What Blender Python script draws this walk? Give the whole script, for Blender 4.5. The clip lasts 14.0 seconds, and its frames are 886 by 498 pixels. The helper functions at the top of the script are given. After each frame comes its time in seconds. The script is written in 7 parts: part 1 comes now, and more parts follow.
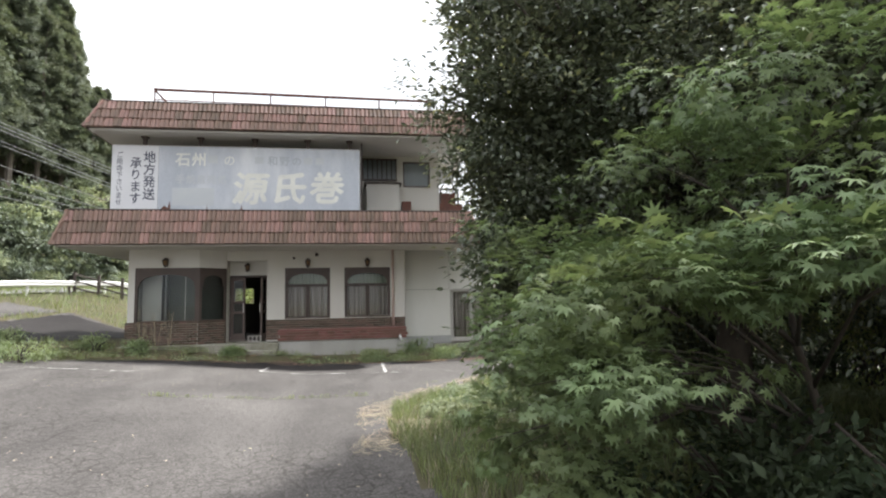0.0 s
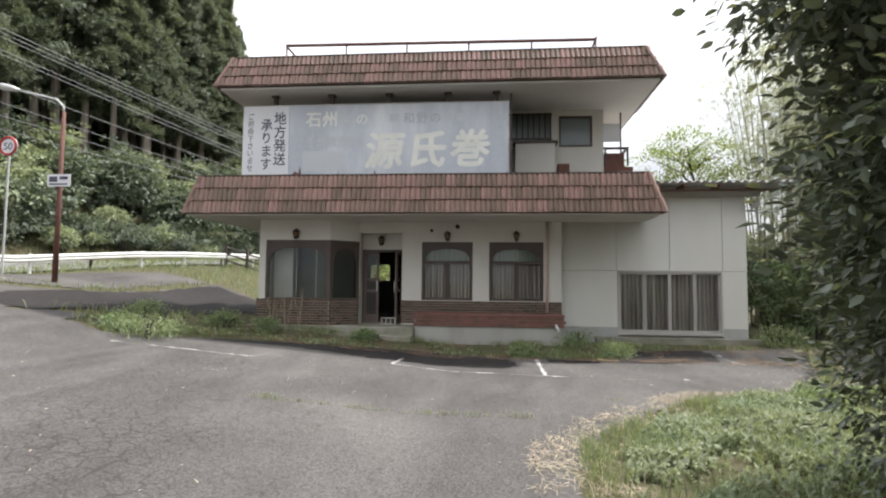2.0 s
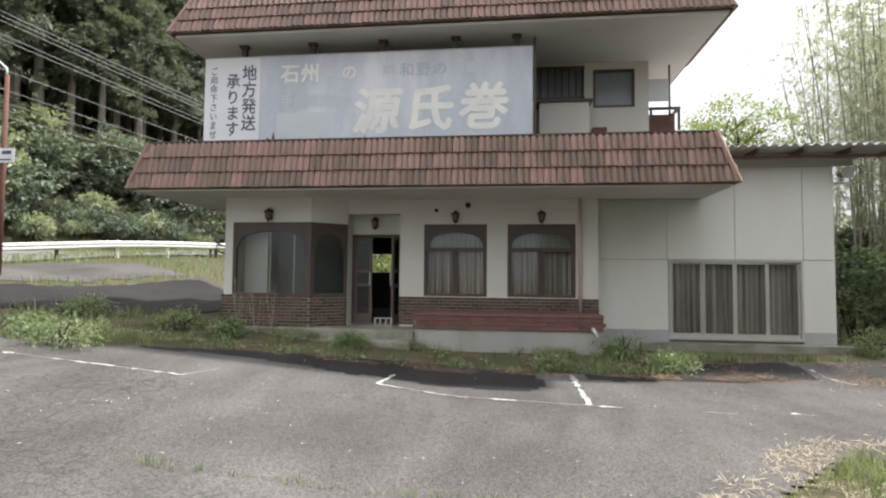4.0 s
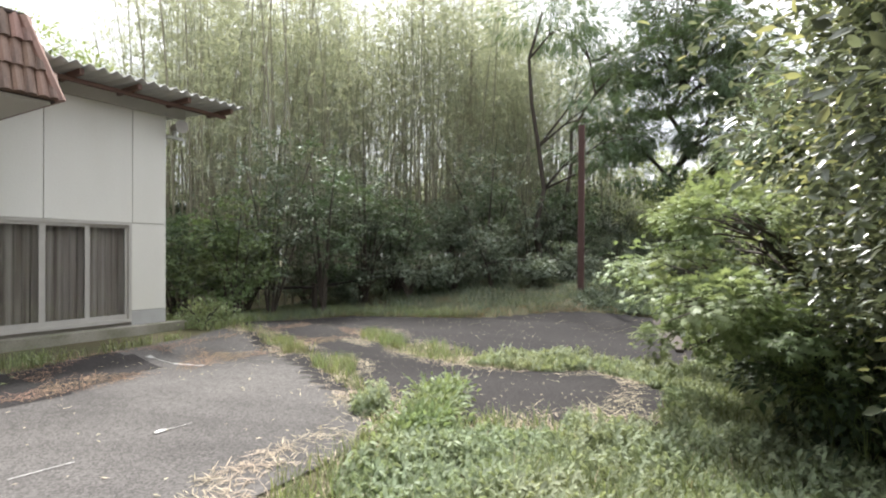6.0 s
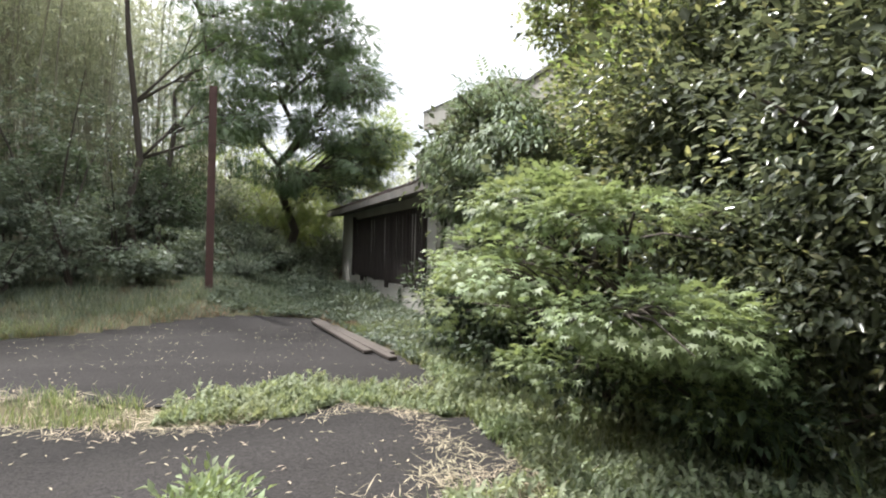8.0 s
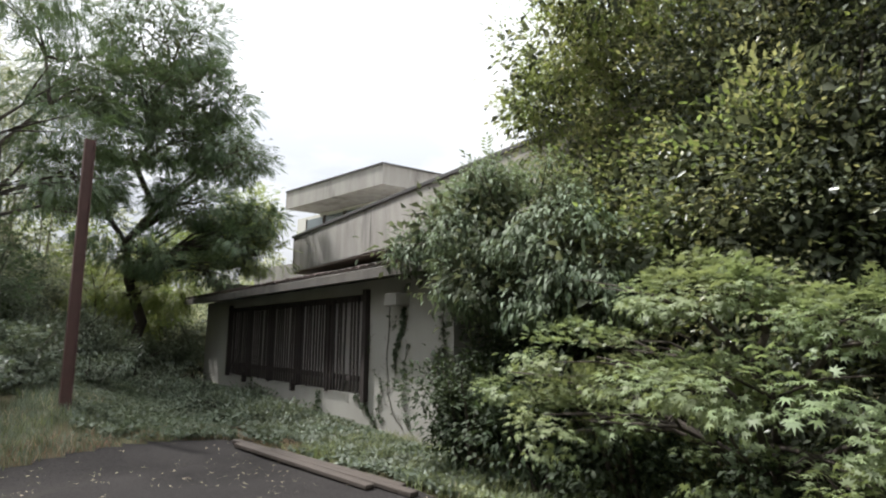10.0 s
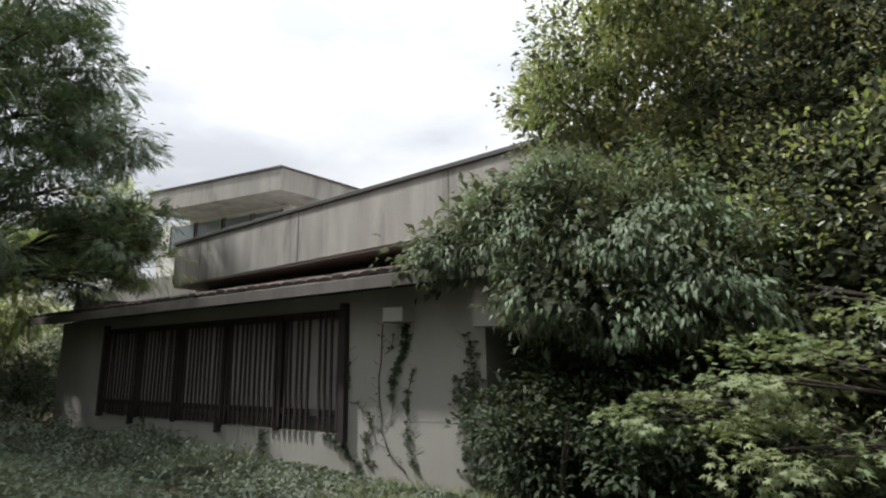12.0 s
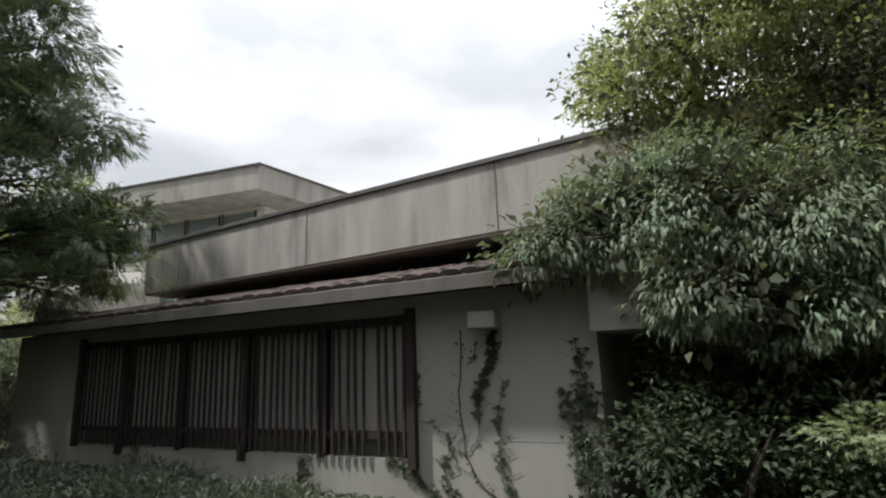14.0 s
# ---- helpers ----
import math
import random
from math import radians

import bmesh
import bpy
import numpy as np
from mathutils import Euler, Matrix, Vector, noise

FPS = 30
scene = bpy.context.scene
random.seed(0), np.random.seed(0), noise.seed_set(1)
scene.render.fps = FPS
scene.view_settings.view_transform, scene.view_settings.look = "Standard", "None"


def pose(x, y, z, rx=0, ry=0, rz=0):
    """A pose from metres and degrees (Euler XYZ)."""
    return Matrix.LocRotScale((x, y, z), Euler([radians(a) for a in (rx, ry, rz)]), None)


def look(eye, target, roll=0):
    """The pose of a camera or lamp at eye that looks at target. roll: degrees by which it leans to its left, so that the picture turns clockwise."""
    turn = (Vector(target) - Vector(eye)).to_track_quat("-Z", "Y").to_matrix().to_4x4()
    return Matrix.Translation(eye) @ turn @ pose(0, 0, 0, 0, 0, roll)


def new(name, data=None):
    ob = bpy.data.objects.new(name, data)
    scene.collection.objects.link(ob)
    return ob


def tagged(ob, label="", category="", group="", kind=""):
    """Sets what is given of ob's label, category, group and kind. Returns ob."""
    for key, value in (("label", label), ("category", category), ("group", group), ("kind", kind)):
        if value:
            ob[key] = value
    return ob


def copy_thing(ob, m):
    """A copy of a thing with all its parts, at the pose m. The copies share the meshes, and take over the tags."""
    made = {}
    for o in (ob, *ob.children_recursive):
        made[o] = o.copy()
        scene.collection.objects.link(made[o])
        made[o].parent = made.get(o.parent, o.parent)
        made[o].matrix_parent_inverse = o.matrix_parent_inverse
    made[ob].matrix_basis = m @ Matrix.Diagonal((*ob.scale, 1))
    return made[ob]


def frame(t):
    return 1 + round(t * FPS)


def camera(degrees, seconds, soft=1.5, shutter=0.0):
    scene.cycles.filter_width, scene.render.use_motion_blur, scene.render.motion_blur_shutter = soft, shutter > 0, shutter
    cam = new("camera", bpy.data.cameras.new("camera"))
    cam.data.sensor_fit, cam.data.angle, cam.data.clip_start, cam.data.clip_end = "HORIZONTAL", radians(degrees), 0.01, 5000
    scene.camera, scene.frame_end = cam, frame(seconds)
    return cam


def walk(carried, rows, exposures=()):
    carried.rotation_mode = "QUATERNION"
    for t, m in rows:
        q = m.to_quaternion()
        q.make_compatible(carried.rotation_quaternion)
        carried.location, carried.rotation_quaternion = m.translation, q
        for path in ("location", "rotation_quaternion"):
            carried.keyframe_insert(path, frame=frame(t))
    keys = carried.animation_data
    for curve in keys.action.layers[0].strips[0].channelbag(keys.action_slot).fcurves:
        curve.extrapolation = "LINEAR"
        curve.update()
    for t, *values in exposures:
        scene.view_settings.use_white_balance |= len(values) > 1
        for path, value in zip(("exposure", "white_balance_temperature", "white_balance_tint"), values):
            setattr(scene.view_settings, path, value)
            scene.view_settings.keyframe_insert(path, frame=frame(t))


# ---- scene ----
cam = camera(78.1, 14.0, soft=2.1)
PATH = [
    (0, (0.215, 0.057, 1.588), (0.516, 2.024, 1.79), -1.2),
    (0.5, (0.006, 0.835, 1.62), (0.064, 2.826, 1.8), -0.6),
    (1, (-0.086, 1.553, 1.644), (-0.205, 3.543, 1.805), -0.0),
    (1.5, (-0.11, 2.267, 1.65), (-0.264, 4.255, 1.805), -0.0),
    (2, (-0.143, 2.968, 1.669), (-0.33, 4.955, 1.799), 0.6),
    (2.2, (-0.146, 3.264, 1.681), (-0.336, 5.251, 1.807), 0.8),
    (4.3, (-0.255, 6.301, 1.66), (-0.497, 8.285, 1.749), 0.5),
    (4.5, (-0.191, 6.611, 1.633), (-0.396, 8.599, 1.704), 0.3),
    (5, (0.112, 7.368, 1.566), (0.377, 9.349, 1.63), -0.2),
    (5.5, (0.294, 7.939, 1.575), (1.489, 9.542, 1.617), -0.5),
    (6, (0.5, 8.727, 1.491), (2.222, 9.746, 1.516), -0.3),
    (6.5, (0.892, 9.35, 1.423), (2.854, 9.732, 1.387), 0.3),
    (7, (1.221, 9.976, 1.464), (3.22, 9.975, 1.41), 0.6),
    (7.5, (1.639, 10.517, 1.486), (3.624, 10.277, 1.442), 0.8),
    (8, (2.142, 11.072, 1.523), (4.077, 10.566, 1.523), 1.3),
    (8.5, (2.587, 11.583, 1.591), (4.455, 10.87, 1.648), 1.3),
    (9, (3.054, 12.122, 1.633), (4.842, 11.248, 1.826), 1.4),
    (9.2, (3.24, 12.285, 1.634), (5.01, 11.384, 1.871), 1.3),
    (11.3, (6.022, 13.612, 1.681), (7.413, 12.224, 2.058), -0.1),
    (11.5, (6.275, 13.673, 1.661), (7.64, 12.264, 2.05), 0.0),
    (12, (6.85, 13.907, 1.648), (8.105, 12.401, 2.047), -0.9),
    (12.5, (7.481, 14.077, 1.667), (8.675, 12.524, 2.067), -1.3),
    (13, (8.035, 14.145, 1.666), (9.176, 12.557, 2.086), -1.6),
    (13.5, (8.557, 14.239, 1.674), (9.634, 12.606, 2.092), -2.0),
    (14, (8.925, 14.311, 1.718), (9.991, 12.674, 2.144), -2.2),
]
walk(cam, [(t, look(eye, target, roll)) for t, eye, target, roll in PATH],
     exposures=[(0, 1.08), (0.6, 0.92), (2.0, 0.84), (4.5, 0.98), (5.6, 1.08), (6.5, 1.42), (7.5, 1.36), (9.0, 1.04), (11.3, 0.44), (14.0, 0.25)])

# ---- light ----
SUN_AZ, SUN_EL = radians(56), radians(57.5)
world = bpy.data.worlds.new("overcast_sky")
scene.world = world
world.use_nodes = True
wn, wl = world.node_tree.nodes, world.node_tree.links
wn.clear()
w_out = wn.new("ShaderNodeOutputWorld")
w_bg = wn.new("ShaderNodeBackground")
w_sky = wn.new("ShaderNodeTexSky")
w_sky.sky_type, w_sky.sun_disc = "NISHITA", False
w_sky.sun_elevation, w_sky.sun_rotation = SUN_EL, SUN_AZ
w_sky.air_density, w_sky.dust_density = 1.0, 3.0
w_co = wn.new("ShaderNodeTexCoord")
w_map = wn.new("ShaderNodeMapping")
w_map.inputs["Scale"].default_value = (1.2, 1.2, 3.2)
w_noise = wn.new("ShaderNodeTexNoise")
w_noise.inputs["Scale"].default_value, w_noise.inputs["Detail"].default_value = 2.2, 7.0
w_ramp = wn.new("ShaderNodeValToRGB")
w_ramp.color_ramp.elements[0].position, w_ramp.color_ramp.elements[0].color = 0.37, (6.2, 6.45, 6.9, 1)
w_ramp.color_ramp.elements[1].position, w_ramp.color_ramp.elements[1].color = 0.66, (9.6, 9.7, 9.9, 1)
w_mix = wn.new("ShaderNodeMixRGB")
w_mix.inputs[0].default_value = 0.9
w_bg.inputs["Strength"].default_value = 0.114
wl.new(w_co.outputs["Generated"], w_map.inputs["Vector"])
wl.new(w_map.outputs["Vector"], w_noise.inputs["Vector"])
wl.new(w_noise.outputs["Fac"], w_ramp.inputs["Fac"])
wl.new(w_sky.outputs["Color"], w_mix.inputs[1])
wl.new(w_ramp.outputs["Color"], w_mix.inputs[2])
# an overcast sky is about three times as bright overhead as at the horizon
w_sep = wn.new("ShaderNodeSeparateXYZ")
w_up = wn.new("ShaderNodeMapRange")
w_up.inputs["To Min"].default_value, w_up.inputs["To Max"].default_value = 0.4, 1.75
w_grad = wn.new("ShaderNodeMixRGB")
w_grad.blend_type = "MULTIPLY"
w_grad.inputs[0].default_value = 1.0
wl.new(w_co.outputs["Generated"], w_sep.inputs[0])
wl.new(w_sep.outputs["Z"], w_up.inputs["Value"])
wl.new(w_mix.outputs["Color"], w_grad.inputs[1])
wl.new(w_up.outputs[0], w_grad.inputs[2])
wl.new(w_grad.outputs["Color"], w_bg.inputs["Color"])
wl.new(w_bg.outputs["Background"], w_out.inputs["Surface"])

sun = new("sun", bpy.data.lights.new("sun", "SUN"))
sun.data.energy, sun.data.angle, sun.data.color = 3.9, radians(2.5), (1.0, 0.98, 0.955)
sun.matrix_basis = look((0, 0, 0), (-math.sin(SUN_AZ) * math.cos(SUN_EL), -math.cos(SUN_AZ) * math.cos(SUN_EL), -math.sin(SUN_EL)))


# ---- materials ----
def material(name, base, rough=0.8, dark=None, scale=3.0, fine=40.0, amount=0.5, bump=0.2, metal=0.0,
             by_object=0.0, by_island=0.0, streaks=0.0, spec=0.5, grime=None, grime_at=0.55):
    """A surface: base colour mixed with a second one by broad and fine noise, with relief and gloss that follow it."""
    m = bpy.data.materials.new(name)
    m.use_nodes = True
    n, l = m.node_tree.nodes, m.node_tree.links
    bsdf = n["Principled BSDF"]
    bsdf.inputs["Metallic"].default_value = metal
    bsdf.inputs["Specular IOR Level"].default_value = spec
    co = n.new("ShaderNodeTexCoord")
    broad, small = n.new("ShaderNodeTexNoise"), n.new("ShaderNodeTexNoise")
    broad.inputs["Scale"].default_value, broad.inputs["Detail"].default_value = scale, 5.0
    small.inputs["Scale"].default_value, small.inputs["Detail"].default_value = fine, 3.0
    where = co.outputs["Object"]
    if streaks:
        mp = n.new("ShaderNodeMapping")
        mp.inputs["Scale"].default_value = (1.0, 1.0, streaks)
        l.new(where, mp.inputs["Vector"])
        l.new(mp.outputs["Vector"], broad.inputs["Vector"])
    else:
        l.new(where, broad.inputs["Vector"])
    l.new(where, small.inputs["Vector"])
    dark = dark or tuple(c * 0.6 for c in base)
    add = n.new("ShaderNodeMath")
    add.operation = "MULTIPLY_ADD"
    add.inputs[1].default_value = 0.45
    l.new(small.outputs["Fac"], add.inputs[0])
    l.new(broad.outputs["Fac"], add.inputs[2])
    ramp = n.new("ShaderNodeMapRange")
    ramp.inputs["From Min"].default_value, ramp.inputs["From Max"].default_value = 0.5, 0.95
    ramp.inputs["To Max"].default_value = amount
    l.new(add.outputs[0], ramp.inputs["Value"])
    mix = n.new("ShaderNodeMixRGB")
    mix.inputs[1].default_value, mix.inputs[2].default_value = (*base, 1), (*dark, 1)
    l.new(ramp.outputs[0], mix.inputs[0])
    colour = mix.outputs[0]
    if grime:
        spot = n.new("ShaderNodeTexNoise")
        spot.inputs["Scale"].default_value, spot.inputs["Detail"].default_value = scale * 0.45, 8.0
        spot.inputs["Roughness"].default_value = 0.65
        if streaks:
            l.new(mp.outputs["Vector"], spot.inputs["Vector"])
        else:
            l.new(where, spot.inputs["Vector"])
        sr = n.new("ShaderNodeMapRange")
        sr.inputs["From Min"].default_value, sr.inputs["From Max"].default_value = grime_at, grime_at + 0.18
        sr.inputs["To Max"].default_value = 0.85
        l.new(spot.outputs["Fac"], sr.inputs["Value"])
        gm = n.new("ShaderNodeMixRGB")
        gm.inputs[2].default_value = (*grime, 1)
        l.new(sr.outputs[0], gm.inputs[0])
        l.new(colour, gm.inputs[1])
        colour = gm.outputs[0]
    for source, much in (("object", by_object), ("island", by_island)):
        if much:
            r = n.new("ShaderNodeObjectInfo").outputs["Random"] if source == "object" else n.new("ShaderNodeNewGeometry").outputs["Random Per Island"]
            hsv = n.new("ShaderNodeHueSaturation")
            rng = n.new("ShaderNodeMapRange")
            rng.inputs["To Min"].default_value, rng.inputs["To Max"].default_value = 1 - much, 1 + much
            hue = n.new("ShaderNodeMapRange")
            hue.inputs["To Min"].default_value, hue.inputs["To Max"].default_value = 0.5 + 0.05 * much, 0.5 - 0.05 * much
            l.new(r, rng.inputs["Value"])
            l.new(r, hue.inputs["Value"])
            l.new(rng.outputs[0], hsv.inputs["Value"])
            l.new(hue.outputs[0], hsv.inputs["Hue"])
            l.new(colour, hsv.inputs["Color"])
            colour = hsv.outputs[0]
    l.new(colour, bsdf.inputs["Base Color"])
    rr = n.new("ShaderNodeMapRange")
    rr.inputs["To Min"].default_value, rr.inputs["To Max"].default_value = max(rough - 0.12, 0.03), min(rough + 0.12, 1)
    l.new(small.outputs["Fac"], rr.inputs["Value"])
    l.new(rr.outputs[0], bsdf.inputs["Roughness"])
    if bump:
        b = n.new("ShaderNodeBump")
        b.inputs["Strength"].default_value, b.inputs["Distance"].default_value = bump, 0.02
        l.new(add.outputs[0], b.inputs["Height"])
        l.new(b.outputs[0], bsdf.inputs["Normal"])
    return m


def leaf_material(name, base, rough=0.5, vary=0.35, through_light=0.35, spec=0.4):
    """A leaf: a glossy upper face and light that comes through, each leaf of its own tone."""
    m = bpy.data.materials.new(name)
    m.use_nodes = True
    n, l = m.node_tree.nodes, m.node_tree.links
    bsdf, out = n["Principled BSDF"], n["Material Output"]
    bsdf.inputs["Roughness"].default_value, bsdf.inputs["Specular IOR Level"].default_value = rough, spec
    geo = n.new("ShaderNodeNewGeometry")
    co = n.new("ShaderNodeTexCoord")
    broad = n.new("ShaderNodeTexNoise")
    broad.inputs["Scale"].default_value = 1.1
    l.new(co.outputs["Object"], broad.inputs["Vector"])
    hsv = n.new("ShaderNodeHueSaturation")
    hsv.inputs["Color"].default_value = (*base, 1)
    val, hue = n.new("ShaderNodeMapRange"), n.new("ShaderNodeMapRange")
    val.inputs["To Min"].default_value, val.inputs["To Max"].default_value = 1 - vary, 1 + vary
    hue.inputs["From Min"].default_value, hue.inputs["From Max"].default_value = 0.3, 0.7
    hue.inputs["To Min"].default_value, hue.inputs["To Max"].default_value = 0.522, 0.478
    l.new(geo.outputs["Random Per Island"], val.inputs["Value"])
    l.new(broad.outputs["Fac"], hue.inputs["Value"])
    l.new(val.outputs[0], hsv.inputs["Value"])
    l.new(hue.outputs[0], hsv.inputs["Hue"])
    tr = n.new("ShaderNodeBsdfTranslucent")
    lift = n.new("ShaderNodeMixRGB")
    lift.blend_type = "MULTIPLY"
    lift.inputs[0].default_value, lift.inputs[2].default_value = 1.0, (1.25, 1.22, 0.85, 1)
    l.new(hsv.outputs[0], lift.inputs[1])
    l.new(lift.outputs[0], tr.inputs["Color"])
    l.new(hsv.outputs[0], bsdf.inputs["Base Color"])
    mx = n.new("ShaderNodeMixShader")
    mx.inputs[0].default_value = through_light
    l.new(bsdf.outputs[0], mx.inputs[1])
    l.new(tr.outputs[0], mx.inputs[2])
    l.new(mx.outputs[0], out.inputs["Surface"])
    return m


def glass_material(name, tint=(0.9, 0.92, 0.91), rough=0.03):
    m = bpy.data.materials.new(name)
    m.use_nodes = True
    n, l = m.node_tree.nodes, m.node_tree.links
    n.remove(n["Principled BSDF"])
    gl, tp, mx, fr = n.new("ShaderNodeBsdfGlossy"), n.new("ShaderNodeBsdfTransparent"), n.new("ShaderNodeMixShader"), n.new("ShaderNodeFresnel")
    gl.inputs["Roughness"].default_value = rough
    tp.inputs["Color"].default_value = (*tint, 1)
    fr.inputs["IOR"].default_value = 1.5
    co, ns = n.new("ShaderNodeTexCoord"), n.new("ShaderNodeTexNoise")
    ns.inputs["Scale"].default_value = 1.5
    bp = n.new("ShaderNodeBump")
    bp.inputs["Strength"].default_value, bp.inputs["Distance"].default_value = 0.05, 0.01
    l.new(co.outputs["Object"], ns.inputs["Vector"])
    l.new(ns.outputs["Fac"], bp.inputs["Height"])
    l.new(bp.outputs[0], gl.inputs["Normal"])
    l.new(fr.outputs[0], mx.inputs[0])
    l.new(tp.outputs[0], mx.inputs[1])
    l.new(gl.outputs[0], mx.inputs[2])
    l.new(mx.outputs[0], n["Material Output"].inputs["Surface"])
    return m


def asphalt_material(name, base, dark, crack_scale=5.0):
    """Old asphalt: stone grain, bleached and dark stains, and a net of cracks where it has aged."""
    m = material(name, base, 0.9, dark, scale=0.35, fine=130.0, amount=0.75, bump=0.35, spec=0.14)
    n, l = m.node_tree.nodes, m.node_tree.links
    bsdf = n["Principled BSDF"]
    old = bsdf.inputs["Base Color"].links[0].from_socket
    co = n.new("ShaderNodeTexCoord")
    vor = n.new("ShaderNodeTexVoronoi")
    vor.feature = "DISTANCE_TO_EDGE"
    vor.inputs["Scale"].default_value = crack_scale
    warp, area = n.new("ShaderNodeTexNoise"), n.new("ShaderNodeTexNoise")
    warp.inputs["Scale"].default_value, area.inputs["Scale"].default_value = 4.0, 0.3
    wm = n.new("ShaderNodeMixRGB")
    wm.blend_type = "ADD"
    wm.inputs[0].default_value = 0.18
    l.new(co.outputs["Object"], warp.inputs["Vector"])
    l.new(co.outputs["Object"], area.inputs["Vector"])
    l.new(co.outputs["Object"], wm.inputs[1])
    l.new(warp.outputs["Color"], wm.inputs[2])
    l.new(wm.outputs[0], vor.inputs["Vector"])
    line, where = n.new("ShaderNodeMapRange"), n.new("ShaderNodeMapRange")
    line.inputs["From Max"].default_value = 0.06
    line.inputs["To Min"].default_value, line.inputs["To Max"].default_value = 1.0, 0.0
    where.inputs["From Min"].default_value, where.inputs["From Max"].default_value = 0.5, 0.64
    where.inputs["To Max"].default_value = 0.9
    l.new(vor.outputs["Distance"], line.inputs["Value"])
    # the crazing is worst where lorries once turned
    far, worn, both = n.new("ShaderNodeVectorMath"), n.new("ShaderNodeMapRange"), n.new("ShaderNodeMath")
    far.operation, both.operation = "DISTANCE", "ADD"
    far.inputs[1].default_value = (-2.4, 5.4, 0.0)
    worn.inputs["From Max"].default_value = 3.2
    worn.inputs["To Min"].default_value, worn.inputs["To Max"].default_value = 0.2, 0.0
    l.new(co.outputs["Object"], far.inputs[0])
    l.new(far.outputs["Value"], worn.inputs["Value"])
    l.new(area.outputs["Fac"], both.inputs[0])
    l.new(worn.outputs[0], both.inputs[1])
    l.new(both.outputs[0], where.inputs["Value"])
    mul = n.new("ShaderNodeMath")
    mul.operation = "MULTIPLY"
    l.new(line.outputs[0], mul.inputs[0])
    l.new(where.outputs[0], mul.inputs[1])
    grain = n.new("ShaderNodeTexVoronoi")
    grain.inputs["Scale"].default_value = 70.0
    l.new(co.outputs["Object"], grain.inputs["Vector"])
    gm = n.new("ShaderNodeHueSaturation")
    gr = n.new("ShaderNodeMapRange")
    gr.inputs["To Min"].default_value, gr.inputs["To Max"].default_value = 0.5, 1.55
    l.new(grain.outputs["Color"], gr.inputs["Value"])
    l.new(gr.outputs[0], gm.inputs["Value"])
    l.new(old, gm.inputs["Color"])
    track = n.new("ShaderNodeTexNoise")
    track.inputs["Scale"].default_value, track.inputs["Detail"].default_value, track.inputs["Distortion"].default_value = 0.55, 6.0, 1.6
    stretch = n.new("ShaderNodeMapping")
    stretch.inputs["Rotation"].default_value, stretch.inputs["Scale"].default_value = (0, 0, 0.5), (1.0, 0.28, 1.0)
    l.new(co.outputs["Object"], stretch.inputs["Vector"])
    l.new(stretch.outputs[0], track.inputs["Vector"])
    tone = n.new("ShaderNodeMapRange")
    tone.inputs["From Min"].default_value, tone.inputs["From Max"].default_value = 0.32, 0.68
    tone.inputs["To Min"].default_value, tone.inputs["To Max"].default_value = 0.78, 1.24
    l.new(track.outputs["Fac"], tone.inputs["Value"])
    tm = n.new("ShaderNodeHueSaturation")
    l.new(tone.outputs[0], tm.inputs["Value"])
    l.new(gm.outputs[0], tm.inputs["Color"])
    gm = tm
    mx = n.new("ShaderNodeMixRGB")
    mx.inputs[2].default_value = (0.035, 0.032, 0.028, 1)
    l.new(mul.outputs[0], mx.inputs[0])
    l.new(gm.outputs[0], mx.inputs[1])
    l.new(mx.outputs[0], bsdf.inputs["Base Color"])
    return m


M_ASPHALT = asphalt_material("old_asphalt", (0.108, 0.1, 0.094), (0.05, 0.046, 0.044))
M_ASPHALT_DARK = asphalt_material("dark_asphalt", (0.031, 0.028, 0.027), (0.019, 0.017, 0.0165), 2.0)
M_ROAD = asphalt_material("road_asphalt", (0.2, 0.195, 0.19), (0.13, 0.125, 0.12), 1.0)
M_SOIL = material("soil_and_moss", (0.07, 0.074, 0.04), 0.95, (0.1, 0.08, 0.05), scale=1.2, fine=30, amount=0.9, bump=0.6, spec=0.1)
M_PAINT_WHITE = material("worn_white_line", (0.62, 0.61, 0.58), 0.85, (0.25, 0.24, 0.225), scale=14, fine=90, amount=1.0, grime=(0.12, 0.115, 0.11), grime_at=0.46)
M_PLASTER = material("white_render", (0.62, 0.6, 0.555), 0.85, (0.5, 0.47, 0.42), scale=1.1, fine=60, amount=0.5, bump=0.1, streaks=0.35, grime=(0.36, 0.31, 0.25), grime_at=0.6)
M_SOFFIT = material("soffit_board", (0.63, 0.61, 0.575), 0.85, (0.5, 0.47, 0.43), scale=0.9, fine=30, amount=0.6, bump=0.08)
M_PANEL = material("white_wall_panel", (0.68, 0.67, 0.63), 0.7, (0.52, 0.5, 0.44), scale=0.8, fine=40, amount=0.55, bump=0.05, streaks=0.3, grime=(0.45, 0.43, 0.39), grime_at=0.64)
# render darkened for the shade of eaves and trees; the grime is staining
M_SHADY_WALL = material("shaded_grey_wall_render", (0.385, 0.372, 0.345), 0.85, (0.27, 0.26, 0.235), scale=1.2, fine=50, amount=0.8, bump=0.08, streaks=0.3, grime=(0.2, 0.19, 0.16), grime_at=0.6)
M_POST = material("dark_red_oxide_steel", (0.1, 0.05, 0.042), 0.75, (0.06, 0.035, 0.03), scale=6, fine=70)
M_FASCIA = material("brown_painted_board", (0.17, 0.1, 0.08), 0.8, (0.09, 0.06, 0.05), scale=3, fine=50)
M_BASE = material("grey_plinth", (0.4, 0.4, 0.39), 0.9, (0.27, 0.26, 0.24), scale=3, fine=60)
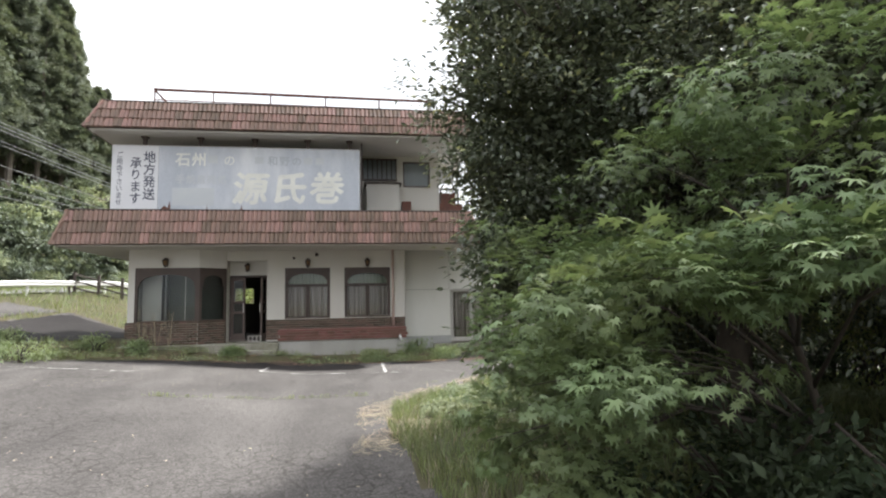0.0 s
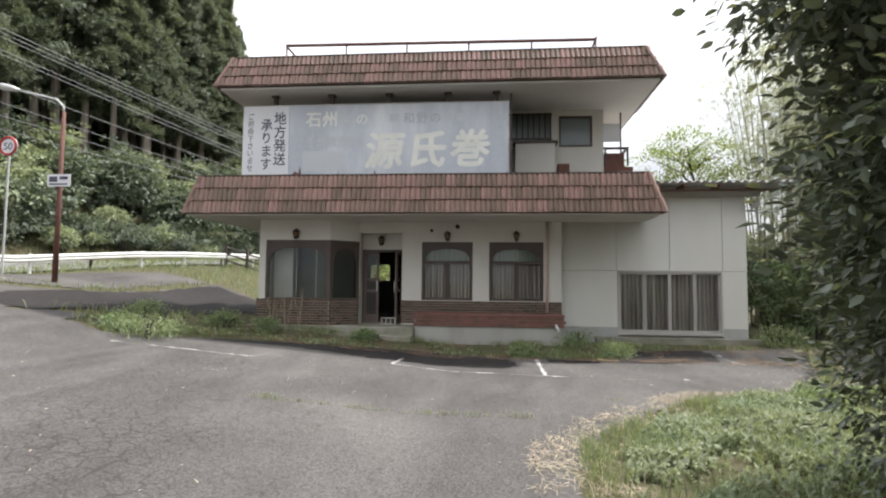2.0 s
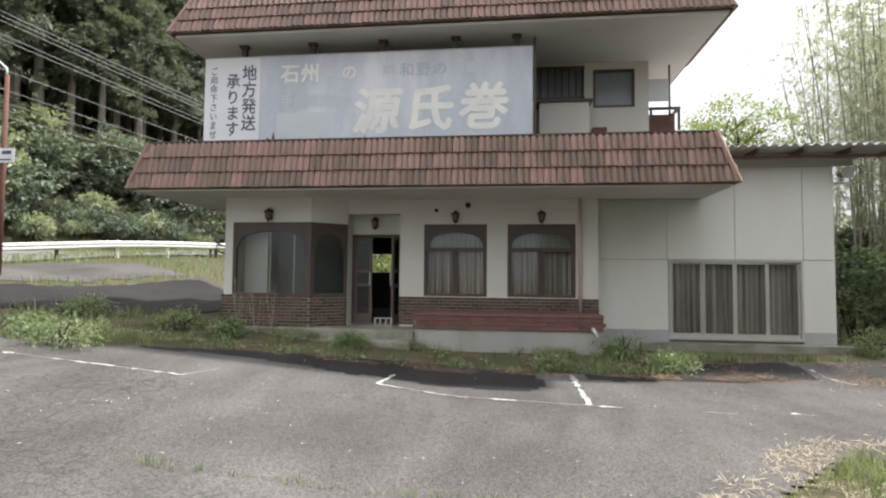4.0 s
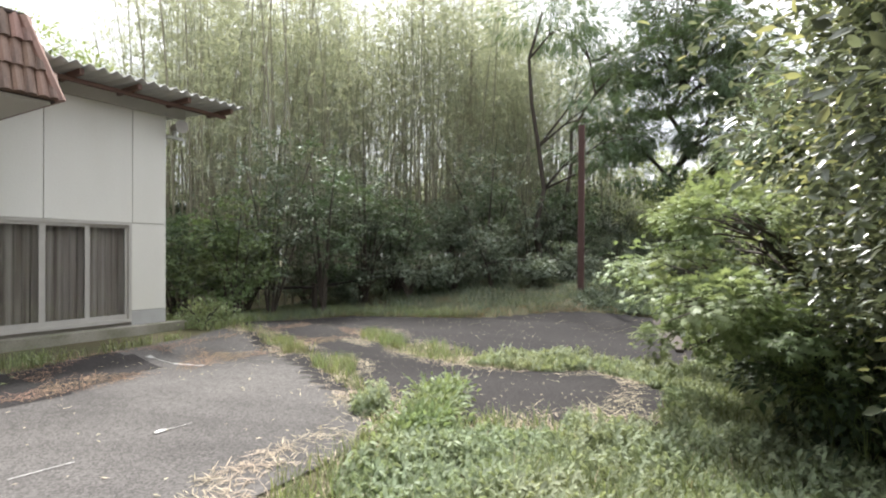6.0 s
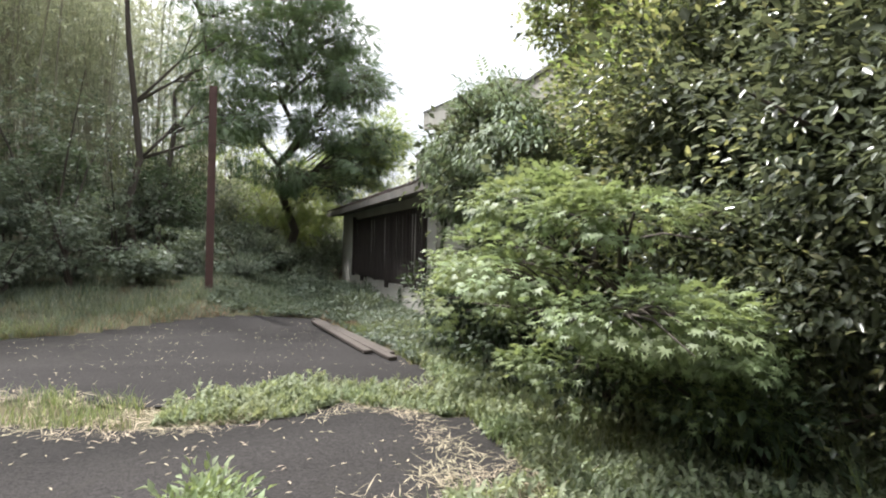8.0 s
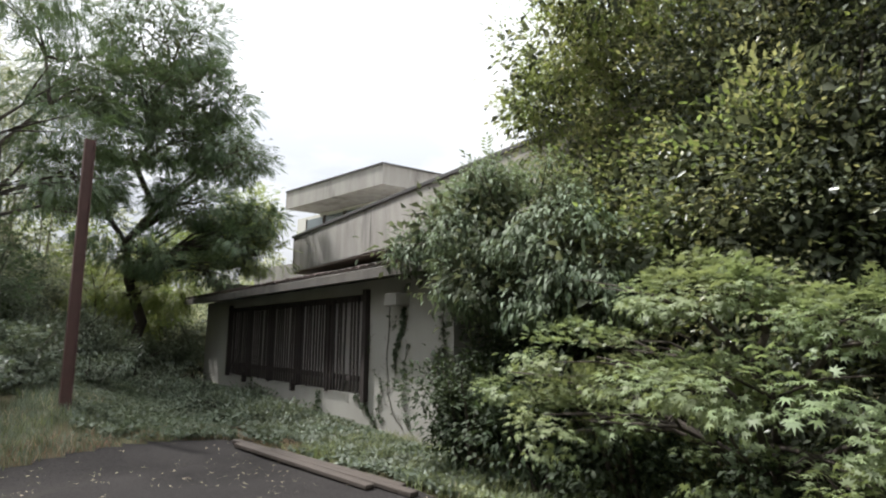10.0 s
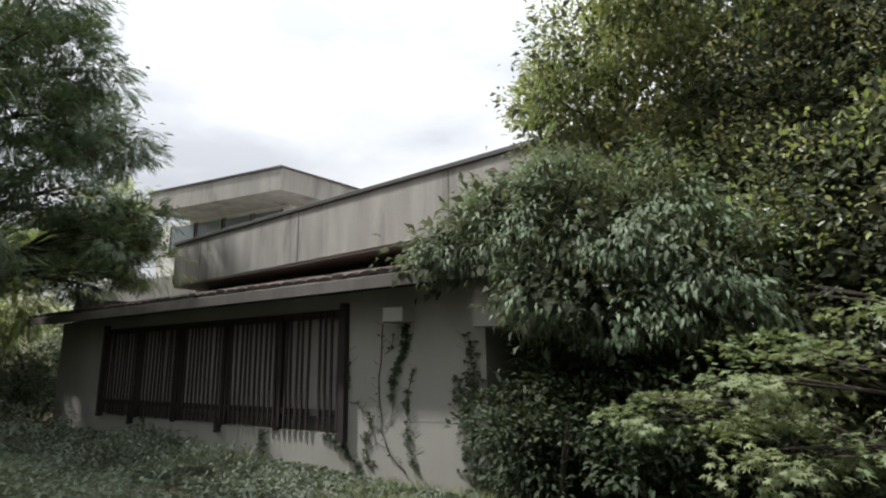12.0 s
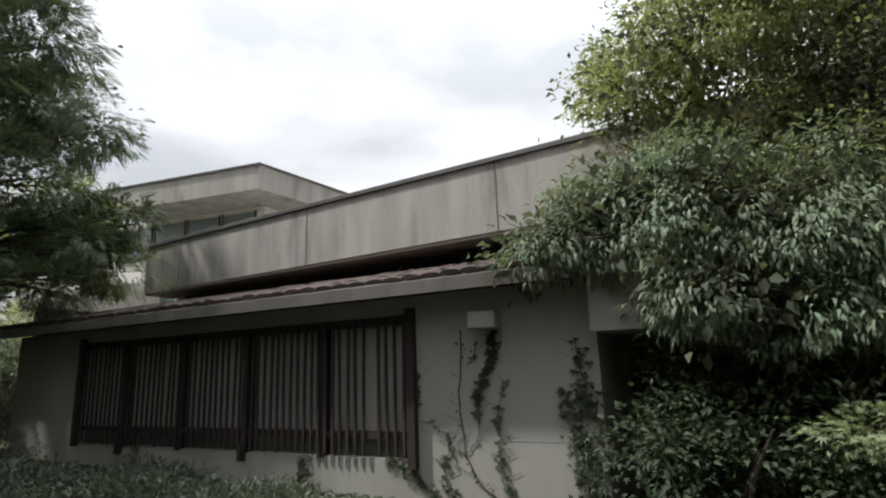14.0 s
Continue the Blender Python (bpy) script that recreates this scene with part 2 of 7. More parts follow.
M_CONCRETE = material("stained_concrete", (0.4, 0.38, 0.35), 0.9, (0.2, 0.185, 0.17), scale=2.2, fine=50, amount=0.8, streaks=0.25, grime=(0.15, 0.14, 0.13), grime_at=0.57)
M_BAND = material("streaked_parapet_concrete", (0.43, 0.41, 0.38), 0.9, (0.27, 0.25, 0.23), scale=2.4, fine=45, amount=0.9, streaks=0.16, grime=(0.11, 0.1, 0.095), grime_at=0.54)
M_EAVES = material("stained_eaves_concrete", (0.17, 0.155, 0.14), 0.9, (0.085, 0.078, 0.07), scale=2.4, fine=50, amount=0.9, streaks=0.3, grime=(0.09, 0.085, 0.08), grime_at=0.56)
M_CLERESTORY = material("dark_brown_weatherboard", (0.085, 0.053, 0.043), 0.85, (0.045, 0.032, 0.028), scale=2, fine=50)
M_CAP = material("dark_metal_capping", (0.1, 0.095, 0.095), 0.6, (0.06, 0.056, 0.055), scale=3, fine=40, metal=0.2)
M_CABLE = material("grey_cable_sheath", (0.34, 0.34, 0.34), 0.6, (0.26, 0.26, 0.26), scale=5, fine=40)
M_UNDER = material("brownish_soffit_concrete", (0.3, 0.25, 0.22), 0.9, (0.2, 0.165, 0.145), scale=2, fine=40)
M_STEP = material("mossy_concrete", (0.3, 0.28, 0.24), 0.95, (0.12, 0.12, 0.07), scale=2.5, fine=40, amount=0.9)
M_TILE = material("brown_glazed_roof_tile", (0.26, 0.16, 0.12), 0.65, (0.118, 0.077, 0.063), scale=6, fine=45, amount=0.85, bump=0.25, by_object=0.34, streaks=0.2, grime=(0.05, 0.043, 0.04), grime_at=0.57)
M_TILE_DARK = material("dark_brown_roof_tile", (0.072, 0.05, 0.042), 0.8, (0.05, 0.035, 0.03), scale=6, fine=45, amount=0.85, bump=0.25, by_object=0.35)
M_TILE_BED = material("dark_roof_bed", (0.05, 0.035, 0.03), 0.9)
M_BRICK = material("brown_brick", (0.108, 0.07, 0.046), 0.8, (0.055, 0.038, 0.031), scale=20, fine=90, by_object=0.5)
M_MORTAR = material("mortar", (0.3, 0.275, 0.24), 0.95, scale=8, fine=70)
M_RED_BRICK = material("red_planter_brick", (0.16, 0.078, 0.06), 0.8, (0.1, 0.048, 0.04), scale=6, fine=60, by_object=0.25, grime=(0.25, 0.19, 0.16), grime_at=0.62)
M_BROWN = material("brown_window_frame", (0.075, 0.052, 0.042), 0.5, (0.045, 0.033, 0.03), scale=4, fine=60, bump=0.08)
M_DOOR = material("weathered_brown_door", (0.125, 0.09, 0.078), 0.6, (0.08, 0.06, 0.052), scale=5, fine=50)
M_ALU = material("dull_aluminium", (0.46, 0.44, 0.41), 0.5, (0.35, 0.33, 0.3), scale=6, fine=60, metal=0.15, bump=0.05)
M_CURTAIN = material("faded_curtain", (0.66, 0.58, 0.55), 0.95, (0.24, 0.185, 0.17), scale=13, fine=90, amount=1.0, bump=0.1, streaks=0.02)
M_LACE = material("pale_lace_curtain", (0.4, 0.42, 0.36), 0.95, (0.24, 0.26, 0.21), scale=3, fine=80, streaks=0.2)
M_IRON = material("black_lantern_iron", (0.035, 0.027, 0.023), 0.55, (0.07, 0.04, 0.028), scale=15, fine=90, metal=0.3)
M_LAMP_GLASS = material("amber_lantern_glass", (0.22, 0.13, 0.06), 0.2, scale=20, fine=90, bump=0.05)
M_PIPE = material("faded_pink_pipe", (0.58, 0.45, 0.4), 0.7, (0.42, 0.29, 0.25), scale=4, fine=60)
M_SIGN = material("faded_sign_sheet", (0.49, 0.515, 0.565), 0.55, (0.37, 0.395, 0.44), scale=1.1, fine=25, amount=0.9, bump=0.03, streaks=0.25, grime=(0.66, 0.67, 0.69), grime_at=0.47)
M_SIGN_WHITE = material("white_sign_sheet", (0.66, 0.66, 0.68), 0.55, (0.56, 0.56, 0.58), scale=1.2, fine=30, bump=0.02)
M_SIGN_INK = material("dark_sign_letter", (0.05, 0.055, 0.085), 0.6, (0.12, 0.12, 0.15), scale=5, fine=60)
M_SIGN_CREAM = material("cream_sign_letter", (0.72, 0.715, 0.66), 0.6, (0.5, 0.5, 0.47), scale=3, fine=40)
M_SIGN_PALE = material("bleached_sign_letter", (0.5, 0.52, 0.53), 0.6, (0.44, 0.46, 0.5), scale=3, fine=40)
M_SIGN_FADED = material("faded_grey_sign_letter", (0.36, 0.385, 0.41), 0.6, (0.46, 0.48, 0.52), scale=6, fine=40)
M_RUST = material("rusty_steel", (0.15, 0.06, 0.042), 0.8, (0.08, 0.04, 0.032), scale=7, fine=80, amount=0.9, metal=0.1)
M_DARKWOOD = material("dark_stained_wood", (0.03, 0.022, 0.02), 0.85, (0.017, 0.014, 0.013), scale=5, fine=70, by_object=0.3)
M_PALEWOOD = material("grey_slat_wood", (0.33, 0.31, 0.3), 0.8, (0.25, 0.22, 0.2), scale=5, fine=70, streaks=0.2)
M_OLDWOOD = material("weathered_timber", (0.075, 0.06, 0.05), 0.9, (0.042, 0.035, 0.03), scale=6, fine=60)
M_GALV = material("galvanised_steel", (0.5, 0.5, 0.49), 0.5, (0.36, 0.35, 0.33), scale=5, fine=60, metal=0.4)
M_RAIL = material("white_guard_rail", (0.72, 0.72, 0.7), 0.5, (0.55, 0.53, 0.5), scale=3, fine=40, grime=(0.3, 0.2, 0.14), grime_at=0.66)
M_CORR = material("corrugated_fibre_sheet", (0.56, 0.555, 0.53), 0.9, (0.42, 0.41, 0.385), scale=2, fine=40)
# dark grey puts the rooms' dimness into the wall colour
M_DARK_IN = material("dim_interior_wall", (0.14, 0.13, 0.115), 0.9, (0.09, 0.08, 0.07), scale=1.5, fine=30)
M_FLOOR_IN = material("dusty_floor", (0.16, 0.14, 0.12), 0.8, (0.09, 0.08, 0.07), scale=2, fine=30)
# dark green-grey stands in for the dim reflection in the bay glass
M_DISPLAY = material("dim_display_board", (0.15, 0.16, 0.14), 0.9, (0.08, 0.09, 0.08), scale=2, fine=30)
M_GLASS = glass_material("window_glass")
M_GLASS_DIM = glass_material("dusty_window_glass", (0.75, 0.77, 0.76), 0.12)
M_UPWIN = material("dull_grey_window_film", (0.2, 0.23, 0.24), 0.2, (0.14, 0.16, 0.17), scale=1.5, fine=30, bump=0.02)
M_BARK = material("grey_brown_bark", (0.085, 0.068, 0.055), 0.95, (0.045, 0.037, 0.032), scale=6, fine=50, amount=0.9, bump=0.8, streaks=0.3)
M_CULM = material("bamboo_culm", (0.26, 0.245, 0.17), 0.6, (0.15, 0.135, 0.1), scale=1.0, fine=20, amount=0.9, by_island=0.35)
M_CEDAR_BARK = material("cedar_bark", (0.24, 0.205, 0.175), 0.95, (0.13, 0.105, 0.09), scale=5, fine=40, streaks=0.2)
M_MAPLE = leaf_material("maple_leaf", (0.17, 0.225, 0.11), 0.5, 0.3, 0.36)
M_MAPLE2 = leaf_material("fresh_maple_leaf", (0.215, 0.265, 0.14), 0.5, 0.3, 0.38)
M_EVERGREEN = leaf_material("glossy_evergreen_leaf", (0.122, 0.143, 0.1), 0.33, 0.45, 0.34, 1.0)
M_EVERGREEN_YOUNG = leaf_material("olive_young_leaf", (0.27, 0.28, 0.155), 0.36, 0.35, 0.42, 0.8)
M_PINNATE = leaf_material("drooping_green_leaf", (0.175, 0.225, 0.145), 0.55, 0.35, 0.3)
M_LIME = leaf_material("lime_green_leaf", (0.23, 0.28, 0.11), 0.5, 0.3, 0.4)
M_FEATHER = leaf_material("feathery_dark_leaf", (0.105, 0.15, 0.08), 0.5, 0.35, 0.3)
M_BAMBOO = leaf_material("bamboo_leaf", (0.33, 0.35, 0.285), 0.5, 0.4, 0.5)
M_SHRUB = leaf_material("shrub_leaf", (0.14, 0.17, 0.125), 0.5, 0.35, 0.3)
M_CEDAR = leaf_material("cedar_needle", (0.15, 0.176, 0.122), 0.6, 0.4, 0.3)
M_GRASS = leaf_material("grass_blade", (0.185, 0.22, 0.105), 0.55, 0.4, 0.4)
M_WEED = leaf_material("mugwort_leaf", (0.3, 0.34, 0.225), 0.6, 0.3, 0.35)
M_STRAW = leaf_material("dry_straw", (0.42, 0.36, 0.27), 0.8, 0.35, 0.2, 0.1)
M_BROWN_LITTER = leaf_material("brown_litter", (0.29, 0.2, 0.14), 0.9, 0.4, 0.1, 0.1)
# darker green puts the crowns' inner shade into the leaf colour
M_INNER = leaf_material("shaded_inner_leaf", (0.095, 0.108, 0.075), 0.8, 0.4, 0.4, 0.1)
M_IVY = leaf_material("ivy_leaf", (0.045, 0.065, 0.033), 0.65, 0.35, 0.25)


# ---- mesh helpers ----
def thing(name, at=(0, 0, 0), label="", category="", group="", kind="", turn=0.0):
    ob = new(name)
    ob.empty_display_size = 0.2
    ob.matrix_basis = pose(*at, 0, 0, turn)
    return tagged(ob, label, category, group, kind)


LOCAL = set()


def put(ob, parent, local=False):
    ob.parent = parent
    if parent.parent is None and not local and parent.name not in LOCAL:
        ob.matrix_parent_inverse = parent.matrix_basis.inverted()
    return ob


def finish(bm, name, mat, smooth=False):
    me = bpy.data.meshes.new(name)
    bm.normal_update()
    bm.to_mesh(me)
    bm.free()
    me.materials.append(mat)
    if smooth:
        me.polygons.foreach_set("use_smooth", [True] * len(me.polygons))
    return me


def part(name, bm, mat, parent, label="", smooth=False):
    ob = new(name, finish(bm, name, mat, smooth))
    put(ob, parent)
    return tagged(ob, label)


def piece(name, mesh, m, parent):
    ob = new(name, mesh)
    ob.matrix_basis = m
    return put(ob, parent)


def solo(name, bm, mat, label="", category="", group="", kind="", smooth=False):
    return tagged(new(name, finish(bm, name, mat, smooth)), label, category, group, kind)


def box(bm, x0, x1, y0, y1, z0, z1, bevel=0.0, m=None):
    r = bmesh.ops.create_cube(bm, size=1.0)["verts"]
    for v in r:
        v.co = ((x0 + x1) / 2 + v.co.x * (x1 - x0), (y0 + y1) / 2 + v.co.y * (y1 - y0), (z0 + z1) / 2 + v.co.z * (z1 - z0))
    if bevel:
        edges = list({e for v in r for e in v.link_edges})
        r = bmesh.ops.bevel(bm, geom=edges, offset=bevel, segments=1, affect="EDGES")["verts"]
    if m is not None:
        bmesh.ops.transform(bm, matrix=m, verts=list(r))
    return bm


def boxes(*rows, bevel=0.0):
    bm = bmesh.new()
    for r in rows:
        box(bm, *r, bevel=bevel)
    return bm


def tube(bm, points, radii, sides=8, closed=True):
    """A bent tapering tube along points."""
    pts = [Vector(p) for p in points]
    rings = []
    for i, p in enumerate(pts):
        d = (pts[min(i + 1, len(pts) - 1)] - pts[max(i - 1, 0)]).normalized()
        a = d.orthogonal().normalized() if i == 0 else (a - d * a.dot(d)).normalized()
        b = d.cross(a)
        r = radii[i] if hasattr(radii, "__len__") else radii
        rings.append([bm.verts.new(p + (a * math.cos(2 * math.pi * k / sides) + b * math.sin(2 * math.pi * k / sides)) * r) for k in range(sides)])
    for lo, hi in zip(rings, rings[1:]):
        for k in range(sides):
            bm.faces.new((lo[k], lo[(k + 1) % sides], hi[(k + 1) % sides], hi[k]))
    if closed:
        bm.faces.new(rings[0][::-1])
        bm.faces.new(rings[-1])
    return bm


def prism(bm, outline, d0, d1, axis="y"):
    """An outline in two axes pushed along the third."""
    def at(p, d):
        return (p[0], d, p[1]) if axis == "y" else (p[0], p[1], d) if axis == "z" else (d, p[0], p[1])
    a = [bm.verts.new(at(p, d0)) for p in outline]
    b = [bm.verts.new(at(p, d1)) for p in outline]
    n = len(outline)
    bm.faces.new(a)
    bm.faces.new(b[::-1])
    for i in range(n):
        bm.faces.new((a[i], b[i], b[(i + 1) % n], a[(i + 1) % n]))
    bmesh.ops.recalc_face_normals(bm, faces=bm.faces[:])
    return bm


def sweep(points, radius, sides=8):
    return tube(bmesh.new(), points, radius, sides)


# ---- ground shape ----
def smooth_step(a, b, v):
    t = np.clip((v - a) / (b - a), 0, 1)
    return t * t * (3 - 2 * t)


def ground_z(x, y):
    """The lie of the land: a flat lot that rises to the road on one side and to the grove on the other."""
    x, y = np.asarray(x, float), np.asarray(y, float)
    z = 0.075 * np.clip(-1.2 - x, 0, 14) + 0.1 * np.clip(-8.0 - x, 0, 8)
    z = z + 0.17 * np.clip(x - 12.0, 0, 3.5) * smooth_step(10.8, 13.2, y) + 0.02 * np.clip(x - 12.0, 0, 10)
    z = z + 0.14 * smooth_step(15.7, 16.6, y) * smooth_step(-9.5, -8.0, x) * (1 - smooth_step(8.0, 9.5, x))
    s = np.clip(-x * 0.86 + y * 0.30 - 25.5, 0, 60)
    z = z + 0.72 * s
    z = z + 0.09 * np.clip(y - 21.0, 0, 12) * smooth_step(-9.0, -12.0, x) * (s < 0.01)
    return z


def gz(x, y):
    return float(ground_z(x, y))


# ---- where plants have taken over the asphalt ----
def inside(poly, x, y):
    x, y = np.asarray(x, float), np.asarray(y, float)
    hit = np.zeros(np.broadcast(x, y).shape, bool)
    for (x0, y0), (x1, y1) in zip(poly, poly[1:] + poly[:1]):
        cross = ((y0 > y) != (y1 > y)) & (x < (x1 - x0) * (y - y0) / ((y1 - y0) or 1e-9) + x0)
        hit ^= cross
    return hit


def along(line, x, y):
    """The distance to a line of points."""
    best = np.full(np.broadcast(x, y).shape, 1e9)
    for (x0, y0), (x1, y1) in zip(line, line[1:]):
        dx, dy = x1 - x0, y1 - y0
        t = np.clip(((x - x0) * dx + (y - y0) * dy) / (dx * dx + dy * dy), 0, 1)
        best = np.minimum(best, np.hypot(x - x0 - t * dx, y - y0 - t * dy))
    return best


def ripple(x, y, f=1.0):
    return (np.sin(x * 2.1 * f + 1.3 * np.sin(y * 1.7 * f)) + np.sin(y * 2.7 * f + 1.1 * np.sin(x * 2.3 * f + 0.7))) * 0.5


THICKET = [(1.1, -6), (0.95, 3.0), (0.75, 5.5), (0.55, 7.4), (0.75, 8.8), (1.9, 10.4), (3.0, 11.5), (4.4, 11.5), (5.0, 10.6), (5.6, 9.6), (7.4, 9.6), (8.8, 9.55), (11.9, 10.25), (13.4, 10.6), (30, 10.5), (40, -6)]
LOT = [(-30, -14), (1.6, -14), (1.6, 3), (3, 9.4), (12.4, 9.4), (13.6, 11.0), (13.4, 11.7), (12.6, 13.2), (11.7, 15.2), (10.9, 17.5), (9.2, 18.3), (6.0, 16.9), (3.2, 16.3), (2.6, 15.5), (0.5, 15.6), (-2, 15.9), (-5, 15.3), (-8.4, 13.9), (-9.6, 14.4), (-9.9, 16.4), (-8.2, 19.0), (-7.2, 24.5), (-14.4, 25.5), (-16.1, 21.5), (-18.4, 17.5), (-30, 15)]
SEAM_1 = [(7.4, 17.3), (6.9, 15.4), (6.0, 13.6), (4.6, 11.9), (4.3, 11.2)]
SEAM_3 = [(-15.5, 15.5), (-14.0, 17.4), (-13.0, 19.0), (-12.6, 21.5), (-12.0, 25.0)]
SEAM_4 = [(-12.4, 13.2), (-10.9, 14.6), (-9.9, 16.2)]
SIDE = [(-12.6, 14.6), (-11.1, 14.4), (-9.7, 16.0), (-8.2, 19.0), (-7.4, 24.4), (-11.6, 24.8), (-12.3, 21.0), (-12.9, 18.0)]
SEAM_2 = [(8.6, 15.2), (7.6, 13.4), (7.3, 12.0), (7.6, 10.6), (7.2, 9.8)]


def wild(x, y):
    """Above zero where plants stand, below where asphalt shows."""
    w = np.where(inside(THICKET, x, y), 1.0, -1.0)
    w = np.maximum(w, np.where(inside(LOT, x, y), -1.0, 1.0))
    w = np.maximum(w, 0.36 - along(SEAM_1, x, y) * 2.0 + 0.25 * ripple(x, y, 1.6))
    w = np.maximum(w, 0.42 - along(SEAM_2, x, y) * 1.4 + 0.3 * ripple(x, y, 1.3))
    w = np.maximum(w, 0.5 - along(SEAM_3, x, y) * 1.6 + 0.3 * ripple(x, y, 1.1))
    w = np.maximum(w, 0.35 - along(SEAM_4, x, y) * 1.6 + 0.35 * ripple(x, y, 1.4))
    return w


# ---- ground ----
def grid_mesh(name, xs, ys, lift, mat, keep=None):
    X, Y = np.meshgrid(xs, ys, indexing="ij")
    Z = ground_z(X, Y) + lift
    nx, ny = len(xs), len(ys)
    idx = np.arange(nx * ny).reshape(nx, ny)
    f = np.stack((idx[:-1, :-1], idx[1:, :-1], idx[1:, 1:], idx[:-1, 1:]), -1)
    if keep is not None:
        cx, cy = (X[:-1, :-1] + X[1:, 1:]) / 2, (Y[:-1, :-1] + Y[1:, 1:]) / 2
        f = f[keep(cx, cy)]
    f = f.reshape(-1, 4)
    co = np.stack((X, Y, Z), -1).reshape(-1, 3)
    used = np.unique(f)
    back = np.zeros(len(co), int)
    back[used] = np.arange(len(used))
    me = bpy.data.meshes.new(name)
    me.from_pydata(co[used].tolist(), [], back[f].tolist())
    me.materials.append(mat)
    me.polygons.foreach_set("use_smooth", [True] * len(me.polygons))
    return new(name, me)


def steps(*spans):
    out = []
    for a, b, d in spans:
        out += list(np.arange(a, b, d))
    return np.array(out + [spans[-1][1]])


def old_patch(x, y):
    """The darker asphalt beyond the first overgrown seam."""
    return x > 4.3 + 0.62 * np.clip(y - 11.5, -2, 6) - 0.02 * (y - 11.5) ** 2 + 0.12 * ripple(x, y)


ground = grid_mesh("ground", steps((-400, -60, 20), (-60, -12, 2), (-12, 26, 0.5), (26, 60, 3), (60, 400, 20)),
                   steps((-300, -20, 20), (-20, 30, 0.5), (30, 90, 2.5), (90, 400, 20)), 0.0, M_SOIL)
tagged(ground, "mossy soil with weeds round the car park", "ground", kind="structure")
lot = grid_mesh("pavement", np.arange(-30, 14.1, 0.16), np.arange(-14, 26.1, 0.16), 0.022, M_ASPHALT,
                lambda x, y: (wild(x, y) < 0.12 * ripple(x, y, 3.0)) & ~old_patch(x, y))
tagged(lot, "cracked grey asphalt of an abandoned car park", "car park", kind="structure")
patch = grid_mesh("pavement_patch", np.arange(3.28, 14.1, 0.16), np.arange(8.88, 18.9, 0.16), 0.027, M_ASPHALT_DARK,
                  lambda x, y: (wild(x, y) < 0.12 * ripple(x, y, 3.0)) & old_patch(x, y))
tagged(patch, "darker asphalt patch strewn with dead leaves", "car park", kind="structure")


side = grid_mesh("pavement_side", np.arange(-13.04, -7.0, 0.16), np.arange(13.86, 25.1, 0.16), 0.03, M_ASPHALT_DARK,
                 lambda x, y: (wild(x, y) < 0.12 * ripple(x, y, 3.0)) & inside(SIDE, x + 0.15 * ripple(x, y, 0.9), y + 0.2 * ripple(y, x, 0.8)))
tagged(side, "darker asphalt ramp beside the shop", "car park", kind="structure")


STRIP_1 = [(-6.6, 14.6), (-4.7, 14.75), (-2.5, 14.25), (0.1, 13.9), (0.3, 14.6), (0.3, 15.9), (-2.5, 16.2), (-6.6, 16.0)]
STRIP_2 = [(1.0, 15.1), (1.9, 14.95), (2.3, 15.2), (3.1, 15.1), (4.9, 15.6), (4.7, 17.0), (3.0, 16.6), (1.0, 16.3)]
dark_strips = grid_mesh("pavement_strips", np.arange(-7.0, 5.2, 0.12), np.arange(13.6, 17.1, 0.12), 0.0265, M_ASPHALT_DARK,
                lambda x, y: (wild(x, y) < 0.12 * ripple(x, y, 3.0)) & (inside(STRIP_1, x + 0.07 * ripple(x, y, 2.0), y + 0.07 * ripple(y, x, 2.3)) | inside(STRIP_2, x + 0.07 * ripple(x, y, 2.0), y + 0.07 * ripple(y, x, 2.3))))
tagged(dark_strips, "darker strips where the asphalt meets the grass", "car park", kind="structure")


def worn_line(name, x0, y0, x1, y1, width, wear):
    """A painted parking line, broken up by wear."""
    bm = bmesh.new()
    length = math.hypot(x1 - x0, y1 - y0)
    ux, uy = (x1 - x0) / length, (y1 - y0) / length
    n = max(2, int(length / 0.06))
    rnd = random.Random(int(abs(x0 * 31 + y0 * 17) * 10))
    gone, prev = 0, None
    for i in range(n):
        gone -= 1
        if gone < 0 and rnd.random() < wear * 0.2:
            gone = rnd.randint(2, 9)
        a, b = i * length / n, (i + 1.02) * length / n
        w0, w1 = (width / 2 * rnd.uniform(0.15, 1) if gone < 0 else 0.006 for _ in range(2))
        q = []
        for w in (-w0, w1):
            x, y = x0 + ux * a - uy * w, y0 + uy * a + ux * w
            q.append(bm.verts.new((x, y, gz(x, y) + 0.031)))
        if prev:
            bm.faces.new((prev[0], q[0], q[1], prev[1]))
        prev = q
    return solo(name, bm, M_PAINT_WHITE, "worn white painted parking line on asphalt", "parking line", "parking bay lines")


worn_line("parking_line", -7.6, 13.1, -4.6, 12.95, 0.1, 0.9)
worn_line("parking_line", -2.15, 13.75, -0.9, 13.45, 0.09, 1.3)
worn_line("parking_line", -0.95, 13.42, 1.25, 13.1, 0.1, 0.6)
worn_line("parking_line", 2.15, 13.05, 2.6, 13.0, 0.12, 0.4)
worn_line("parking_line", 3.2, 13.12, 3.6, 13.1, 0.12, 0.6)
worn_line("parking_line", 0.8, 13.2, 0.8, 15.6, 0.13, 0.45)
worn_line("parking_line", -2.15, 13.75, -2.05, 14.7, 0.1, 0.6)
worn_line("parking_line", -4.75, 12.9, -4.5, 13.6, 0.1, 0.9)
worn_line("parking_line", 5.0, 16.2, 5.2, 15.2, 0.12, 1.2)

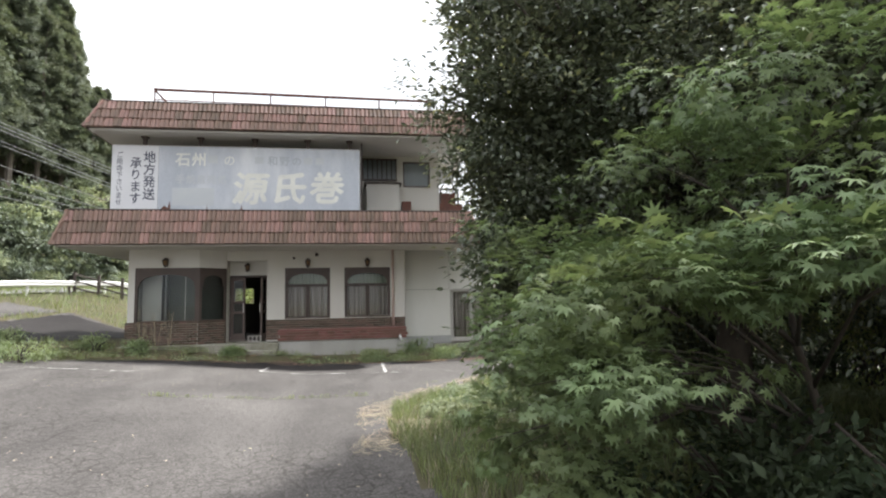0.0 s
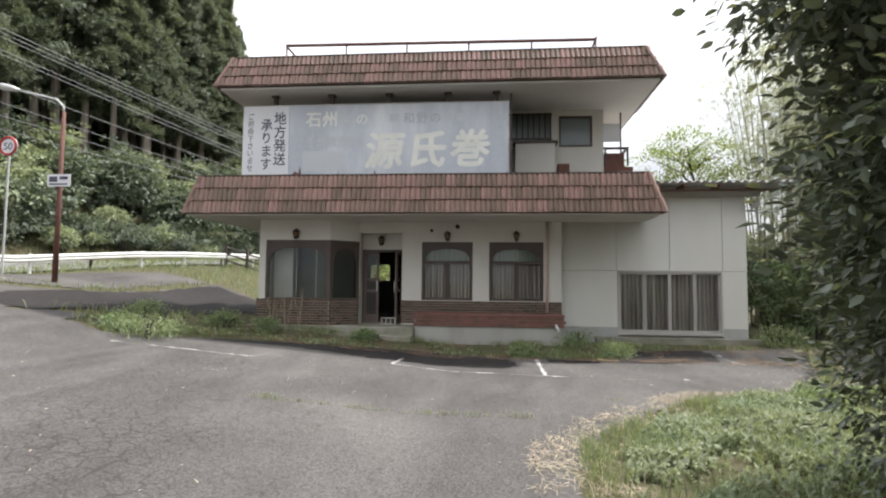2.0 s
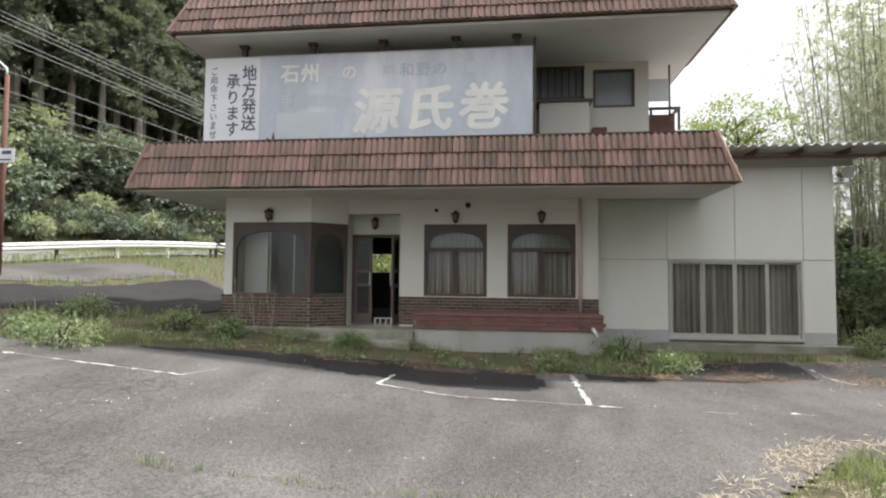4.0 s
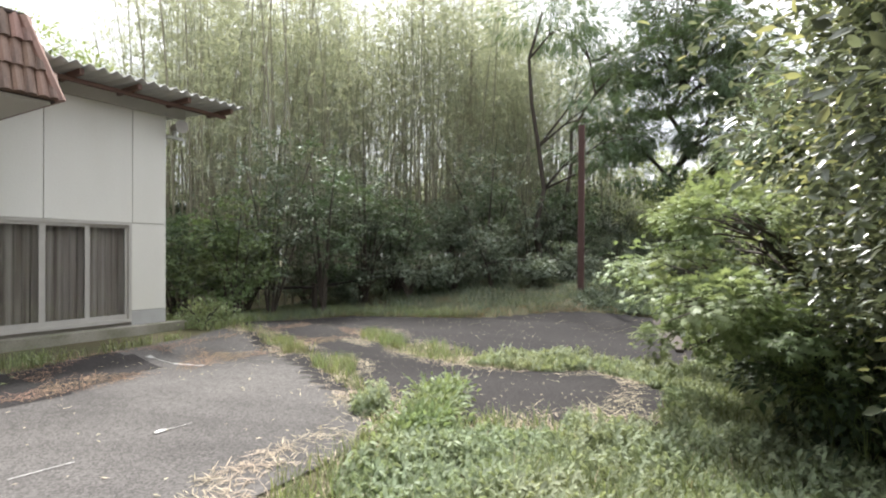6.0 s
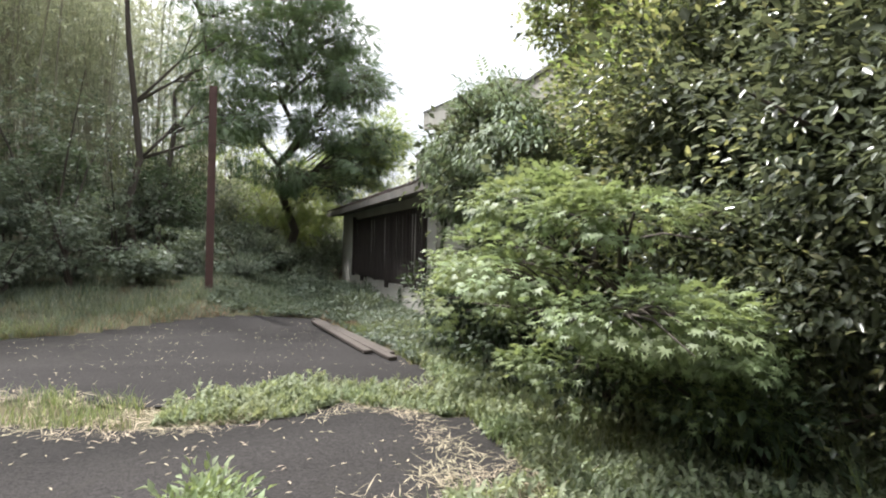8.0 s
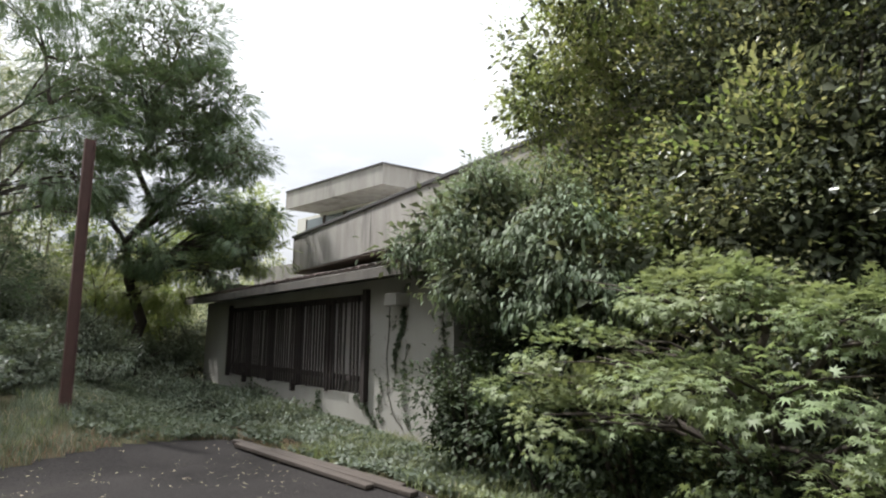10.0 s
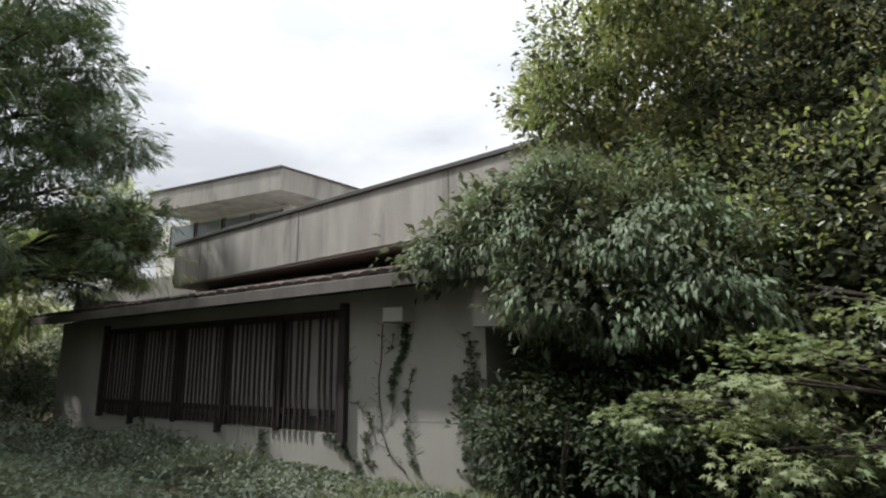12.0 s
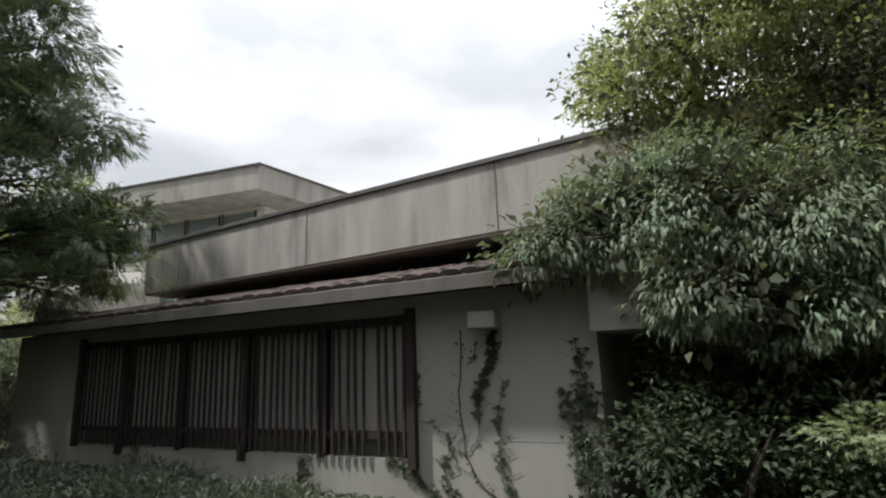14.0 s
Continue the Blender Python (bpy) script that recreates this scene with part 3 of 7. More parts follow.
# ---- the shop ----
WY = 17.88
shop = thing("shop_building", (-2.5, 20, 0.1), "closed two-storey white shop with brown tiled mansard eaves", "building", kind="structure")
bay_y, door_y, up_y, ann_y = 17.32, 18.28, 19.05, 18.35
X_L, X_BAY, X_ANG, X_DR, X_R, X_AN = -6.52, -4.55, -3.88, -2.68, 1.66, 6.6
FLOOR = 0.6
BRICK_TOP = 1.23
W_TOP = 2.84


def wall_part(name, *rows, mat=M_PLASTER, label=""):
    return part(name, boxes(*rows), mat, shop, label)


front = wall_part("wall", (X_DR, -2.13, WY, WY + 0.16, 0, 3.5), (-0.73, -0.28, WY, WY + 0.16, 0, 3.5), (1.18, X_R, WY, WY + 0.16, 0, 3.5),
                  (-2.13, -0.73, WY, WY + 0.16, W_TOP, 3.5), (-0.28, 1.18, WY, WY + 0.16, W_TOP, 3.5),
                  (-2.13, -0.73, WY, WY + 0.16, 0, 1.24), (-0.28, 1.18, WY, WY + 0.16, 0, 1.24), label="white rendered wall")
bay_wall = wall_part("wall", (X_L, -6.34, bay_y, bay_y + 0.16, 0, 3.5), (-6.34, X_BAY, bay_y, bay_y + 0.16, W_TOP, 3.5), (X_L, X_L + 0.16, bay_y + 0.16, 25, 0, 3.5),
                     (-6.34, X_BAY, bay_y + 0.02, bay_y + 0.16, 0, BRICK_TOP))
ang = math.atan2(WY - bay_y, X_ANG - X_BAY)
ang_len = math.hypot(WY - bay_y, X_ANG - X_BAY)
M_ANG = Matrix.Translation((X_BAY, bay_y, 0)) @ Matrix.Rotation(ang, 4, "Z")
bm = bmesh.new()
box(bm, 0, ang_len, 0, 0.14, W_TOP, 3.5, m=M_ANG)
box(bm, 0.01, ang_len, 0.02, 0.14, 0, BRICK_TOP, m=M_ANG)
ang_wall = part("wall", bm, M_PLASTER, shop)
wall_part("wall", (X_ANG - 0.1, X_ANG, WY + 0.09, door_y + 0.12, 0, 3.5), (X_ANG, X_DR, WY, WY + 0.16, 3.08, 3.5), (X_ANG, X_DR, door_y, door_y + 0.12, 2.64, 3.3),
          (X_DR, X_DR + 0.12, WY + 0.16, door_y + 0.12, 0, 3.5), label="white rendered porch round the door")
wall_part("wall", (X_R - 0.16, X_R, WY + 0.16, 25, 0, 3.5))
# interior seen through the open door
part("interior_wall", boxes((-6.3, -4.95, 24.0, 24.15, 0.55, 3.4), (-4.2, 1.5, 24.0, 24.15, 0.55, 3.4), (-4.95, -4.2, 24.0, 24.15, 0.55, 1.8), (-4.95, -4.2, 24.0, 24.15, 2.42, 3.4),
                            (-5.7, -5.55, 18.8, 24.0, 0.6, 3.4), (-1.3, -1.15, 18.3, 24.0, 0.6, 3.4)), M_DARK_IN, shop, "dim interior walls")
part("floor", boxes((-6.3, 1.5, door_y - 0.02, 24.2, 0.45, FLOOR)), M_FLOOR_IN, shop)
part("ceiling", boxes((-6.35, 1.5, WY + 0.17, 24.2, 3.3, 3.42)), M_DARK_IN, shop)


def brick_wall(parent, x0, x1, z0, z1, y, m=None, bw=0.2, bh=0.062, gap=0.012, mat=M_BRICK, depth=0.03):
    """Courses of bricks proud of their mortar bed."""
    bed = bmesh.new()
    box(bed, x0, x1, y - 0.004, y + 0.02, z0, z1, m=m)
    bed = part("mortar_bed", bed, M_MORTAR, parent)
    meshes = {}
    z, row = z0 + gap, 0
    while z + bh <= z1 + 0.03:
        x = x0 + (0 if row % 2 == 0 else -bw / 2)
        while x < x1 - 0.02:
            a, b = max(x, x0), min(x + bw - gap, x1)
            if b - a > 0.03:
                key = round(b - a, 2)
                if key not in meshes:
                    bb = bmesh.new()
                    box(bb, 0, key, -depth / 2, 0.01, 0, bh - gap * 0.4, bevel=0.004)
                    meshes[key] = finish(bb, "brick", mat)
                mm = pose(a, y, z)
                piece("brick", meshes[key], (m @ mm) if m is not None else mm, parent)
            x += bw
        z += bh + gap * 0.6
        row += 1


def mansard(name, x0, x1, y0, y1, z0, z1, inx, iny, courses, pitch):
    """Steep tiled eaves on three sides: a dark bed, then courses of lapped tiles."""
    bm = bmesh.new()
    lo = [(x0, y0), (x1, y0), (x1, y1), (x0, y1)]
    hi = [(x0 + inx, y0 + iny), (x1 - inx, y0 + iny), (x1 - inx, y1), (x0 + inx, y1)]
    a = [bm.verts.new((*p, z0)) for p in lo]
    b = [bm.verts.new((*p, z1)) for p in hi]
    for i in range(4):
        bm.faces.new((a[i], a[(i + 1) % 4], b[(i + 1) % 4], b[i]))
    bm.faces.new(b)
    bm.faces.new(a[::-1])
    roof = part(name, bm, M_TILE_BED, shop, "steep eaves of weathered brown tiles")
    h = (z1 - z0) / courses
    tile = bmesh.new()
    w = pitch * 0.97
    n = 8
    rise = (0.0, 0.034, 0.038, 0.024, 0.0, 0.034, 0.038, 0.024, 0.0)
    for k in range(n):
        u0, u1 = -w / 2 + w * k / n, -w / 2 + w * (k + 1) / n
        d0, d1 = rise[k], rise[k + 1]
        q = [tile.verts.new(p) for p in ((u0, -0.05 - d0, 0), (u1, -0.05 - d1, 0), (u1, -0.012 - d1, h * 1.06), (u0, -0.012 - d0, h * 1.06))]
        tile.faces.new(q)
        q2 = [tile.verts.new(p) for p in ((u0, -0.05 - d0, 0), (u0, 0.0, 0.0), (u1, 0.0, 0.0), (u1, -0.05 - d1, 0))]
        tile.faces.new(q2)
    for u in (-w / 2, w / 2):
        tile.faces.new([tile.verts.new(p) for p in ((u, -0.05, 0), (u, -0.012, h * 1.06), (u, 0.01, h * 1.06), (u, 0.01, 0))])
    mesh = finish(tile, "roof_tile", M_TILE)
    lean = -math.degrees(math.atan2(iny, z1 - z0))
    leanx = -math.degrees(math.atan2(inx, z1 - z0))
    rnd = random.Random(int(z0 * 100))
    for c in range(courses):
        f = c / courses
        z = z0 + (z1 - z0) * f
        xa, xb, y = x0 + inx * f, x1 - inx * f, y0 + iny * f
        n = int((xb - xa) / pitch)
        for i in range(n):
            piece("roof_tile", mesh, pose(xa + (i + 0.5) * (xb - xa) / n, y, z + rnd.uniform(-0.006, 0.006), lean, 0, rnd.uniform(-0.8, 0.8)), roof)
        for side in (0, 1):
            n2 = 12
            for i in range(n2):
                yy = y + (i + 0.5) * pitch
                piece("roof_tile", mesh, pose(xa if side == 0 else xb, yy, z, leanx, 0, -90 if side == 0 else 90), roof)
    for s, xx in ((0, x0), (1, x1)):
        sx = 1 if s == 0 else -1
        part("hip_tile", sweep([(xx, y0 - 0.03, z0), (xx + sx * inx, y0 + iny - 0.03, z1)], 0.06, 6), M_TILE, roof)
    part("ridge_cap", boxes((x0 + inx - 0.03, x1 - inx + 0.03, y0 + iny - 0.05, y0 + iny + 0.12, z1 - 0.02, z1 + 0.035), bevel=0.01), M_TILE_BED, roof)
    return roof


mansard("eaves", -8.12, 3.9, 16.27, 24.5, 3.43, 4.42, 0.33, 0.2, 3, 0.25)
mansard("roof", -7.62, 4.06, 16.7, 22.0, 6.9, 7.78, 0.38, 0.28, 3, 0.25)
part("soffit", boxes((-8.05, 3.83, 16.34, WY + 0.1, 3.39, 3.425), (-8.05, X_L, WY + 0.1, 24.4, 3.39, 3.425), (-6.6, X_R, WY + 0.16, 24, 3.43, 3.46)), M_SOFFIT, shop, "flat pale soffit")
part("soffit", boxes((-7.52, 3.98, 16.78, 21.5, 6.84, 6.895)), M_SOFFIT, shop, "flat pale soffit")
part("terrace", boxes((-7.6, 3.4, 16.75, 24.0, 4.3, 4.4)), M_CORR, shop)
# upper storey
upper = part("wall", boxes((-7.0, 0.3, up_y, up_y + 0.16, 4.4, 6.85), (0.3, 1.5, up_y, up_y + 0.16, 4.4, 5.95), (0.3, 1.5, up_y, up_y + 0.16, 6.72, 6.85),
                           (1.5, 1.74, up_y, up_y + 0.16, 4.4, 6.85), (1.74, 2.7, up_y, up_y + 0.16, 4.4, 5.74), (1.74, 2.7, up_y, up_y + 0.16, 6.66, 6.85), (2.7, 3.02, up_y, up_y + 0.16, 4.4, 6.85),
                           (2.86, 3.02, up_y + 0.16, 24, 4.4, 6.85), (-7.0, -6.84, up_y + 0.16, 24, 4.4, 6.85), (-6.84, 2.86, 23.84, 24, 4.4, 6.85)), M_PLASTER, shop, "white rendered upper wall")
grille = part("window", boxes((0.3, 1.5, up_y + 0.1, up_y + 0.14, 5.95, 6.72)), M_UPWIN, shop, "dark barred upper window")
part("frame", boxes((0.27, 1.53, up_y - 0.1, up_y - 0.04, 6.68, 6.74), (0.27, 1.53, up_y - 0.1, up_y - 0.04, 5.95, 6.0)), M_BROWN, grille)
for i in range(8):
    part("bar", boxes((0.32 + i * 0.165, 0.355 + i * 0.165, up_y - 0.09, up_y - 0.05, 5.96, 6.7)), M_IRON, grille)
up_win = part("window", boxes((1.79, 2.65, up_y + 0.06, up_y + 0.075, 5.79, 6.61)), M_UPWIN, shop, "upper window with dull grey glass")
part("frame", boxes((1.74, 2.7, up_y - 0.01, up_y + 0.1, 5.74, 5.79), (1.74, 2.7, up_y - 0.01, up_y + 0.1, 6.61, 6.66), (1.74, 1.79, up_y - 0.01, up_y + 0.1, 5.79, 6.61), (2.65, 2.7, up_y - 0.01, up_y + 0.1, 5.79, 6.61)), M_BROWN, up_win)
box_bal = part("window_box", boxes((0.45, 1.58, 18.56, up_y - 0.01, 4.4, 5.74)), M_PLASTER, shop, "white rendered box under the barred window")
part("cap", boxes((0.38, 1.65, 18.5, up_y - 0.01, 5.74, 5.8), bevel=0.01), M_BROWN, box_bal, "brown capping board")
part("vent_box", boxes((1.66, 1.98, 18.6, 18.9, 4.4, 5.15), bevel=0.01), M_RUST, shop, "rusty brown box on the roof")
part("pillar", boxes((0.26, 0.31, 17.4, 17.5, 4.4, 6.8)), M_BROWN, shop)
# balcony at the corner
bal = part("balcony", boxes((3.02, 3.9, up_y + 0.2, 22.5, 4.4, 5.18), (3.02, 3.62, up_y + 0.05, up_y + 0.2, 4.4, 5.55)), M_RUST, shop, "brown boarded corner balcony")
part("rail", boxes((3.02, 3.74, up_y, up_y + 0.06, 5.66, 5.72), (3.68, 3.74, up_y + 0.06, 22.5, 5.66, 5.72), (3.68, 3.73, up_y, up_y + 0.05, 5.18, 5.66), (3.05, 3.1, up_y, up_y + 0.05, 5.18, 5.66)), M_BROWN, bal)
part("post", boxes((3.56, 3.6, up_y + 0.3, up_y + 0.34, 5.18, 6.84)), M_BROWN, bal)
part("screen", boxes((3.03, 3.56, up_y + 0.3, up_y + 0.32, 5.95, 6.5)), M_SIGN_WHITE, bal, "white weather screen")
# roof railing
rail = part("roof_railing", sweep([(-6.29, 18.18, 8.66), (2.7, 18.3, 8.62)], 0.045, 8), M_RUST, shop, "rusty brown roof railing")
part("lower_bar", sweep([(-6.25, 18.18, 8.32), (2.68, 18.3, 8.28)], 0.018, 6), M_RUST, rail)
for i in range(6):
    f = i / 5
    part("post", sweep([(-6.27 + f * 8.95, 18.18 + 0.12 * f, 7.7), (-6.27 + f * 8.95, 18.18 + 0.12 * f, 8.64)], 0.024, 6), M_RUST, rail)
for i in range(45):
    f = (i + 0.5) / 45
    part("baluster", sweep([(-6.25 + f * 8.9, 18.18 + 0.12 * f, 7.8), (-6.25 + f * 8.9, 18.18 + 0.12 * f, 8.32)], 0.008, 4), M_RUST, rail)
for x in (-6.27, 2.69):
    part("side_bar", sweep([(x, 18.2, 8.64), (x, 21.5, 8.64)], 0.03, 6), M_RUST, rail)


def arch_panel(x0, x1, z0, z1, spring, rise, y0, y1):
    """A header board with an arched cut-out below."""
    bm = bmesh.new()
    n = 14
    mid, half = (x0 + x1) / 2, (x1 - x0) / 2 - 0.05
    low = [(mid - half + 2 * half * k / n, spring + rise * math.sqrt(max(0.0, 1 - (2 * k / n - 1) ** 2))) for k in range(n + 1)]
    for (xa, za), (xb, zb) in zip(low, low[1:]):
        prism(bm, [(xa, za), (xb, zb), (xb, z1), (xa, z1)], y0, y1)
    box(bm, x0, low[0][0], y0, y1, z0, z1)
    box(bm, low[-1][0], x1, y0, y1, z0, z1)
    return bm


def pleats(x0, x1, z0, z1, y, waves, depth=0.03, gap=None):
    """A hanging curtain in soft folds."""
    bm = bmesh.new()
    n = waves * 8
    rnd = random.Random(int(x0 * 100) + waves)
    ph = [rnd.uniform(-0.9, 0.9) for _ in range(n + 1)]
    prev = None
    for i in range(n + 1):
        x = x0 + (x1 - x0) * i / n
        col = []
        for k, z in enumerate(np.linspace(z0, z1, 5)):
            a = 2 * math.pi * waves * i / n + 0.5 * ph[i // 8 * 8] * (1 - k / 5)
            col.append(bm.verts.new((x + 0.004 * math.sin(a * 2), y + depth * math.sin(a) * (0.7 + 0.3 * (1 - k / 4)), z)))
        if prev:
            for k in range(4):
                bm.faces.new((prev[k], col[k], col[k + 1], prev[k + 1]))
        prev = col
    return bm


def arched_window(x0, x1):
    z0 = 1.24
    w = part("window", boxes((x0, x1, WY + 0.02, WY + 0.13, z0, z0 + 0.06), (x0, x0 + 0.05, WY + 0.02, WY + 0.13, z0 + 0.06, W_TOP), (x1 - 0.05, x1, WY + 0.02, WY + 0.13, z0 + 0.06, W_TOP)), M_BROWN, shop, "brown window with an arched transom and closed curtains")
    part("arch_board", arch_panel(x0 + 0.05, x1 - 0.05, 2.28, W_TOP, 2.42, 0.24, WY + 0.04, WY + 0.1), M_BROWN, w)
    part("rail", boxes((x0 + 0.05, x1 - 0.05, WY + 0.015, WY + 0.12, 2.24, 2.32)), M_BROWN, w)
    mid = (x0 + x1) / 2
    part("mullion", boxes((mid - 0.025, mid + 0.025, WY + 0.035, WY + 0.1, z0 + 0.06, 2.24)), M_BROWN, w)
    for a, b in ((x0 + 0.05, mid - 0.025), (mid + 0.025, x1 - 0.05)):
        p = part("pane", boxes((a, b, WY + 0.08, WY + 0.085, z0 + 0.06, 2.24)), M_GLASS, w)
        p.visible_shadow = False
        part("sash", boxes((a, a + 0.035, WY + 0.06, WY + 0.1, z0 + 0.06, 2.24), (b - 0.035, b, WY + 0.06, WY + 0.1, z0 + 0.06, 2.24)), M_BROWN, w)
    p = part("pane", boxes((x0 + 0.05, x1 - 0.05, WY + 0.108, WY + 0.113, 2.32, 2.78)), M_GLASS, w)
    p.visible_shadow = False
    part("curtain", pleats(x0 + 0.06, mid - 0.02, z0 + 0.06, 2.3, WY + 0.17, 7), M_CURTAIN, w, "faded brown curtain")
    part("curtain", pleats(mid - 0.05, x1 - 0.06, z0 + 0.06, 2.3, WY + 0.18, 7), M_CURTAIN, w, "faded brown curtain")
    part("curtain", pleats(x0 + 0.06, x1 - 0.06, 2.28, 2.8, WY + 0.17, 12, 0.02), M_LACE, w, "pale lace curtain")


arched_window(-2.13, -0.73)
arched_window(-0.28, 1.18)
# bay window
bay = part("bay_window", boxes((-6.34, -6.27, bay_y + 0.02, bay_y + 0.12, BRICK_TOP, W_TOP), (X_BAY - 0.1, X_BAY + 0.02, bay_y - 0.005, bay_y + 0.12, BRICK_TOP, W_TOP), (-6.27, X_BAY - 0.1, bay_y + 0.01, bay_y + 0.12, BRICK_TOP, BRICK_TOP + 0.05)), M_BROWN, shop, "brown bay window with an arched head")
part("arch_board", arch_panel(-6.27, X_BAY - 0.1, 2.3, W_TOP, 2.4, 0.24, bay_y + 0.03, bay_y + 0.09), M_BROWN, bay)
p = part("pane", boxes((-6.27, X_BAY - 0.1, bay_y + 0.07, bay_y + 0.076, BRICK_TOP + 0.05, 2.7)), M_GLASS, bay)
p.visible_shadow = False
bm = bmesh.new()
box(bm, 0.03, 0.1, 0.01, 0.1, BRICK_TOP, W_TOP, m=M_ANG)
box(bm, ang_len - 0.07, ang_len, 0.01, 0.1, BRICK_TOP, W_TOP, m=M_ANG)
box(bm, 0.1, ang_len - 0.07, 0.01, 0.1, BRICK_TOP, BRICK_TOP + 0.05, m=M_ANG)
part("frame", bm, M_BROWN, bay)
bm = arch_panel(0.1, ang_len - 0.07, 2.3, W_TOP, 2.4, 0.22, 0.02, 0.08)
bmesh.ops.transform(bm, matrix=M_ANG, verts=bm.verts[:])
part("arch_board", bm, M_BROWN, bay)
bm = bmesh.new()
box(bm, 0.1, ang_len - 0.07, 0.05, 0.056, BRICK_TOP + 0.05, 2.7, m=M_ANG)
p = part("pane", bm, M_GLASS_DIM, bay)
p.visible_shadow = False
part("display_back", boxes((-6.3, -5.75, bay_y + 0.5, bay_y + 0.55, 1.0, 3.3)), M_PLASTER, bay, "pale panel behind the glass")
part("display_back", boxes((-5.75, -4.15, bay_y + 1.1, bay_y + 1.15, 1.0, 3.3), (-6.3, -4.62, bay_y + 0.17, bay_y + 1.1, 0.9, 1.1)), M_DISPLAY, bay)
for x in (-5.5, -4.95):
    part("glazing_bar", boxes((x - 0.012, x + 0.012, bay_y + 0.08, bay_y + 0.1, BRICK_TOP + 0.05, 2.66)), M_ALU, bay)

# entrance
door_frame = part("door_frame", boxes((X_ANG, X_ANG + 0.05, door_y - 0.02, door_y + 0.1, FLOOR, 2.64), (X_DR - 0.05, X_DR, door_y - 0.02, door_y + 0.1, FLOOR, 2.64), (X_ANG + 0.05, X_DR - 0.05, door_y - 0.02, door_y + 0.1, 2.58, 2.64)), M_BROWN, shop)


def door_leaf(m, label):
    w, h = 0.42, 1.96
    bm = bmesh.new()
    rows = [(0, 0.07, 0, h), (w - 0.07, w, 0, h), (0.07, w - 0.07, 0, 0.2), (0.07, w - 0.07, h - 0.09, h), (0.07, w - 0.07, 0.82, 0.9), (0.07, w - 0.07, 1.14, 1.22)]
    for a, b, c, d in rows:
        box(bm, a, b, -0.02, 0.02, c, d, m=m)
    leaf = part("door", bm, M_DOOR, shop, label)
    for c, d in ((0.2, 0.82), (0.9, 1.14), (1.22, h - 0.09)):
        bm = bmesh.new()
        box(bm, 0.07, w - 0.07, -0.004, 0.004, c, d, m=m)
        p = part("pane", bm, M_GLASS_DIM, leaf)
        p.visible_shadow = False
    bm = bmesh.new()
    box(bm, w - 0.055, w - 0.025, -0.07, -0.045, 0.85, 1.15, m=m)
    box(bm, w - 0.05, w - 0.03, -0.05, -0.02, 0.87, 0.89, m=m)
    box(bm, w - 0.05, w - 0.03, -0.05, -0.02, 1.11, 1.13, m=m)
    part("handle", bm, M_ALU, leaf)


door_leaf(pose(X_ANG + 0.05, door_y + 0.03, FLOOR + 0.01), "brown glazed door leaf, shut")
door_leaf(pose(X_DR - 0.06, door_y + 0.02, FLOOR + 0.01, 0, 0, -105), "brown glazed door leaf, standing open")

# brickwork at the foot of the front
brick_wall(bay_wall, X_L - 0.05, X_BAY, 0.55, BRICK_TOP, bay_y)
brick_wall(ang_wall, 0.0, ang_len, 0.55, BRICK_TOP, 0.0, m=M_ANG)
brick_wall(front, X_DR, X_R, 0.6, BRICK_TOP - 0.02, WY)

# steps and planter
part("step", boxes((-6.7, -2.2, 16.95, 18.28, 0.05, 0.56), bevel=0.015), M_STEP, shop, "mossy concrete landing")
part("step", boxes((-4.3, -2.2, 16.55, 16.95, 0.05, 0.38), bevel=0.015), M_STEP, shop, "mossy concrete step")
planter = thing("brick_planter", (-0.3, 17.45, 0.1), "low red brick planter on a pale concrete base below the windows", "planter")
part("base", boxes((-2.2, 1.6, 17.12, WY - 0.02, 0.02, 0.6), bevel=0.01), M_SHADY_WALL, planter, "pale stained concrete base")
part("coping", boxes((-2.225, 1.635, 17.078, WY - 0.02, 0.864, 0.925), bevel=0.008), M_RED_BRICK, planter)
part("core", boxes((-2.2, 1.6, 17.12, WY - 0.02, 0.6, 0.86)), M_MORTAR, planter)
for row in range(3):
    for i in range(16):
        w = 3.84 / 16
        bmm = boxes((-2.22 + i * w + (0.06 if row % 2 else 0), -2.22 + (i + 1) * w - 0.006 + (0.06 if row % 2 else 0), 17.085, 17.125, 0.605 + row * 0.086, 0.605 + row * 0.086 + 0.079))
        if -2.22 + (i + 1) * w < 1.62:
            part("brick", bmm, M_RED_BRICK, planter)
    part("brick", boxes((1.59, 1.63, 17.13, 17.8, 0.605 + row * 0.086, 0.684 + row * 0.086)), M_RED_BRICK, planter)
pipe = thing("downpipe", (1.27, WY - 0.06, 0.9), "faded pink downpipe on the white wall", "pipe")
part("pipe", sweep([(1.27, WY - 0.05, 0.94), (1.27, WY - 0.05, 3.4)], 0.038, 10), M_PIPE, pipe, smooth=True)
for z in (1.3, 2.1, 2.9):
    part("clip", boxes((1.22, 1.32, WY - 0.1, WY, z, z + 0.025)), M_PIPE, pipe)
outlet = thing("drain_outlet", (1.45, 17.0, 0.6), "short grey plastic drain elbow beside the planter", "pipe")
part("elbow", sweep([(1.42, 17.08, 0.66), (1.42, 17.0, 0.64), (1.45, 16.96, 0.58), (1.48, 16.95, 0.5)], 0.045, 8), M_GALV, outlet)
blk = thing("concrete_block", (-3.02, 17.85, 0.56), "grey hollow concrete block by the open door", "concrete block")
bm = boxes((-3.22, -2.82, 17.78, 17.9, 0.562, 0.59), (-3.22, -2.82, 17.78, 17.9, 0.725, 0.752), *[(-3.22 + i * 0.1233 - 0.0, -3.19 + i * 0.1233, 17.78, 17.9, 0.59, 0.725) for i in range(4)])
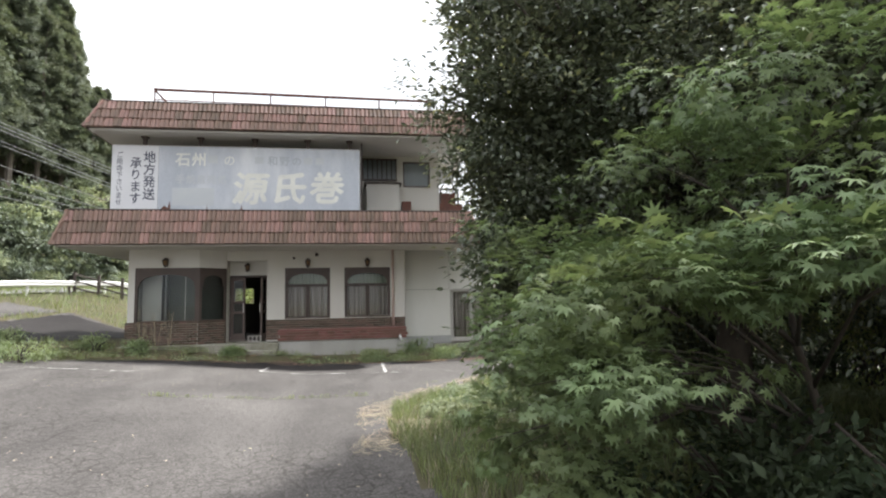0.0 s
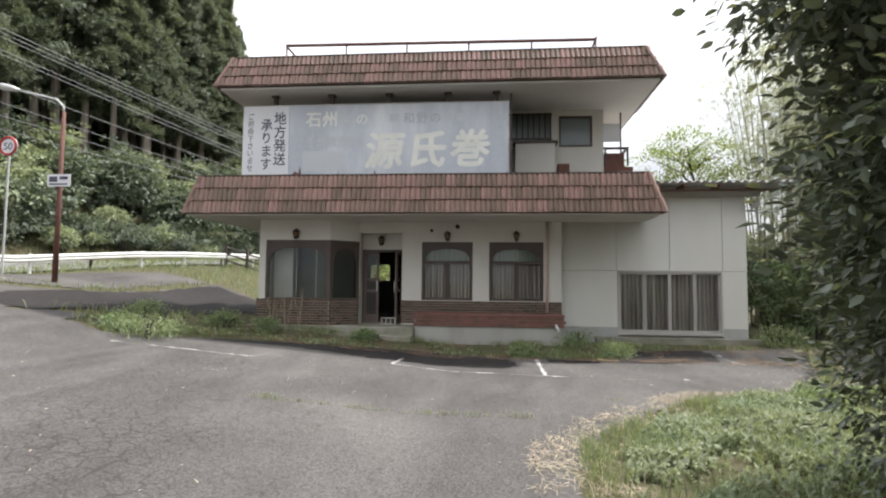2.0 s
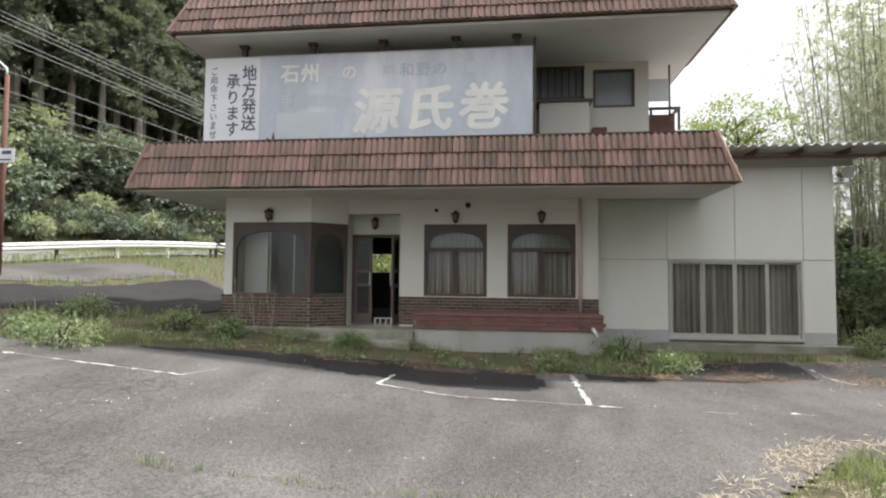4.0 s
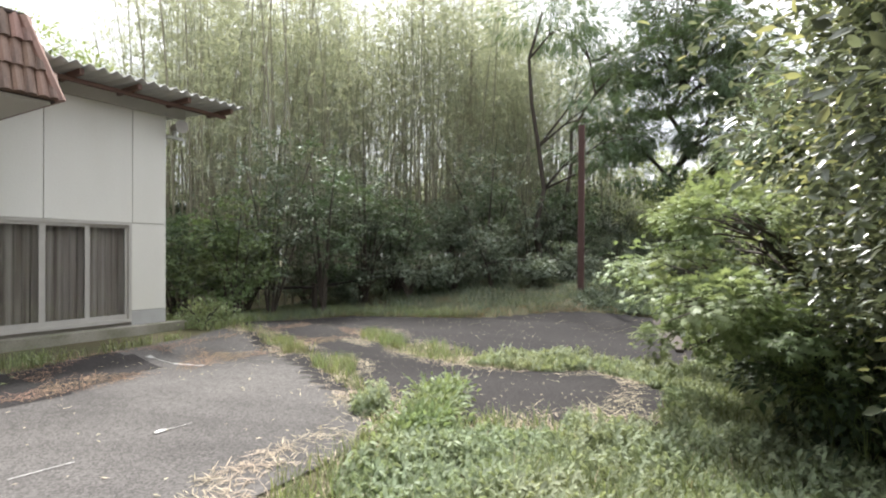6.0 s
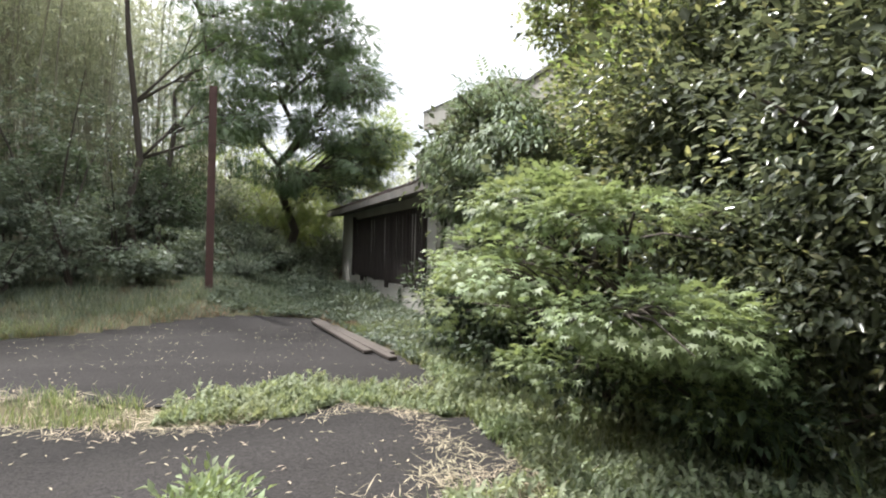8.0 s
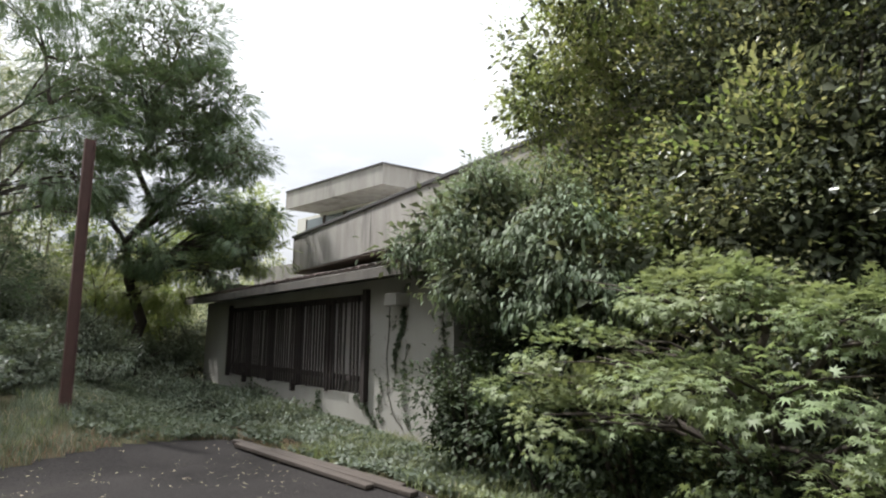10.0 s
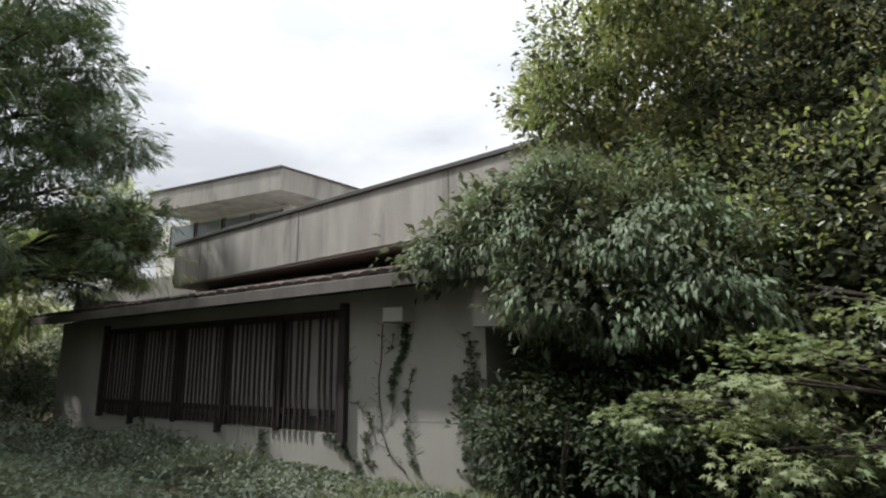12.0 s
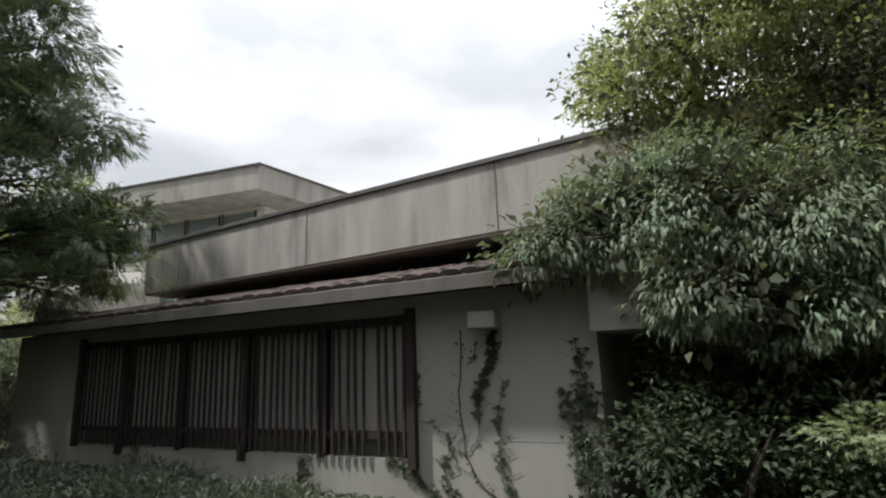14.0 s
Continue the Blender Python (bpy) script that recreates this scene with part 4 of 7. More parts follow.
part("shell", bm, M_CONCRETE, blk)


def lantern(x, y, z):
    t = thing("wall_lantern", (x, y, z), "black iron wall lantern with amber glass", "lantern", "front wall lanterns")
    part("back_plate", boxes((x - 0.05, x + 0.05, y - 0.02, y, z - 0.1, z + 0.14), bevel=0.01), M_IRON, t)
    part("arm", sweep([(x, y - 0.02, z + 0.1), (x, y - 0.08, z + 0.16), (x, y - 0.14, z + 0.13)], 0.014, 6), M_IRON, t)
    bm = bmesh.new()
    tube(bm, [(x, y - 0.14, z + 0.15), (x, y - 0.14, z + 0.12), (x, y - 0.14, z + 0.09), (x, y - 0.14, z + 0.06)], (0.012, 0.035, 0.085, 0.1), 8)
    part("cap", bm, M_IRON, t)
    bm = bmesh.new()
    tube(bm, [(x, y - 0.14, z + 0.06), (x, y - 0.14, z - 0.07)], (0.075, 0.05), 6)
    part("glass", bm, M_LAMP_GLASS, t, "amber glass")
    bm = bmesh.new()
    for k in range(6):
        a = 2 * math.pi * k / 6
        tube(bm, [(x + 0.08 * math.cos(a), y - 0.14 + 0.08 * math.sin(a), z + 0.06), (x + 0.053 * math.cos(a), y - 0.14 + 0.053 * math.sin(a), z - 0.075)], 0.008, 4)
    tube(bm, [(x, y - 0.14, z - 0.07), (x, y - 0.14, z - 0.1), (x, y - 0.14, z - 0.14)], (0.062, 0.045, 0.012), 8)
    part("cage", bm, M_IRON, t)


for x, y in ((-5.47, bay_y), (-3.33, door_y), (-1.42, WY), (0.45, WY)):
    lantern(x, y, 2.98 if y != door_y else 2.88)
for x, z, r in ((-1.15, 3.26, 0.06), (-1.86, 3.15, 0.04)):
    t = thing("wall_bell", (x, WY, z), "small dark round fitting on the white wall", "fitting")
    part("dome", tube(bmesh.new(), [(x, WY, z), (x, WY - 0.05, z), (x, WY - 0.08, z)], (r, r, r * 0.5), 10), M_IRON, t)

# big sign
SY = 17.22
sign = thing("shop_sign", (-3.4, SY, 4.45), "long faded blue-white shop sign with cream lettering above the eaves", "sign")
part("board", boxes((-5.75, 0.22, SY, SY + 0.05, 4.5, 6.52), bevel=0.006), M_SIGN, sign, "bleached blue board")
part("side_board", boxes((-7.06, -5.755, SY - 0.004, SY + 0.1, 4.5, 6.52), bevel=0.006), M_SIGN_WHITE, sign, "white side board")
part("edge_strip", boxes((-7.08, 0.24, SY - 0.006, SY + 0.02, 6.52, 6.54), (-7.08, 0.24, SY - 0.012, SY + 0.02, 4.47, 4.5), (0.22, 0.235, SY - 0.004, SY + 0.05, 4.5, 6.52)), M_ALU, sign)
for x in (-6.2, -4.6, -3.0, -1.4, -0.1):
    part("bracket", boxes((x - 0.05, x + 0.05, SY + 0.1, SY + 0.2, 4.4, 6.82), (x - 0.1, x + 0.1, SY + 0.05, SY + 0.2, 6.79, 6.835)), M_BROWN, sign)
for i in range(7):
    part("seam", boxes((-5.1 + i * 0.74, -5.09 + i * 0.74, SY - 0.003, SY, 4.52, 6.53)), M_SIGN_PALE, sign)


def lettering(text, x, z, size, mat, parent, wide=1.0, bold=0.0, lean=0.0):
    """Letters standing on the sign, from the built-in font, with their lower left corner at x, z."""
    cu = bpy.data.curves.new("letters", "FONT")
    cu.body, cu.size, cu.extrude, cu.resolution_u, cu.shear = text, size, 0.001, 2, lean
    tmp = new("letters", cu)
    bpy.context.view_layer.update()
    me = bpy.data.meshes.new_from_object(tmp.evaluated_get(bpy.context.evaluated_depsgraph_get()))
    bpy.data.objects.remove(tmp)
    me.materials.clear()
    me.materials.append(mat)
    me.transform(pose(x, SY - 0.005, z, 90) @ Matrix.Diagonal((wide, 1, 1, 1)))
    bm = bmesh.new()
    for k, (dx, dz) in enumerate(((0, 0), (1, 0), (-1, 0), (0, 1), (0, -1))):
        at = len(bm.verts)
        bm.from_mesh(me)
        bm.verts.ensure_lookup_table()
        for v in bm.verts[at:]:
            v.co += Vector((dx * bold, -0.0006 * k, dz * bold))
    return part("lettering", bm, mat, parent)


for k, ch in enumerate("地方発送"):
    lettering(ch, -6.18, 6.03 - k * 0.375, 0.38, M_SIGN_INK, sign, 0.92, 0.006)
for k, ch in enumerate("承ります"):
    lettering(ch, -6.55, 5.86 - k * 0.36, 0.36, M_SIGN_INK, sign, 0.92, 0.005)
for k, ch in enumerate("ご用命下さいませ"):
    lettering(ch, -6.93, 6.16 - k * 0.205, 0.205, M_SIGN_INK, sign, 0.9, 0.001)
for k, ch in enumerate("源氏巻"):
    lettering(ch, -3.66 + k * 1.15, 4.86 + 0.02 * k, 1.04, M_SIGN_CREAM, sign, 1.02, 0.034, 0.12)
for k, ch in enumerate("手焼直売処"):
    lettering(ch, -5.27 + k * 0.3, 5.4, 0.3, M_SIGN_PALE, sign, 0.95, 0.006)
lettering("の", -3.9, 5.98, 0.36, M_SIGN_CREAM, sign, 1.0, 0.004)
# lost lettering, left as bleached bars
for k, ch in enumerate("石州"):
    lettering(ch, -5.28 + k * 0.46, 5.96, 0.44, M_SIGN_CREAM, sign, 1.0, 0.012)
for k, ch in enumerate("和野の"):
    lettering(ch, -2.6 + k * 0.36, 6.0, 0.32, M_SIGN_FADED, sign, 1.0, 0.004)
for x0, z0, size, count in ((-4.36, 5.98, 0.36, 1), (-2.97, 6.0, 0.3, 1), (-1.5, 6.0, 0.3, 2)):
    for i in range(count):
        a = x0 + i * size * 1.18
        part("worn_bar", boxes((a, a + size * 0.84, SY - 0.0035, SY - 0.001, z0 + size * 0.1, z0 + size * 0.8), bevel=0.001), M_SIGN_PALE, sign)
part("worn_bar", boxes((-5.35, -4.15, SY - 0.0035, SY - 0.001, 4.7, 5.25)), M_SIGN_PALE, sign)
for x, h, w in ((-5.55, 0.2, 0.3), (-5.42, 0.33, 0.1), (-4.35, 0.22, 0.05), (-3.35, 0.22, 0.08), (-5.1, 0.05, 0.7), (-0.5, 0.06, 0.5)):
    bm = bmesh.new()
    prism(bm, [(x - w / 2, 4.505), (x + w / 2, 4.505), (x + w * 0.3, 4.505 + h * 0.6), (x, 4.505 + h), (x - w * 0.35, 4.505 + h * 0.5)], SY - 0.004, SY - 0.001)
    part("rust_stain", bm, M_RUST, sign, "rust stain at the lower edge")

# ---- annex ----
A_BASE = 0.32
annex = thing("annex_building", (4.2, 20, 0.1), "single-storey white panelled annex with a corrugated roof", "building", kind="structure")


def panel(x0, x1, z0, z1):
    part("panel", boxes((x0 + 0.006, x1 - 0.006, ann_y, ann_y + 0.04, z0 + 0.006, z1 - 0.006), bevel=0.003), M_PANEL, annex)


part("wall", boxes((X_R, 3.24, ann_y + 0.03, ann_y + 0.16, 0.1, 4.12), (5.97, X_AN - 0.01, ann_y + 0.03, ann_y + 0.16, 0.1, 4.12), (3.24, 5.97, ann_y + 0.03, ann_y + 0.16, 2.1, 4.12), (3.24, 5.97, ann_y + 0.03, ann_y + 0.16, 0.1, 0.36),
                   (X_AN - 0.16, X_AN - 0.01, ann_y + 0.16, 25, 0.1, 4.12), (X_R, X_AN, 24.85, 25, 0.1, 4.12)), M_MORTAR, annex)
for a, b in ((X_R, 3.2), (3.2, 4.62), (4.62, 6.0), (6.0, X_AN)):
    panel(a, b, 2.1, 4.12)
panel(X_R, 3.23, 0.55, 2.1)
panel(5.98, X_AN, 0.55, 2.1)
part("panel", boxes((X_AN - 0.01, X_AN + 0.02, ann_y, 25, 0.3, 4.12)), M_PANEL, annex)
part("plinth", boxes((X_R, 3.23, ann_y - 0.012, ann_y + 0.03, 0.1, 0.55), (5.98, X_AN + 0.012, ann_y - 0.012, ann_y + 0.03, 0.1, 0.55)), M_BASE, annex, "grey rendered plinth")
part("footing", boxes((2.6, 6.9, ann_y - 0.25, ann_y - 0.012, 0.0, 0.3)), M_STEP, annex, "mossy concrete footing")
aw = part("window", boxes((3.23, 5.98, ann_y - 0.02, ann_y + 0.1, 2.05, 2.1), (3.23, 5.98, ann_y - 0.02, ann_y + 0.1, 0.36, 0.42), (3.23, 3.28, ann_y - 0.02, ann_y + 0.1, 0.42, 2.05), (5.93, 5.98, ann_y - 0.02, ann_y + 0.1, 0.42, 2.05)), M_ALU, annex, "wide four-leaf aluminium window with closed striped curtains")
for i in range(4):
    a, b = 3.28 + i * 0.6625, 3.28 + (i + 1) * 0.6625
    yy = ann_y + (0.0 if i in (1, 2) else 0.03)
    s = part("sash", boxes((a, a + 0.045, yy, yy + 0.035, 0.42, 2.05), (b - 0.045, b, yy, yy + 0.035, 0.42, 2.05), (a + 0.045, b - 0.045, yy, yy + 0.035, 0.42, 0.5), (a + 0.045, b - 0.045, yy, yy + 0.035, 2.0, 2.05)), M_ALU, aw)
    p = part("pane", boxes((a + 0.045, b - 0.045, yy + 0.014, yy + 0.019, 0.5, 2.0)), M_GLASS, s)
    p.visible_shadow = False
    part("curtain", pleats(a, b + 0.01, 0.42, 2.06, ann_y + 0.14, 6, 0.03), M_CURTAIN, aw, "faded brown striped curtain")
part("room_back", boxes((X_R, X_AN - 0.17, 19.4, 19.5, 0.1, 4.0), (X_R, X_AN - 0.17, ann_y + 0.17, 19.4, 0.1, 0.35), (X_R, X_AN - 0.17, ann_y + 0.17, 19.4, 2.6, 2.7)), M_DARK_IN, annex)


def corrugated(x0, x1, y0, y1, z0, z1, pitch):
    """A wavy roof sheet with a real thickness."""
    bm = bmesh.new()
    n = int((x1 - x0) / pitch * 6)
    cols = []
    for i in range(n + 1):
        x = x0 + (x1 - x0) * i / n
        w = 0.035 * math.cos(2 * math.pi * (x - x0) / pitch)
        cols.append([bm.verts.new(p) for p in ((x, y0, z0 + w), (x, y1, z1 + w), (x, y1, z1 + w - 0.012), (x, y0, z0 + w - 0.012))])
    for a, b in zip(cols, cols[1:]):
        for k in range(4):
            bm.faces.new((a[k], b[k], b[(k + 1) % 4], a[(k + 1) % 4]))
    bmesh.ops.recalc_face_normals(bm, faces=bm.faces[:])
    return bm


part("roof", corrugated(3.5, 7.75, 17.55, 25.2, 4.42, 4.75, 0.2), M_CORR, annex, "grey corrugated roof sheets", True)
part("rafter", boxes(*[(3.9 + i * 0.9, 3.96 + i * 0.9, 17.65, ann_y + 0.03, 4.28, 4.37) for i in range(5)], (3.5, 7.6, 17.9, 17.98, 4.22, 4.28)), M_FASCIA, annex)
part("fascia", boxes((X_R, 7.0, ann_y - 0.03, ann_y + 0.03, 4.12, 4.4)), M_CORR, annex)
unit = thing("wall_speaker", (6.8, ann_y, 3.85), "pale weathered horn speaker bracketed to the annex corner", "loudspeaker")
part("horn", tube(bmesh.new(), [(6.78, ann_y + 0.05, 3.93), (6.78, ann_y - 0.1, 3.93), (6.78, ann_y - 0.25, 3.93)], (0.05, 0.07, 0.13), 10), M_CONCRETE, unit)
part("bracket", boxes((6.62, 6.95, ann_y - 0.04, ann_y + 0.02, 3.72, 3.77), (6.75, 6.8, ann_y - 0.04, ann_y, 3.77, 3.9)), M_GALV, unit)

# ---- the concrete building with the slatted window ----
hall = thing("concrete_building", (12.1, 8.42, 0.0), "abandoned low concrete building with tiled eaves and a parapet", "building", kind="structure", turn=6.2)
LOCAL.add(hall.name)
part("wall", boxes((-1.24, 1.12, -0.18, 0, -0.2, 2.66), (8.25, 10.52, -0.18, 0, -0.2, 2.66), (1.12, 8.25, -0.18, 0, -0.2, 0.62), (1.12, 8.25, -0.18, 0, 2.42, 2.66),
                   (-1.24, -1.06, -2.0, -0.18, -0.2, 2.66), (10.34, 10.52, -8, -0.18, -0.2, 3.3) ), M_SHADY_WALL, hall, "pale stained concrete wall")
part("clerestory_board", boxes((-1.2, 10.3, -3.75, -3.65, 2.5, 3.86), (-1.2, 10.3, -0.3, -0.2, 2.5, 2.72)), M_CLERESTORY, hall, "brown board under the parapet")
part("wall_joint", boxes((-1.24, 1.06, 0.0, 0.003, 0.872, 0.88), (8.35, 10.5, 0.0, 0.003, 0.872, 0.88)), M_BASE, hall)
slats = part("slatted_window", boxes((1.1, 8.25, 0.0, 0.034, 2.3, 2.42), (1.1, 8.25, 0.0, 0.034, 0.86, 0.95), (1.06, 1.17, 0.0, 0.1, 0.52, 2.5), (8.18, 8.27, 0.0, 0.1, 0.6, 2.5)), M_DARKWOOD, hall, "long window behind dark wooden slats")
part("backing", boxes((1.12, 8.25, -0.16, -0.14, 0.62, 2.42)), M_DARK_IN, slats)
rnd = random.Random(8)
for i in range(5):
    part("board", boxes((1.22 + i * 1.45, 1.22 + i * 1.45 + 1.2, -0.06, -0.045, 0.95, 2.3)), M_PALEWOOD, slats, "pale sliding board behind the slats")
sl = finish(boxes((-0.021, 0.021, -0.014, 0.014, 0, 1.72), bevel=0.004), "slat", M_DARKWOOD)
for i in range(55):
    if i in (4,):
        continue
    piece("slat", sl, pose(1.24 + i * 0.1255, 0.05, 0.67 + rnd.uniform(-0.03, 0.01), rnd.uniform(-0.5, 0.5), rnd.uniform(-0.6, 0.6), 0), slats)
for x in (2.6, 4.05, 5.5, 6.95):
    part("stud", boxes((x - 0.06, x + 0.06, -0.1, 0.02, 0.6, 2.42)), M_DARKWOOD, slats)
for x in (4.05, 6.95):
    part("foot", boxes((x - 0.035, x + 0.035, 0.0, 0.1, 0.5, 0.74)), M_DARKWOOD, slats)
# the hood takes the same shade-darkened grey
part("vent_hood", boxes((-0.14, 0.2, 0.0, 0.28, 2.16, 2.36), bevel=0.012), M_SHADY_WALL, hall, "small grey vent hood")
bm = bmesh.new()
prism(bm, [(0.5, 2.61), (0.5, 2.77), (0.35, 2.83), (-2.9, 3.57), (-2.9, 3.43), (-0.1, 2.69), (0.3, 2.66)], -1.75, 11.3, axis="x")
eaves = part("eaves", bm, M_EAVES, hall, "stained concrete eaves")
bm = bmesh.new()
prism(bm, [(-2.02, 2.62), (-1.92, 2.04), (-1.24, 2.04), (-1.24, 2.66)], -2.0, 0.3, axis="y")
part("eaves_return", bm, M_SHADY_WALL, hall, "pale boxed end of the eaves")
tl = bmesh.new()
for k in range(4):
    a0, a1 = math.pi * k / 4, math.pi * (k + 1) / 4
    q = [(0.13 * math.cos(a0), 0, 0.03 * math.sin(a0)), (0.13 * math.cos(a1), 0, 0.03 * math.sin(a1)), (0.13 * math.cos(a1), -0.36, 0.03 * math.sin(a1)), (0.13 * math.cos(a0), -0.36, 0.03 * math.sin(a0))]
    tl.faces.new([tl.verts.new(p) for p in q])
    tl.faces.new([tl.verts.new(p) for p in (q[0], q[1], (q[1][0], 0, -0.03), (q[0][0], 0, -0.03))])
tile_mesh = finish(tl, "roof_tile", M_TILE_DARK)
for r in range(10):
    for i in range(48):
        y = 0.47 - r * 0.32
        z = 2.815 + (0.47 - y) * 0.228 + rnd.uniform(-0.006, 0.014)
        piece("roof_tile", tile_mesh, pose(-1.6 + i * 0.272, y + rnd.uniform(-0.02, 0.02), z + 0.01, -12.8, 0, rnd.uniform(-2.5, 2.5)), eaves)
M_PAR = Matrix.Translation((0.65, -2.133, 0)) @ Matrix.Rotation(radians(-4.45), 4, "Z")


def turned(*rows, bevel=0.0):
    bm = bmesh.new()
    for r in rows:
        box(bm, *r, bevel=bevel, m=M_PAR)
    return bm


band = part("parapet", turned((-8.0, 10.4, -0.35, 0, 3.925, 5.15)), M_BAND, hall, "rain-streaked concrete parapet")
part("parapet_cap", turned((-8.0, 10.45, -0.4, 0.05, 5.15, 5.24), bevel=0.008), M_CAP, band, "dark metal capping")
for x in (0.0, 4.455, 8.9):
    part("joint", turned((x - 0.012, x + 0.012, 0.001, 0.006, 3.925, 5.15)), M_DARK_IN, band)
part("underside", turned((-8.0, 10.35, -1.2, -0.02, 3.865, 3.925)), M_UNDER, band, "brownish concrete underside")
# near-black wall paints in the shaded gap below the parapet
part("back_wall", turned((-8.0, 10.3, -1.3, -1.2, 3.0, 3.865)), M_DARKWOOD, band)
part("parapet", turned((10.05, 10.4, -7.0, -0.35, 3.925, 5.15)), M_BAND, hall)
part("roof_deck", turned((-8.0, 10.05, -7.0, -0.35, 4.3, 4.45)), M_CORR, hall)
# upper storey set back behind the parapet
up = thing("upper_house", (23.4, 3.15, 0.0), "grey concrete upper storey with a deep overhanging flat roof", "building", kind="structure")
LOCAL.add(up.name)
DX, DY = math.cos(radians(15)), math.sin(radians(15))
bm = bmesh.new()
prism(bm, [(0, 0), (7.0 * DX, 7.0 * DY), (7.0 * DX, 7.0 * DY - 9), (0, -9)], 7.78, 8.62, axis="z")
part("fascia", bm, M_BAND, up, "stained concrete fascia")
bm = bmesh.new()
prism(bm, [(-0.05, 0.05), (7.0 * DX, 7.0 * DY + 0.05), (7.0 * DX, 7.0 * DY - 9), (-0.05, -9)], 8.62, 8.68, axis="z")
part("cap", bm, M_CAP, up, "dark metal capping")
M_UP = pose(0, 0, 0, 0, 0, 15)


def upper(*rows):
    bm = bmesh.new()
    for r in rows:
        box(bm, *r, m=M_UP)
    return bm


part("wall", upper((1.0, 8.5, -7.5, -1.7, 3.0, 7.78)), M_PANEL, up, "pale upper wall")
for i in range(4):
    w = part("window", upper((1.4 + i * 1.6, 2.8 + i * 1.6, -1.7, -1.66, 6.3, 7.6)), M_UPWIN, up)
    part("frame", upper((1.35 + i * 1.6, 1.4 + i * 1.6, -1.7, -1.63, 6.25, 7.65), (2.8 + i * 1.6, 2.85 + i * 1.6, -1.7, -1.63, 6.25, 7.65), (1.4 + i * 1.6, 2.8 + i * 1.6, -1.7, -1.63, 6.25, 6.3)), M_BROWN, w)
part("lower_wall", upper((-0.3, 8.5, -1.65, 0.6, 0, 3.4), (-0.3, 0.4, -1.65, 0.6, 3.4, 4.9), (3.4, 8.5, -1.65, 0.6, 3.4, 4.9), (0.4, 3.4, -1.65, 0.4, 3.4, 4.9)), M_CONCRETE, up)
lw = part("window", upper((0.4, 3.4, 0.44, 0.48, 3.4, 4.8)), M_UPWIN, up, "low window with white frames")
for i in range(5):
    part("frame", upper((0.4 + i * 0.735, 0.46 + i * 0.735, 0.48, 0.56, 3.4, 4.8)), M_SIGN_WHITE, lw)

# ---- loose things on the lot ----
post = thing("steel_post", (15.1, 13.0, gz(15.1, 13.0)), "leaning rusty red steel post at the grove's edge", "post")
bm = prism(bmesh.new(), [(-0.075, -0.08), (0.075, -0.08), (0.075, -0.066), (0.007, -0.066), (0.007, 0.066), (0.075, 0.066), (0.075, 0.08), (-0.075, 0.08), (-0.075, 0.066), (-0.007, 0.066), (-0.007, -0.066), (-0.075, -0.066)], 0, 4.75, axis="z")
bmesh.ops.transform(bm, matrix=pose(14.75, 12.95, 0.3, 0, 5.5, 8), verts=bm.verts[:])
part("beam", bm, M_POST, post)
plk = thing("timber_beam", (11.2, 10.3, 0.1), "long weathered timbers lying along the asphalt edge", "timber")
for dx, dy, a, L in ((0, 0, 13.4, 3.9), (0.1, 0.15, 12.4, 3.1), (-0.35, -0.15, 14.2, 2.6)):
    bm = bmesh.new()
    box(bm, -L / 2, L / 2, -0.06, 0.06, 0, 0.05, bevel=0.008, m=pose(11.2 + dx, 10.3 + dy, 0.05, 0, -0.5, a))
    part("beam", bm, M_OLDWOOD, plk)

# ---- roadside ----
def road_line(t):
    """The road's near edge, t from 0 to 1."""
    return -19.5 + 6.2 * t + 0.8 * t * t, 14.0 + 22.0 * t


bm = bmesh.new()
prev = None
for i in range(40):
    t = -1.0 + i / 13
    x, y = road_line(t)
    q = []
    for off in (0.4, 2.6, 5.4):
        xx, yy = x - off, y + off * 0.3
        q.append(bm.verts.new((xx, yy, max(gz(xx + 0.5, yy), gz(xx, yy)) + 0.06)))
    if prev:
        for k in range(2):
            bm.faces.new((prev[k], prev[k + 1], q[k + 1], q[k]))
    prev = q
solo("road", bm, M_ROAD, "grey country road behind the guard rail", "road", kind="structure", smooth=True)

guard = thing("guard_rail", (*road_line(0.4), 1.5), "white steel guard rail with dark posts along the road", "guard rail")
for seg in range(7):
    bm = bmesh.new()
    cols = []
    for i in range(9):
        t = -0.45 + (seg + i / 8) * 0.2
        x, y = road_line(t)
        z = gz(x, y) + 0.43
        prof = ((0, 0), (-0.05, 0.045), (-0.05, 0.1), (0.01, 0.135), (-0.05, 0.17), (-0.05, 0.225), (0, 0.27))
        cols.append([bm.verts.new((x - d + 0.06, y, z + h)) for d, h in prof])
    for a, b in zip(cols, cols[1:]):
        for k in range(6):
            bm.faces.new((a[k], b[k], b[k + 1], a[k + 1]))
    part("rail", bm, M_RAIL, guard)
for i in range(15):
    x, y = road_line(-0.45 + i * 0.1)
    z = gz(x, y)
    part("post", sweep([(x - 0.06, y, z - 0.1), (x - 0.06, y, z + 0.74)], 0.06, 8), M_RAIL if i % 3 else M_OLDWOOD, guard)

